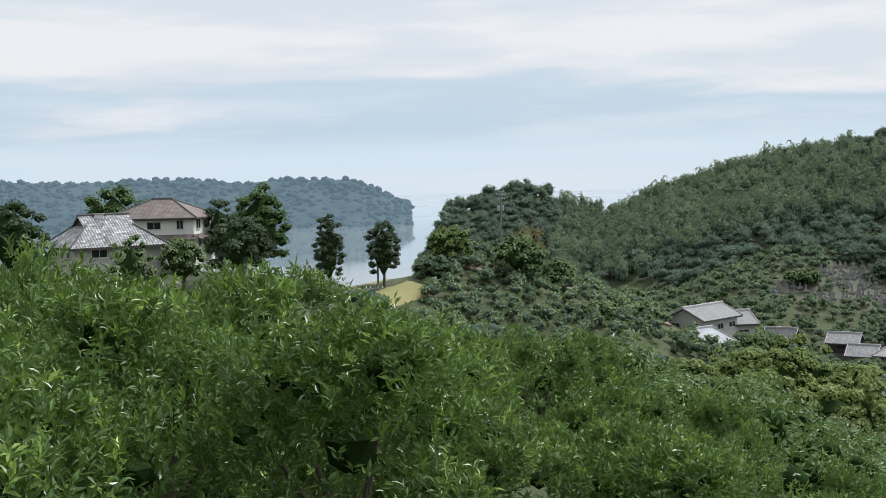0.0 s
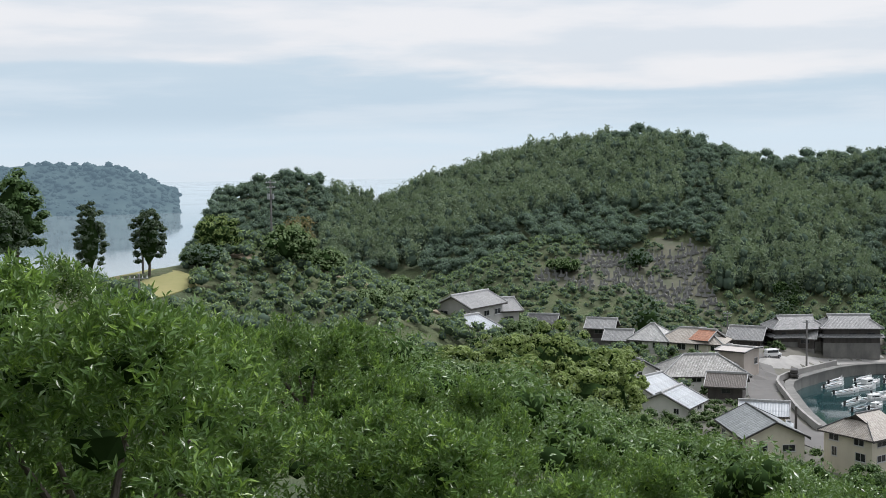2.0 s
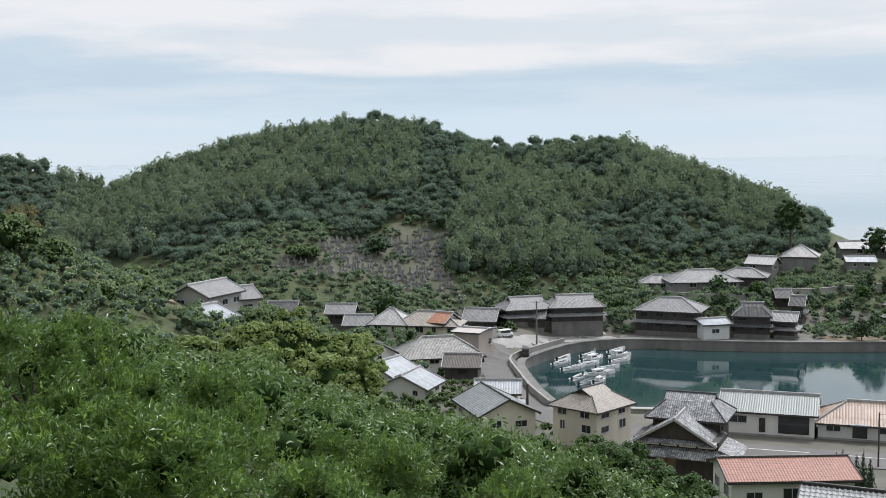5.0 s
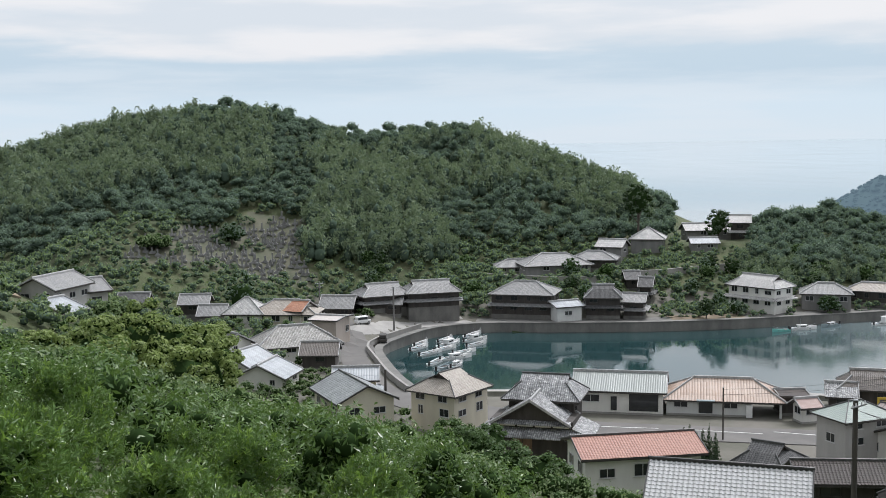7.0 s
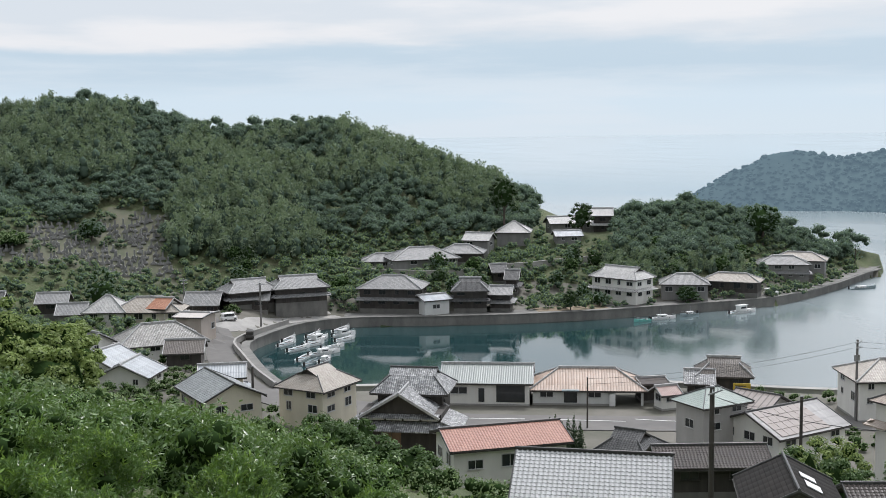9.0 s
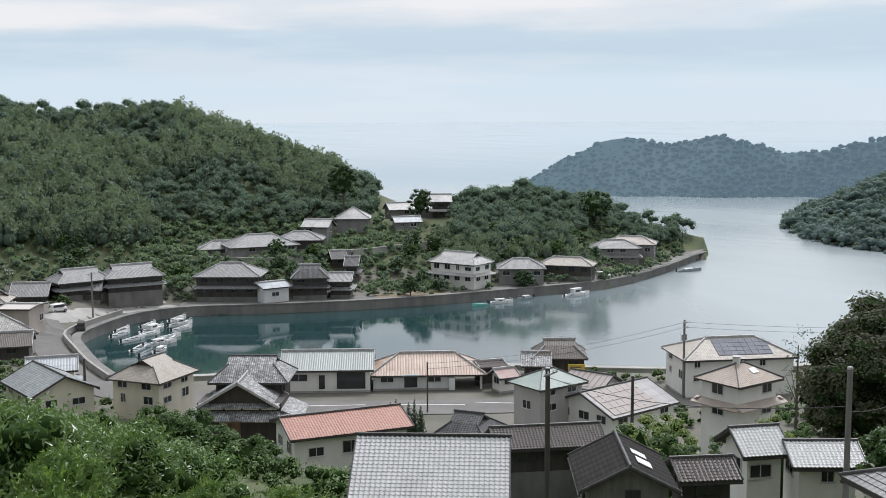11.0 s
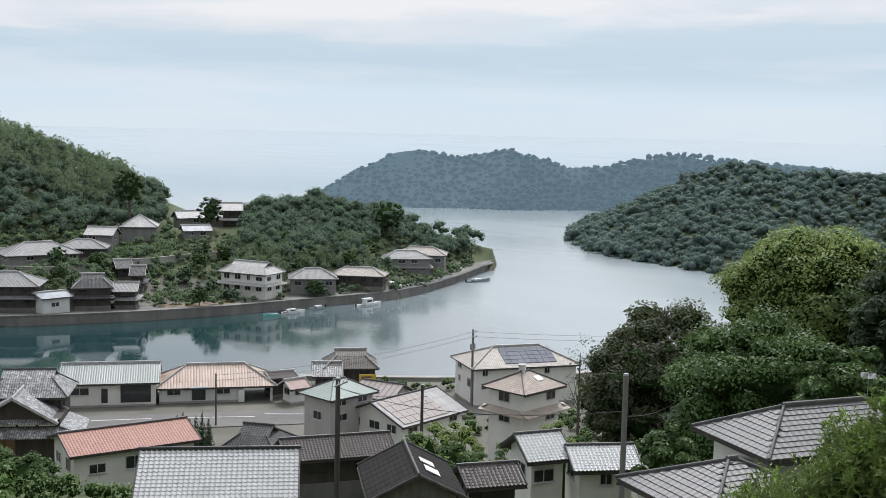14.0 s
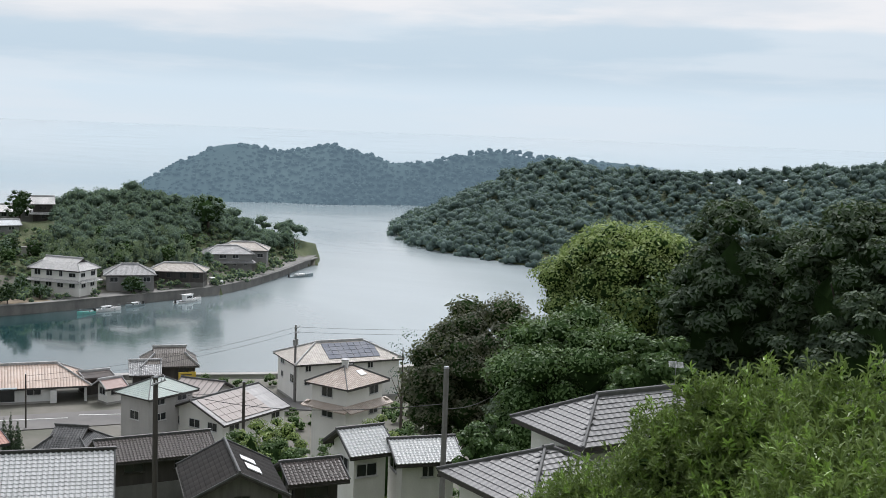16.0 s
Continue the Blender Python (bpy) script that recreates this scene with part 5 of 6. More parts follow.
def spots_in(rng, a0, a1, d0, d1, step, keep, s0=0.8, s1=1.25, sink=0.3, low=0.6):
    """Jittered planting places over a stretch of the plan, where keep(az, dist, x, y, z) says so."""
    x0 = [polar(a, d) for a in np.linspace(a0, a1, 9) for d in (d0, d1)]
    xs = np.arange(min(p.x for p in x0), max(p.x for p in x0), step)
    ys = np.arange(min(p.y for p in x0), max(p.y for p in x0), step)
    X, Y = np.meshgrid(xs, ys)
    X, Y = X + rng.uniform(-0.45, 0.45, X.shape) * step, Y + rng.uniform(-0.45, 0.45, X.shape) * step
    az, di = np.degrees(np.arctan2(X, Y)), np.hypot(X, Y)
    Z = ground_height(X, Y)
    ok = (az > a0) & (az < a1) & (di > d0) & (di < d1) & (Z > low) & keep(az, di, X, Y, Z)
    sc = rng.uniform(s0, s1, X.shape)
    return np.stack([X[ok], Y[ok], Z[ok] - sink, sc[ok]], 1)


rng = np.random.default_rng(11)


def tree(name, x, y, top, width, leaf, label, leaves=2500, size=0.35, low=0.3, lobes=12, base=None, aspect=0.62, core=0.6, seed=0, tall=1.0, bark="bark"):
    """A tree of its own: tapered trunk with limbs, and a crown of leafy lobes with gaps and an uneven outline."""
    g = ground_at(x, y) if base is None else base
    h = top - g
    r = np.random.default_rng(int(abs(x * 31 + y * 17)) + seed)
    t = thing(name, pose(x, y, g), label, "tree")
    if lobes >= 12 and core > 0.55:
        v, f, nl = dome_arrays(r, h, width, max(26, int(lobes * 2.4)), leaves, size, low, aspect)
    else:
        v, f, nl = crown_arrays(r, h * 1.06, width, lobes, leaves, size, low, core, aspect)
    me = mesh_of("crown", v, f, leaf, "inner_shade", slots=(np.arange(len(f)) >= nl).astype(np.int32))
    part("crown", me, None, t)
    bm = bmesh.new()
    k = max(0.07, width * 0.028)
    tube(bm, (0, 0, -0.5), (0.05 * width, 0.02 * width, h * 0.45), k * 1.5, k, 9)
    tube(bm, (0.05 * width, 0.02 * width, h * 0.43), (0, 0, h * 0.8), k, k * 0.35, 8)
    for i in range(5):
        a = i * 1.256 + r.uniform(-0.3, 0.3)
        z0 = h * r.uniform(0.28, 0.5)
        tube(bm, (0.04 * width, 0.02 * width, z0), (width * 0.3 * math.cos(a), width * 0.3 * math.sin(a), z0 + h * 0.24), k * 0.55, k * 0.15, 7)
    part("trunk", bm, bark, t)
    return t


def conifer_arrays(r, h, width, leaves, size):
    """Tiers of drooping sprays round a straight stem."""
    s = 1 - np.sqrt(r.uniform(0, 1, leaves))
    a = r.uniform(0, 6.283, leaves)
    rad = width * 0.5 * (1 - s) ** 0.8 * np.sqrt(r.uniform(0.25, 1, leaves)) * (1 + 0.22 * np.sin(a * 3 + s * 21))
    c = np.stack([rad * np.cos(a), rad * np.sin(a), h * (0.12 + 0.88 * s) - 0.12 * rad], 1)
    d = np.stack([np.cos(a), np.sin(a), np.full(leaves, 0.6)], 1)
    v, f = leaf_cloud(r, c, d, size, 0.4, 1.0)
    k = len(v)
    out_v, out_f = [v], [f]
    for i in range(6):
        z = h * (0.2 + 0.12 * i)
        bv, bf = blob(r, np.array([0, 0, z]), width * 0.32 * (1 - i * 0.13), 0.9)
        out_v.append(bv)
        out_f.append(bf + k)
        k += len(bv)
    return np.concatenate(out_v), np.concatenate(out_f)


def conifer(name, x, y, top, width, label, leaf="leaf_cedar", leaves=2600, size=0.5, base=None):
    g = ground_at(x, y) if base is None else base
    h = top - g
    r = np.random.default_rng(int(abs(x * 29 + y * 13)))
    t = thing(name, pose(x, y, g), label, "tree")
    v, f = conifer_arrays(r, h, width, leaves, size)
    part("crown", mesh_of("crown", v, f, leaf), None, t)
    part("trunk", tube(bmesh.new(), (0, 0, -0.5), (0, 0, h * 0.95), width * 0.045, 0.03, 9), "bark", t)
    return t


WOOD = [crown_arrays(rng, 6.5, 7.0, 8, 270, 0.56, 0.3, 0.68, 0.6, 0.9) for _ in range(6)]
BAMBOO = [bamboo_arrays(rng, 8.0) for _ in range(6)]
FINE_SHRUB = [crown_arrays(rng, 2.6, 3.4, 11, 900, 0.18, 0.15, 0.40, 0.34, 0.8) for _ in range(4)]
SHRUB = [crown_arrays(rng, 2.6, 3.4, 8, 210, 0.27, 0.15, 0.62, 0.55) for _ in range(5)]
SCRUB = [crown_arrays(rng, 2.6, 3.7, 5, 84, 0.46, 0.12, 0.70, 0.55, 0.8) for _ in range(6)]
SLOPEWOOD = [crown_arrays(rng, 6.0, 8.2, 7, 100, 0.74, 0.25, 0.74, 0.7, 0.8) for _ in range(5)]
FARWOOD = [crown_arrays(rng, 5.0, 9.0, 5, 14, 1.3, 0.25, 1.0, 0.7, 0.2) for _ in range(5)]


def bamboo_zone(x, y, az):
    di = np.hypot(x, y) + 9 * noise2(x, y, 11, 3)
    az = az + 1.3 * noise2(x, y, 13, 7)
    patch = noise2(x, y, 24, 5) + 0.4 * noise2(x, y, 9, 2)
    left = (az > 5.5) & (az < 22.6) & (di > 350) & (patch > -0.8) & ~((az > 18.6) & (di > 397))
    spur = (az > 25) & (az < 31.8) & (di < 370) & (patch > -0.85)
    right = (az > 26.5) & (az < 40.8) & (di > 354) & (patch > -0.55) & ~((az < 33) & (di > 396))
    return left | spur | right


def field_zone(az, di):
    x, y = di * np.sin(np.radians(az)), di * np.cos(np.radians(az))
    az, di = az + 0.9 * noise2(x, y, 9, 2), di + 7 * noise2(x, y, 8, 4)
    return ((az > 5) & (az < 18.5) & (di < 325)) | ((az > 31.5) & (az < 38) & (di < 322))



# -- the wooded hill, the peninsula and the shores --
def off_houses(x, y, margin=0.8):
    ok = np.ones(np.shape(x), dtype=bool)
    for hx, hy, a, l, w in FOOT:
        dx, dy = x - hx, y - hy
        u, v = dx * math.cos(a) + dy * math.sin(a), -dx * math.sin(a) + dy * math.cos(a)
        ok &= ~((np.abs(u) < l + margin) & (np.abs(v) < w + margin))
    return ok


def off_view(x, y, deep=13.0):
    """Keeps the ground in front of each house open towards the lookout."""
    ok = np.ones(np.shape(x), dtype=bool)
    az, di = np.arctan2(x, y), np.hypot(x, y)
    for hx, hy, a, l, w in FOOT:
        ha, hd = math.atan2(hx, hy), math.hypot(hx, hy)
        half = 0.8 * max(l, w) / hd
        ok &= ~((np.abs(az - ha) < half) & (di > hd - deep) & (di < hd))
    return ok


def off_roads(x, y, margin=1.0):
    ok = np.ones(np.shape(x), dtype=bool)
    for line, w in ROADS:
        pts = [polar(*p) for p in line]
        for a, b in zip(pts, pts[1:]):
            d = b - a
            s = np.clip(((x - a.x) * d.x + (y - a.y) * d.y) / max(d.x * d.x + d.y * d.y, 1e-6), 0, 1)
            ok &= np.hypot(x - a.x - s * d.x, y - a.y - s * d.y) > w / 2 + margin
    return ok


def gap_in_woods(a, d, x, y):
    return graveyard_zone(a, d) | field_zone(a, d)


scatter("hill_woods", WOOD, spots_in(rng, -2.4, 42.6, 255, 440, 4.1, lambda a, d, x, y, z: ((z > 12) | (a < 8)) & (z > 3) & ~gap_in_woods(a, d, x, y) & ~bamboo_zone(x, y, a) & off_houses(x, y, 2.5) & (d < 424 + 12 * (a < 8)), 0.62, 1.08), "leaf_wood", "dense dark broadleaf woods covering the hill", seed=2, core="leaf_core_shade")
scatter("bamboo_grove", BAMBOO, spots_in(rng, 5, 41.5, 300, 430, 3.1, lambda a, d, x, y, z: (z > 10) & ~gap_in_woods(a, d, x, y) & bamboo_zone(x, y, a) & off_houses(x, y, 3) & (d < 422), 0.85, 1.2), "leaf_bamboo", "pale feathery bamboo groves on the hillside", seed=3, core="leaf_core_shade")
scatter("hill_scrub", SCRUB, spots_in(rng, 4, 43, 205, 335, 3.2, lambda a, d, x, y, z: (z > 2.6) & ~graveyard_zone(a, d) & (noise2(x, y, 9, 3) > -0.9) & off_houses(x, y, 1.2) & off_view(x, y, 8) & off_roads(x, y, 1.5)), "leaf_shrub", "low green scrub on the foot of the hill", "scrub", seed=4, core="leaf_core_shade")
scatter("peninsula_woods", WOOD, spots_in(rng, 46.5, 58.0, 285, 372, 3.9, lambda a, d, x, y, z: ((z > 8.0) | ((z > 3.5) & (a > 51.8) & (d > 300 + 9 * np.maximum(0, a - 53)))) & off_houses(x, y, 3), 0.6, 1.05), "leaf_wood", "rounded dark woods on the small peninsula", seed=5, core="leaf_core_shade")
scatter("peninsula_bamboo", BAMBOO, spots_in(rng, 45.8, 52.5, 272, 318, 2.7, lambda a, d, x, y, z: (z > 3.2) & (z < 10.5) & off_houses(x, y, 2.2), 0.5, 0.72), "leaf_bamboo", "tall pale bamboo behind the quay houses", seed=15, core="leaf_core_shade")
scatter("slope_woods", SLOPEWOOD, spots_in(rng, 58.0, 90, 335, 508, 4.4, lambda a, d, x, y, z: a > 62.6, 0.65, 1.05, 1.4, -1.0), "leaf_haze", "dense woods covering the shore hill", seed=6, core="leaf_haze")


def far_spots(line, slope, a0, a1, d0, d1, step):
    A, R = np.meshgrid(np.radians(np.arange(a0, a1, math.degrees(step / d0))), np.arange(d0, d1, step))
    A, R = A + rng.uniform(-0.4, 0.4, A.shape) * step / d0, R + rng.uniform(-0.4, 0.4, A.shape) * step
    X, Y = R * np.sin(A), R * np.cos(A)
    Z = ridge_height(X, Y, line, slope)
    ok = Z > 0.5
    return np.stack([X[ok], Y[ok], Z[ok] - 2.5, rng.uniform(0.36, 0.54, X.shape)[ok]], 1)


scatter("far_woods", FARWOOD, far_spots(FAR_HILL, 0.66, 49, 76, 600, 662, 3.6), "leaf_haze_glow", "hazy woods on the far inlet hills", seed=7, core="leaf_haze_glow")
scatter("island_woods", FARWOOD, [(x, y, z - 4.0, 3.1 * s) for x, y, z, s in far_spots(LEFT_ISLAND, 0.5, -24, -1.6, 1225, 1425, 9.5)], "leaf_haze_glow", "hazy blue woods on the far island", seed=9, core="leaf_haze_glow")
scatter("knoll_scrub", SCRUB, spots_in(rng, -13, 15, 110, 228, 2.8, lambda a, d, x, y, z: (z > 4) & (noise2(x, y, 8, 6) > -0.75) & ~((a > -9) & (a < -1.2) & (d > 144)) & ((a > -1.2) | (z + 2.3 < 44 - 0.082 * d)) & off_houses(x, y, 1.2) & off_view(x, y, 7)), "leaf_shrub", "green scrub and garden bushes on the terraced knoll", "scrub", seed=8, core="leaf_core_shade")
scatter("garden_shrubs", SHRUB, spots_in(rng, 12, 72, 66, 186, 3.9, lambda a, d, x, y, z: (noise2(x, y, 7, 9) > -0.2) & off_houses(x, y, 1.0) & off_view(x, y, 7) & off_roads(x, y, 1.6) & ((d < 150) | (a < 30) | (a > 50)) & ~((a > 34) & (a < 38.6) & (d > 118) & (d < 150)), 0.5, 1.0), "leaf_shrub", "garden shrubs and hedges between the village houses", "shrubs", seed=10)
scatter("shore_shrubs", SCRUB, spots_in(rng, 31, 57.8, 262, 362, 2.8, lambda a, d, x, y, z: (noise2(x, y, 7, 4) > np.where(a > 50, -0.9, -0.75)) & ((d < 325) | (a > 51)) & off_houses(x, y, 0.6) & off_view(x, y, 4) & off_roads(x, y, 1.2) & (d > 261 + 1.1 * np.maximum(0, a - 46) ** 1.5), 0.5, 1.1), "leaf_shrub", "shrubs and small trees among the far quay houses", "shrubs", seed=12, core="leaf_core_shade")

scatter("yard_shrubs", SHRUB, spots_in(rng, 17, 33, 148, 262, 3.0, lambda a, d, x, y, z: (z < 6) & (noise2(x, y, 6, 7) > -0.5) & off_houses(x, y, 0.3) & off_view(x, y, 1.5) & off_roads(x, y, 1.4) & ~inside(x, y, BAY) & (line_dist(x, y, BAY[1:26]) > 5.5), 0.45, 1.0), "leaf_shrub", "bushes in the yards between the village houses", "shrubs", seed=17)

# -- single trees --
tree("pine_tree", 216.8, 249.6, 30.6, 10, "leaf_cedar", "dark wind-shaped tree at the end of the hill", 900, 0.7, 0.35)
tree("round_tree", 269.6, 199.7, 22.2, 11.5, "leaf_wood", "dark rounded tree on the peninsula ridge", 900, 0.7, 0.15)
tree("round_tree", 233.0, 234.5, 22.4, 8, "leaf_cedar", "dark rounded tree beside the saddle houses", 700, 0.6, 0.1)
tree("bare_tree", 296.3, 187.4, 10.0, 5, "leaf_haze", "thin pale tree at the tip of the point", 160, 0.5, 0.35, core=0.2)
tree("bare_tree", 134.4, 67.8, 17.8, 5.5, "leaf_haze", "thin half-bare tree at the water beside the solar roof house", 260, 0.3, 0.2, lobes=9, core=0.1)
tree("round_tree", 58.3, 243.7, 20.0, 8, "leaf_cedar", "dark evergreen tree in the hollow behind the houses", 900, 0.5, 0.1)
tree("round_tree", 95.1, 242.6, 14.6, 9, "leaf_wood", "rounded tree beside the village houses", 900, 0.5, 0.1)
tree("round_tree", 112.0, 292.0, 21.5, 8, "leaf_wood", "rounded tree standing in the graveyard", 900, 0.5, 0.1)
tree("round_tree", 89.7, 286.9, 20.0, 10, "leaf_shrub", "bright green tree above the graveyard", 900, 0.5, 0.1)
tree("evergreen_tree", -45.6, 122.3, 44.0, 8, "leaf_cedar", "dark evergreen beside the plateau house", 1600, 0.45, 0.2)
tree("pine_tree", -47.8, 168.9, 45.0, 12, "leaf_maple", "broad spreading pine behind the plateau houses", 1600, 0.5, 0.5)
tree("evergreen_tree", -28.5, 147.8, 43.6, 5, "leaf_cedar", "dark evergreen beside the white house", 1400, 0.4, 0.1)
tree("camphor_tree", -22.0, 138.8, 44.6, 8.0, "leaf_maple", "tall ragged tree beside the white house", 4600, 0.34, 0.12, lobes=16, core=0.6)
tree("evergreen_tree", -23.5, 134.0, 41.0, 8.0, "leaf_cedar", "dark dense evergreen below the tall tree", 3000, 0.4, 0.05)
for _x, _y, _t, _w in ((-15.8, 159.8, 40.4, 4.6), (-8.5, 163.3, 39.4, 5.0)):
    tree("cypress_tree", _x, _y, _t, _w, "leaf_cedar", "slender dark tree at the edge of the pale field", 3000, 0.36, 0.05, lobes=22, core=0.7)
tree("bush", -26.1, 115.6, 39.4, 5.5, "leaf_shrub", "rounded garden bush below the white house", 1300, 0.3, 0.1)
tree("bush", -24.8, 92.2, 41.0, 4.5, "leaf_shrub", "garden tree in front of the plateau house", 1500, 0.25, 0.1)
tree("bush", -34.5, 96.0, 41.5, 4.0, "leaf_shrub", "garden tree beside the plateau house", 1300, 0.25, 0.1)
for _x, _y, _t, _w in ((30.5, 176.0, 22.4, 5.5), (26.0, 172.0, 23.6, 6.0), (47.5, 178.0, 17.0, 5.0), (30.0, 186.0, 23.0, 5.0), (50.5, 190.0, 18.0, 6.0), (56.0, 200.0, 15.0, 6.5), (60.0, 214.0, 13.5, 6.0), (22.0, 166.0, 24.6, 6.0)):
    tree("knoll_tree", _x, _y, max(_t, ground_at(_x, _y) + 3.2), _w, "leaf_shrub", "green garden tree beside the gabled house on the slope", 1300, 0.34, 0.05)
tree("knoll_tree", 11.5, 175.3, 35.5, 9.5, "leaf_shrub", "broad green tree on the knoll", 1800, 0.4, 0.1)
tree("knoll_tree", 1.0, 178.5, 37.2, 8.0, "leaf_bright", "bright yellow-green bamboo clump on the knoll", 1800, 0.45, 0.1, aspect=0.3)
tree("knoll_tree", 13.5, 184.0, 36.5, 7.0, "leaf_dry", "rust-brown bush on the knoll", 1200, 0.4, 0.1, core=0.5)
tree("knoll_tree", -1.0, 170.0, 33.2, 8.0, "leaf_wood", "dark green tree on the knoll", 1500, 0.4, 0.05)
tree("knoll_tree", 17.0, 180.0, 31.5, 8.0, "leaf_shrub", "green tree on the knoll slope", 1500, 0.4, 0.05)
for _x, _y, _t, _w in ((36.2, 120.2, 27.0, 7.5), (29.7, 114.8, 27.0, 7), (39.5, 111.0, 26.4, 7), (27.9, 101.8, 26.8, 6.5), (31.5, 95.9, 26.7, 7.5), (37.1, 104.1, 25.5, 6), (22.0, 104.0, 27.6, 6), (43.0, 118.0, 24.6, 6)):
    tree("mandarin_tree", _x, _y, _t, _w, "leaf_bright", "rounded yellow-green tree on the slope above the village", 5200, 0.30, 0.1)
for _i in range(7):
    _p = polar(42.89 + 0.310 * _i, 146.0 + 0.5 * (_i % 2))
    conifer("hedge_conifer", _p.x, _p.y, 6.6 + 0.4 * (_i % 3), 1.7, "small dark pointed conifer in a row beside the road", leaves=420, size=0.3)
for _i, (_a, _d) in enumerate(((-7.3, 150), (-6.8, 151), (-6.3, 152), (-5.9, 151.5), (-5.4, 153))):
    _p = polar(_a, _d)
    tree("sapling", _p.x, _p.y, ground_at(_p.x, _p.y) + 2.6, 1.6, "leaf_cedar", "thin pruned sapling at the edge of the field", 160, 0.25, 0.5, lobes=4, core=0.3)
# the gardens under the orchard and beside the timber house
for _x, _y, _t, _w in ((59.1, 95.8, 16.0, 5.5), (53.0, 83.1, 18.6, 5.0), (65.8, 98.6, 14.2, 4.5), (52.5, 76.2, 19.0, 5.0), (58.2, 105.6, 13.8, 5.0), (50.0, 68.2, 20.2, 4.5)):
    tree("garden_tree", _x, _y, _t, _w, "leaf_maple", "rounded dark green garden tree at the foot of the orchard", 2600, 0.24, 0.05)
for _x, _y, _t, _w in ((40.7, 144.9, 22.6, 8.0), (43.3, 133.7, 23.8, 8.0), (46.5, 127.3, 23.2, 7.5), (34.0, 138.0, 23.5, 7.0), (47.5, 137.0, 20.5, 7.0)):
    tree("mandarin_tree", _x, _y, _t, _w, "leaf_bright", "rounded yellow-green tree on the slope above the village", 4600, 0.30, 0.1)
for _x, _y, _t, _w in ((85.1, 57.3, 16.8, 6.0), (89.7, 57.5, 16.1, 5.5), (80.7, 56.6, 16.9, 4.5), (99.9, 51.8, 15.8, 6.0), (86.9, 50.6, 16.5, 4.5), (90.6, 43.7, 18.5, 5.0)):
    tree("garden_tree", _x, _y, _t, _w, "leaf_maple" if _w == 6 or _w == 5 else "leaf_shrub", "leafy garden tree beside the cream house", 3000, 0.22, 0.05)
for _x, _y, _t, _w in ((75.6, 53.4, 18.8, 5.0), (78.2, 53.2, 19.1, 6.0), (81.7, 53.4, 19.0, 6.5), (84.2, 53.1, 17.8, 5.5), (74.3, 48.2, 19.6, 5.0), (77.1, 47.5, 18.4, 4.0), (79.5, 47.4, 17.7, 4.0), (91.5, 50.6, 16.2, 4.5), (96.0, 50.7, 16.1, 5.5)):
    tree("garden_tree", _x, _y, _t, _w, "leaf_bright" if _w > 5.2 else "leaf_maple", "leafy garden bush below the white two-storey house", 4200, 0.2, 0.03)
for _x, _y, _t, _w in ((-26.1, 78.3, 39.2, 4.5), (-24.6, 82.9, 38.9, 4.5), (-28.8, 79.5, 39.7, 4.0)):
    tree("bush", _x, _y, _t, _w, "leaf_shrub", "garden bush on the slope before the plateau house", 1800, 0.2, 0.05)
_made = 0
while _made < 52:
    _a, _d = random.uniform(27.0, 56.5), random.uniform(262, 306)
    _p = polar(_a, _d + 1.1 * max(0, _a - 46) ** 1.35)
    if ground_at(_p.x, _p.y) < 1.5 or not off_houses(np.array([_p.x]), np.array([_p.y]), 1.6)[0] or not off_roads(np.array([_p.x]), np.array([_p.y]), 2)[0]:
        continue
    _made += 1
    tree("garden_tree", _p.x, _p.y, ground_at(_p.x, _p.y) + random.uniform(3.0, 5.5), random.uniform(3.5, 6.0), random.choice(("leaf_cedar", "leaf_maple", "leaf_wood")), "small dark garden tree among the far quay houses", 420, 0.42, 0.05)
# near the right-hand roofs
# One tree built as two: darker leaves below stand in for its shade.
tree("bright_tree", 85.2, 24.4, 37.0, 13.5, "leaf_bright", "great rounded tree with sunlit yellow-green top", 42000, 0.22, 0.42, lobes=34, base=20)
tree("shade_tree", 86.5, 20.0, 34.4, 17.5, "leaf_maple", "shaded lower part of the great rounded tree, as darker green leaves", 14000, 0.36, 0.1, lobes=18, base=19)
tree("rust_tree", 87.9, 37.0, 29.6, 13.5, "leaf_rust", "large dark tree with rusty brown flower heads", 32000, 0.27, 0.1, lobes=30, base=14)
tree("shade_tree", 85.0, 29.0, 24.5, 9, "leaf_cedar", "dark undergrowth tree beneath the rusty tree", 8000, 0.36, 0.05, base=13)
tree("maple_tree", 65.0, 21.0, 33.4, 12, "leaf_maple", "layered green maple-like tree behind the near roof", 28000, 0.21, 0.15, lobes=24, base=22)
tree("maple_tree", 60.5, 15.5, 33.4, 5.5, "leaf_maple", "smaller green tree behind the near roof", 9000, 0.26, 0.1, lobes=14, base=25)
tree("round_tree", 51.4, 21.1, 29.9, 3.6, "leaf_maple", "small round green tree beside the near roof", 6000, 0.2, 0.05, base=25)
tree("shade_tree", 72.0, 27.0, 27.5, 7, "leaf_cedar", "dark tree between the roofs", 7000, 0.3, 0.05, base=18)
for _x, _y, _t, _w in ((74.1, 14.2, 40.0, 9.5), (80.7, 9.4, 38.8, 10.0), (71.0, 6.5, 41.3, 9.5), (69.1, 1.8, 41.6, 10.0), (84.0, 14.5, 35.5, 10.0)):
    tree("cedar_tree", _x, _y, _t, _w, "leaf_cedar", "tall very dark evergreen behind the near roofs", 13000, 0.42, 0.02, lobes=24, base=24, aspect=0.4)
tree("evergreen_tree", 66.0, 5.0, 36.5, 8, "leaf_cedar", "dark evergreen between the cedars", 9000, 0.34, 0.05, base=26)

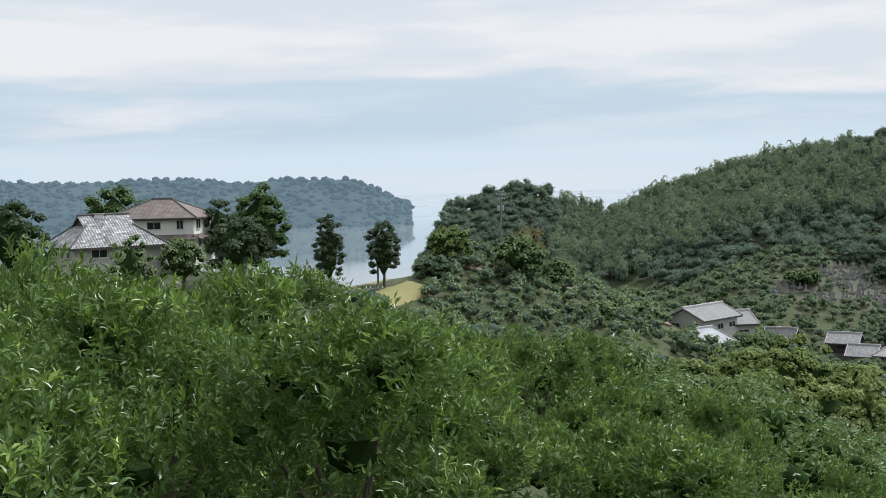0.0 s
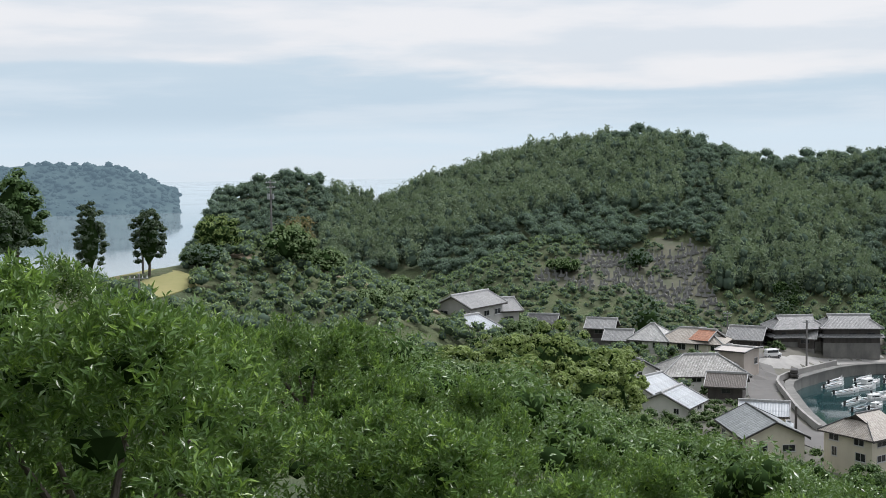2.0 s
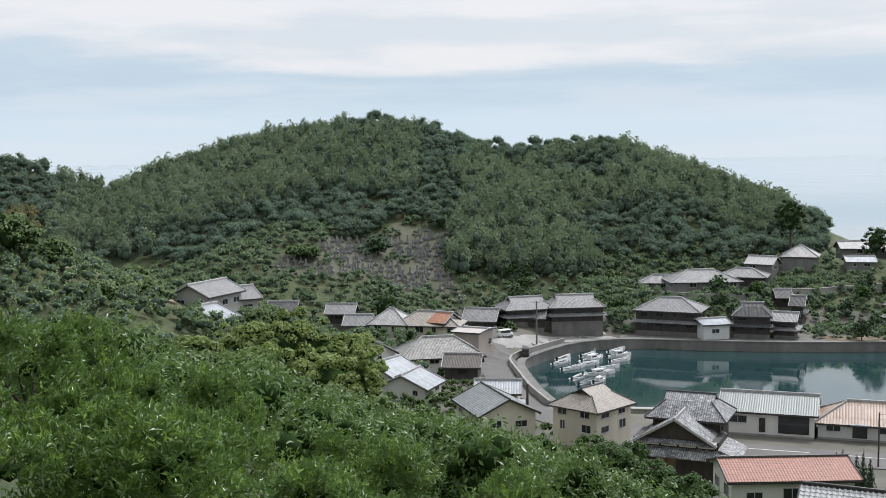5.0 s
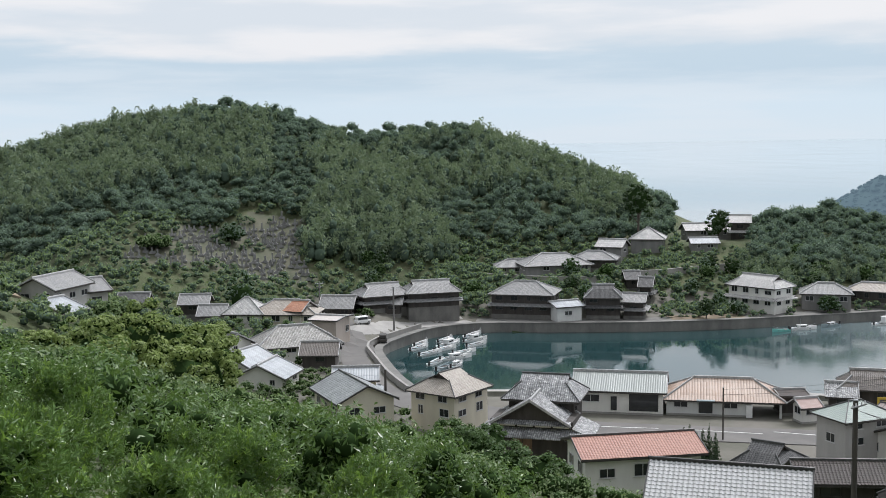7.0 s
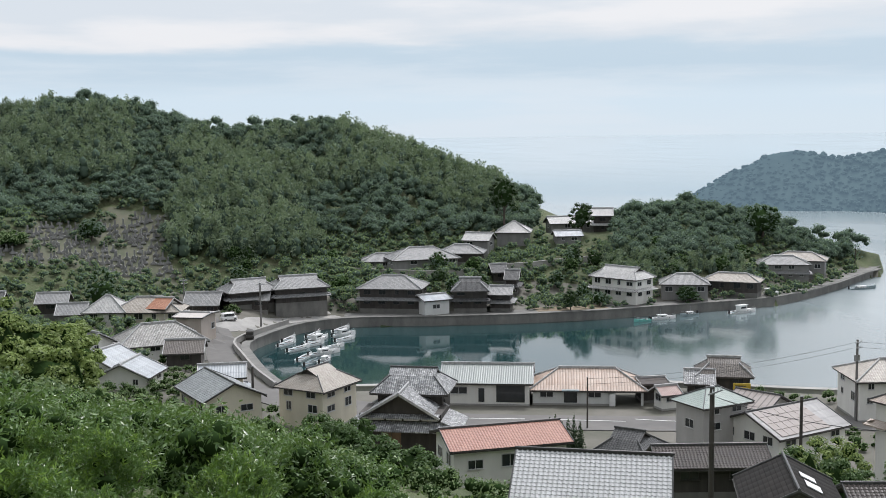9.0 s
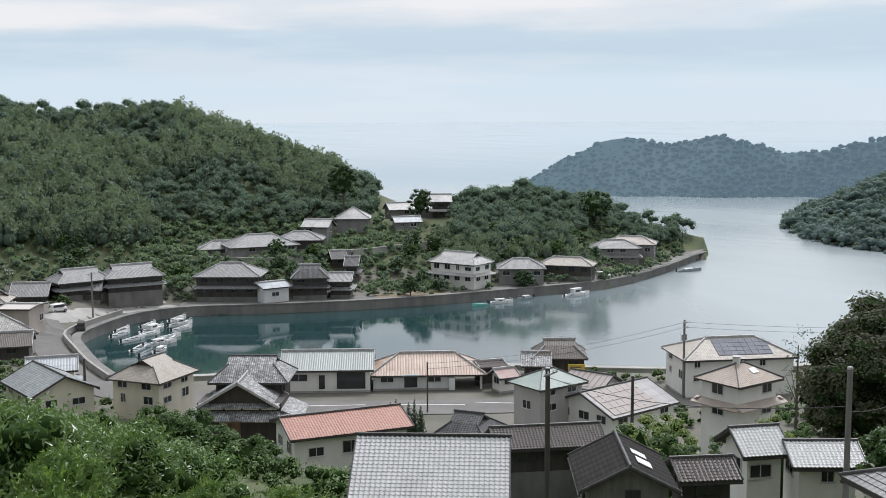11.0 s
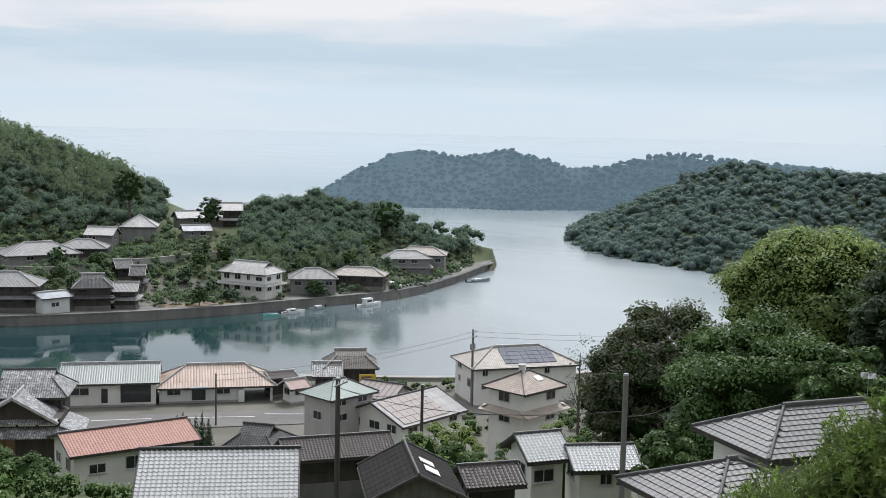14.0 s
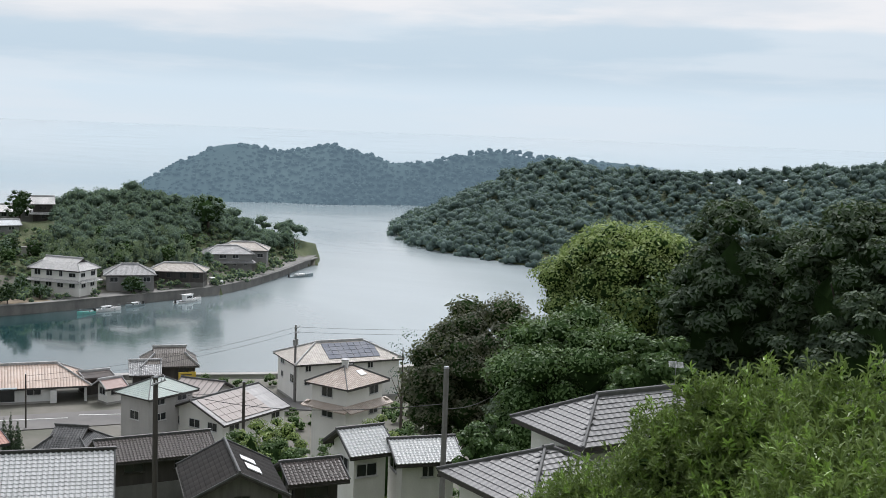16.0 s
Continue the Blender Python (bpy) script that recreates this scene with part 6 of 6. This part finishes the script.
# -- the citrus orchard below the lookout --
def sprig_crown(r, lobes, shoots, size, young=0.12):
    """Leafy shoots on lobes, each a rosette of narrow leaves; returns corners, faces and which are new growth."""
    tot = sum(l[3] ** 2 for l in lobes)
    C, T, N, Y, L = [], [], [], [], []
    for x, y, z, rad in lobes:
        n = max(8, int(shoots * rad * rad / tot))
        d = r.normal(0, 1, (n, 3))
        d[:, 2] = np.where(d[:, 2] < -0.55, -d[:, 2], d[:, 2])
        d /= np.linalg.norm(d, axis=1)[:, None]
        tip = np.array([x, y, z]) + d * rad * (r.uniform(0.62, 1.0, (n, 1)) + 0.14 * (r.random((n, 1)) > 0.85)) * (1 + 0.15 * np.sin(4 * d[:, :1] + 7 * x))
        axis = d + np.array([0, 0, 1.0])
        axis /= np.linalg.norm(axis, axis=1)[:, None]
        new_growth = (r.random(n) < young) & (d[:, 2] > 0.15)
        for i in range(8):
            side = r.normal(0, 1, (n, 3))
            t = axis * r.uniform(0.2, 0.9, (n, 1)) + 0.75 * side / np.linalg.norm(side, axis=1)[:, None]
            t /= np.linalg.norm(t, axis=1)[:, None]
            ln = size * r.uniform(0.75, 1.25, (n, 1))
            C.append(tip - axis * (i * 0.16 * size) + t * ln * 0.5)
            T.append(t)
            L.append(ln)
            nn = axis - t * np.sum(axis * t, 1)[:, None] + r.normal(0, 0.25, (n, 3))
            N.append(nn / np.linalg.norm(nn, axis=1)[:, None])
            Y.append(new_growth)
    C, T, N, L, Y = np.concatenate(C), np.concatenate(T), np.concatenate(N), np.concatenate(L), np.concatenate(Y)
    S = np.cross(N, T)
    w = L * 0.32
    v = np.stack([C - T * L * 0.5, C + S * w * 0.5 + N * w * 0.2, C + T * L * 0.5 - N * L * 0.08, C - S * w * 0.5 + N * w * 0.2], 1).reshape(-1, 3)
    i = np.arange(len(C))[:, None] * 4
    f = np.concatenate([i + np.array([[0, 1, 2]]), i + np.array([[0, 2, 3]])], 1).reshape(-1, 3)
    return v, f, np.repeat(Y, 2)


def orchard_lobes(r, width, height):
    out = [(0, 0, height * 0.55, width * 0.34)]
    for i in range(15):
        a, q = i * 2.4 + r.uniform(-0.4, 0.4), r.uniform(0, 1)
        rr = width * 0.36 * (1 - 0.6 * q * q)
        out.append((rr * math.cos(a), rr * math.sin(a), height * (0.22 + 0.62 * q), width * r.uniform(0.12, 0.19)))
    return out


def citrus_tree(seed, shoots, size, mats=("leaf_citrus", "leaf_young"), young=0.22):
    r = np.random.default_rng(seed)
    t = thing("citrus_tree", pose(0, 0, 0), "dense glossy green citrus tree in the hillside orchard", "tree", "orchard trees")
    lobes = orchard_lobes(r, 3.4, 3.0)
    v, f, y = sprig_crown(r, lobes, shoots, size, young)
    part("crown", mesh_of("crown", v, f, *mats, slots=y.astype(np.int32)), None, t)
    cv, cf, k = [], [], 0
    for x, yy, z, rad in lobes:
        bv, bf = blob(r, np.array([x, yy, z]), rad * 0.22, 0.9)
        cv.append(bv)
        cf.append(bf + k)
        k += len(bv)
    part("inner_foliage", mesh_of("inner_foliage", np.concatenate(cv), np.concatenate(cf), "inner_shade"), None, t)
    bm = bmesh.new()
    tube(bm, (0, 0, -0.6), (0, 0, 0.7), 0.09, 0.07, 9)
    for i in range(4):
        a = i * 1.57 + 0.4
        tube(bm, (0, 0, 0.55), (0.8 * math.cos(a), 0.8 * math.sin(a), 1.7), 0.055, 0.02, 7)
    part("trunk", bm, "bark", t)
    return t


def edge_fall(az):
    """How steeply the orchard's far rim lies below the eye, by compass angle."""
    return np.interp(az, [-26, -21, -10, 0, 5, 10, 21, 30, 37, 44], [0.045, 0.05, 0.068, 0.092, 0.122, 0.158, 0.205, 0.262, 0.31, 0.36])


scatter("slope_shrubs", SHRUB, spots_in(rng, 6, 44, 26, 118, 2.5, lambda a, d, x, y, z: off_houses(x, y, 1.6) & off_view(x, y, 12) & off_roads(x, y, 2) & (z > 4.5) & (z + 2.2 < 44 - d * edge_fall(a)) & (d > 60) & (a < 34), 0.7, 1.1), "leaf_shrub", "orchard bushes covering the slope above the village", "shrubs", seed=14)
scatter("orchard_thicket", FINE_SHRUB, spots_in(rng, 4, 45, 26, 62, 2.4, lambda a, d, x, y, z: off_houses(x, y, 1.6) & off_view(x, y, 9) & off_roads(x, y, 2) & (z + 2.2 < 44 - d * edge_fall(a)), 0.75, 1.15), "leaf_citrus", "citrus bushes crowding the slope under the lookout", "shrubs", seed=24)
scatter("graveyard_shrubs", SHRUB, spots_in(rng, 15, 25, 290, 336, 3.0, lambda a, d, x, y, z: graveyard_zone(a, d) & (noise2(x, y, 5, 3) > 0.38), 0.6, 1.3), "leaf_shrub", "clipped shrubs growing between the graves", "shrubs", seed=31, core="leaf_core_shade")

near_kinds = [citrus_tree(s, 1500, 0.108) for s in (1, 2, 3)]
far_kinds = [citrus_tree(s, 1050, 0.14) for s in (5, 6)]
used = set()
for row, dist in enumerate([6.3, 8.2, 10.2, 12.2, 14.2, 16.4, 18.8, 21.6, 25.0, 29.0]):
    az = -27 + (row % 2) * 7
    while az < 45:
        a = az + random.uniform(-1.5, 1.5)
        az += math.degrees(2.2 / dist)
        d = dist + random.uniform(-0.5, 0.5)
        if d > np.interp(a, [-21, 0, 10, 20, 43], [31, 28, 26, 25, 22]):
            continue
        p = polar(a, d)
        rim = np.interp(a, [-21, 0, 10, 20, 43], [31, 28, 26, 25, 22])
        top = 44 - d * edge_fall(a) * (1 + 0.75 * (rim - d) / rim) - random.choice((-0.1, 0.2, 0.5, 1.1))
        g = ground_at(p.x, p.y)
        s = min(1.5, max(0.75, (top - g) / 2.75))
        g = top - 2.75 * s
        kinds = near_kinds if d < 13.5 else far_kinds
        k = random.randrange(len(kinds))
        m = pose(p.x, p.y, g, 0, 0, random.uniform(0, 360)) @ Matrix.Diagonal((min(1.15, s), min(1.15, s), s, 1))
        src = kinds[k]
        if src not in used:
            used.add(src)
            src.matrix_basis = m
        else:
            c = copy_thing(src, Matrix())
            c.matrix_basis = m
for src in near_kinds + far_kinds:
    if src not in used:
        for o in (*src.children_recursive, src):
            bpy.data.objects.remove(o)

# -- the loquat bushes beside the lookout --
bush_kinds = [citrus_tree(s, 1300, 0.115, ("leaf_loquat", "leaf_young"), 0.2) for s in (21, 22)]
for i, (x, y, top, w) in enumerate((
        (18.5, 6.3, 38.0, 0.8), (18.7, 5.8, 38.4, 0.9), (18.8, 5.2, 38.7, 1.0), (19.0, 4.6, 39.3, 1.0), (19.1, 3.9, 39.8, 1.1), (19.2, 3.2, 40.2, 1.2), (19.4, 2.4, 40.5, 1.2),
        (19.7, 1.1, 40.7, 1.4), (17.2, 3.0, 39.2, 1.1), (16.8, 4.4, 38.1, 1.0), (16.4, 1.3, 40.4, 1.25), (17.2, -0.6, 40.8, 1.3), (22.5, 0.2, 40.2, 1.4), (21.5, 3.0, 39.5, 1.2))):
    src = bush_kinds[i % 2]
    b = src if i < 2 else copy_thing(src, Matrix())
    s = max(w, (top - ground_at(x, y)) / 2.8)
    b.matrix_basis = pose(x, y, top - 2.8 * s, 0, 0, i * 77) @ Matrix.Diagonal((w, w, s, 1))
    tagged(b, "leafy yellow-green bush growing below the lookout", "bush", "near bushes")
    b.name = "bush"

# ---- boats ----
def boat(x, y, yaw, length, hull="boat_white", cabin=0, deck="boat_inside", label="small white open fishing boat moored in the harbour"):
    b = thing("boat", pose(x, y, 0, 0, 0, yaw), label, "boat", "moored boats")
    w, n = length * 0.27, 12
    V, F = [], []
    for i in range(n + 1):
        s = i / n
        half = w / 2 * (1 - max(0, (s - 0.45) / 0.55) ** 2.2) * (0.86 + 0.14 * min(1, s * 3))
        half = max(half, 0.02)
        sheer = 0.42 + 0.40 * s ** 2.4
        px = -length / 2 + length * s
        V += [(px - 0.25 * (1 - s) + 0.0, -half, sheer), (px, -half * 0.72, -0.15), (px, half * 0.72, -0.15), (px, half, sheer), (px, half * 0.86, sheer - 0.03), (px, half * 0.82, 0.14 + 0.3 * s ** 2), (px, -half * 0.82, 0.14 + 0.3 * s ** 2), (px, -half * 0.86, sheer - 0.03)]
        if i:
            k = 8 * i
            F += [[k - 8 + j, k + j, k + (j + 1) % 8, k - 8 + (j + 1) % 8][::-1] for j in range(8)]
    F += [list(range(8)), list(range(8 * n + 7, 8 * n - 1, -1))]
    part("hull", mesh_of("hull", V, F, hull), None, b)
    part("deck", boxes((-length * 0.45, -w * 0.37, 0.18, length * 0.24, w * 0.37, 0.27)), deck, b)
    for tx in (-0.28, 0.02, 0.2):
        part("thwart", boxes((length * tx - 0.14, -w * 0.38, 0.30, length * tx + 0.14, w * 0.38, 0.40)), "wood_grey", b)
    if cabin:
        c = part("cabin", boxes((-length * 0.2, -w * 0.28, 0.35, length * 0.1, w * 0.28, 0.45 + cabin), bevel=0.08), "boat_white" if hull != "boat_white" or cabin > 1 else hull, b)
        part("windscreen", boxes((length * 0.1 - 0.02, -w * 0.24, 0.3 + cabin * 0.55, length * 0.1 + 0.03, w * 0.24, 0.35 + cabin * 0.9)), "window_glass", c)
        part("side_window", boxes((-length * 0.14, -w * 0.29, 0.35 + cabin * 0.5, length * 0.06, w * 0.29, 0.35 + cabin * 0.85)), "window_glass", c)
        part("cabin_roof", boxes((-length * 0.23, -w * 0.31, 0.45 + cabin, length * 0.13, w * 0.31, 0.53 + cabin), bevel=0.03), "boat_white", c)
        part("mast", tube(bmesh.new(), (-length * 0.1, 0, 0.5 + cabin), (-length * 0.1, 0, 1.9 + cabin), 0.04, 0.02, 7), "steel", b)
    part("engine", boxes((-length / 2 - 0.35, -0.18, 0.1, -length / 2 - 0.02, 0.18, 0.95), bevel=0.05), "rubber", b)
    part("rail", tube(bmesh.new(), (length * 0.12, -w * 0.3, 0.85), (length * 0.46, 0, 1.25), 0.025, 0.025, 6), "steel", b)
    return b


WB = "white fishing boat with a small cabin moored in the harbour"
for x, y, yaw, ln, hull, cab, lab in (
        (121.5, 208.7, 20, 8.0, "boat_white", 1.0, WB), (126.1, 204.7, 12, 9.5, "boat_white", 1.2, WB), (136.4, 211.4, 15, 7.5, "boat_white", 1.0, WB),
        (133.3, 205.7, 8, 8.5, "boat_white", 1.3, WB), (117.8, 198.5, 14, 8.0, "boat_white", 0.9, WB), (119.3, 191.2, 10, 8.5, "boat_white", 0.9, WB),
        (113.9, 189.8, 18, 7.5, "boat_white", 0, "white open boat moored beside the harbour wall"), (118.8, 204.8, 16, 7.5, "boat_white", 1.1, WB), (115.5, 185.0, 25, 7.5, "boat_white", 0.8, WB),
        (122.5, 200.5, 10, 7.5, "boat_white", 0, "white open boat among the moored boats"), (128.0, 209.5, 14, 7.0, "boat_white", 0.9, WB), (124.0, 195.5, 12, 7.0, "boat_white", 0, "white open boat among the moored boats"),
        (144.0, 212.0, -35, 8.5, "boat_inside", 0, "long grey-blue open boat beside the quay"), (150.0, 208.9, 140, 6.5, "boat_blue", 1.0, "white and blue boat with cabin beside the quay"), (155.0, 205.0, -38, 6.0, "boat_white", 0, "white open boat beside the quay"),
        (159.1, 200.6, 150, 5.5, "boat_teal", 0, "turquoise open boat beside the quay"), (193.5, 175.5, 150, 6.0, "boat_teal", 0, "pale turquoise boat beside the quay"), (199.5, 174.6, -15, 8.0, "boat_white", 0.8, WB),
        (112.2, 184.5, 22, 6.5, "boat_inside", 0, "grey open boat beside the harbour wall"), (130.5, 201.0, 10, 7.0, "boat_white", 0, "white open boat among the moored boats"),
        (207.5, 173.9, 165, 6.5, "boat_inside", 0.6, "grey boat with low cabin beside the quay"), (220.3, 168.4, -10, 11.5, "boat_white", 1.9, "large white motor cruiser with a tall cabin"), (275.0, 171.5, -20, 11.0, "boat_inside", 0.5, "long grey work boat moored near the point")):
    boat(x, y, yaw + random.uniform(-16, 16), ln * random.uniform(0.72, 0.9), hull, cab * 0.7 if ln > 8.2 or cab in (0.8, 0.6) else 0, label=lab)


# ---- poles and wires ----
def pole(x, y, z0, z1, r=0.15, mat="pole_concrete", arms=2, gear=False, label="grey concrete utility pole with crossarms"):
    p = thing("utility_pole", pose(x, y, z0, 0, 0, random.uniform(-20, 20)), label, "pole", "utility poles")
    h = z1 - z0
    part("post", tube(bmesh.new(), (0, 0, -2.0), (0, 0, h), r * 1.25, r, 12), mat, p)
    part("cap", tube(bmesh.new(), (0, 0, h), (0, 0, h + 0.08), r * 1.1, r * 0.9, 12), "steel", p)
    for i in range(arms):
        zz = h - 0.35 - 0.75 * i
        a = part("crossarm", boxes((-0.9 + 0.2 * i, -r - 0.12, zz - 0.05, 0.9 - 0.2 * i, -r - 0.02, zz + 0.05)), "steel", p)
        for q in (-0.75, -0.35, 0.35, 0.75):
            part("insulator", tube(bmesh.new(), (q * (1 - 0.2 * i), -r - 0.07, zz + 0.05), (q * (1 - 0.2 * i), -r - 0.07, zz + 0.25), 0.05, 0.03, 7), "boat_white", a)
    if gear:
        part("transformer", tube(bmesh.new(), (0.35, 0, h - 3.0), (0.35, 0, h - 2.1), 0.24, 0.24, 12), "steel", p)
        part("transformer", tube(bmesh.new(), (-0.35, 0, h - 3.0), (-0.35, 0, h - 2.1), 0.24, 0.24, 12), "steel", p)
    return p


pole(9.4, 185.3, 30.0, 42.3, gear=True)
pole(-9.4, 165.3, 29.6, 36.1, 0.13, arms=0, label="plain grey pole beside the pale field")
pole(33.4, 187.6, 17.0, 24.3, 0.12, "pole_wood", 0, label="slim dark pole beside the gabled house")
pole(119.2, 216.3, 2.0, 11.6, 0.17, arms=1)
pole(78.0, 144.4, 3.0, 10.6, 0.17, "pole_wood", 0, label="dark leaning wooden pole between houses")
pole(112.7, 112.3, 2.2, 9.3, 0.10, "pole_wood", 0, label="slim dark pole beside the harbour road")
pole(61.2, 49.3, 17.0, 26.5, 0.16, "pole_wood", 1, label="dark wooden utility pole behind the tiled roof")
pole(99.2, 68.5, 9.0, 16.5, 0.15, "pole_wood", 0, label="dark pole beside the panelled roof")
pole(144.2, 90.6, 3.0, 13.7, 0.16, gear=True)
pole(40.5, 18.5, 24.0, 34.6, 0.105, arms=0, label="thick grey concrete pole close below the lookout")
pole(109.8, 233.5, 3.0, 11.7, 0.14)
pole(3.9, 180.5, 28.5, 32.2, 0.08, arms=0, label="thin grey post on the knoll")
pole(-6.5, 108, 30.5, 34.7, 0.1, arms=1, label="low pole with crossarm above the orchard")


def wire(a, b, sag=0.8, r=0.018):
    a, b = Vector(a), Vector(b)
    pts = [a.lerp(b, i / 14) - Vector((0, 0, sag * 4 * (i / 14) * (1 - i / 14))) for i in range(15)]
    side = Vector((b.y - a.y, a.x - b.x, 0)).normalized() * r
    up = Vector((0, 0, r))
    V = [p + o for p in pts for o in (side, up, -side, -up)]
    F = [[4 * i + j, 4 * i + (j + 1) % 4, 4 * i + 4 + (j + 1) % 4, 4 * i + 4 + j] for i in range(14) for j in range(4)]
    me = mesh_of("overhead_wire", V, F, "rubber")
    return tagged(new("overhead_wire", me), "thin black overhead wire between poles", "wire", "overhead wires")


for dz in (0.0, -0.75):
    wire((144.2, 90.6, 13.4 + dz), (112.7, 112.3, 9.1 + dz), 1.0)
    wire((144.2, 90.6, 13.4 + dz), (190, 40, 14 + dz), 1.2)
wire((40.5, 18.5, 33.0), (88, 34, 24.0), 0.8)
wire((61.2, 49.3, 25.9), (99.2, 68.5, 16.2), 0.8)
wire((61.2, 49.3, 25.9), (40.5, 18.5, 33.2), 0.8)
wire((9.4, 185.3, 41.8), (33.4, 187.6, 24.0), 1.0)


# ---- the graveyard ----
def gravestones():
    r = np.random.default_rng(5)
    V, F = [], []

    def block(x, y, z, sx, sy, sz, a):
        c, s = math.cos(a), math.sin(a)
        k = len(V)
        for dz, t in ((0, 1.0), (sz, 0.94)):
            for dx, dy in ((-1, -1), (1, -1), (1, 1), (-1, 1)):
                u, v = dx * sx / 2 * t, dy * sy / 2 * t
                V.append((x + u * c - v * s, y + u * s + v * c, z + dz))
        F.extend([[k + 3, k + 2, k + 1, k], [k + 4, k + 5, k + 6, k + 7]] + [[k + i, k + (i + 1) % 4, k + 4 + (i + 1) % 4, k + 4 + i] for i in range(4)])

    for row in range(16):
        d = 293 + row * 2.6
        az = 15.4 + 0.12 * min(26, d - 294) + max(0, row - 9) * 0.9
        while az < 24.6:
            az += r.uniform(0.22, 0.42)
            p = polar(az + r.normal(0, 0.05), d + 1.6 * math.sin(2.3 * az) + r.normal(0, 0.5))
            if r.random() < 0.16 or noise2(p.x, p.y, 5, 3) > 0.36 or not graveyard_zone(az, d):
                continue
            z, a = ground_at(p.x, p.y) + 0.15, radians(-az) + r.normal(0, 0.12)
            h = r.uniform(0.7, 1.6)
            block(p.x, p.y, z - 0.2, 1.5, 1.3, 0.45, a)
            block(p.x, p.y, z + 0.25, 0.85, 0.8, 0.28, a)
            block(p.x, p.y, z + 0.53, 0.42, 0.42, h, a)
            if r.random() < 0.5:
                block(p.x + 0.75 * math.cos(a), p.y + 0.75 * math.sin(a), z - 0.1, 0.3, 0.25, r.uniform(0.5, 1.0), a)
    ob = new("gravestones", mesh_of("gravestones", V, F, "stone"))
    tagged(ob, "rows of grey stone graves on terraces of the hillside", "gravestones", kind="stuff")


gravestones()
# ---- a few vehicles and small things ----
def van(x, y, yaw, body="boat_white", label="small white van parked beside the harbour road"):
    z = ground_at(x, y) + 0.15
    c = thing("van", pose(x, y, z, 0, 0, yaw), label, "car")
    bm = boxes((-1.7, -0.74, 0.3, 1.7, 0.74, 1.0), bevel=0.12)
    box(bm, -1.6, -0.68, 0.95, 1.1, 0.68, 1.8, bevel=0.16)
    b = part("body", bm, body, c)
    part("windscreen", boxes((1.05, -0.58, 1.05, 1.13, 0.58, 1.62)), "window_glass", b)
    for s in (1, -1):
        part("side_window", boxes((-1.4, s * 0.69 - 0.02, 1.1, 0.9, s * 0.69 + 0.02, 1.6)), "window_glass", b)
        part("headlight", boxes((1.68, s * 0.55 - 0.14, 0.68, 1.73, s * 0.55 + 0.14, 0.86)), "frame_pale", b)
        for xx in (-1.1, 1.1):
            w = part("wheel", tube(bmesh.new(), (xx, s * 0.6, 0.3), (xx, s * 0.78, 0.3), 0.3, 0.3, 16), "rubber", c)
            part("rim", tube(bmesh.new(), (xx, s * 0.775, 0.3), (xx, s * 0.8, 0.3), 0.17, 0.15, 12), "steel", w)
    return c


_p = polar(27.3, 246)
van(_p.x, _p.y, 0)
_p = polar(28.3, 233)
van(_p.x, _p.y, 60, "frame_dark", "small dark car parked on the harbour road")
_p = polar(53.9, 292)
van(_p.x, _p.y, -30, label="small white truck parked on the far quay")
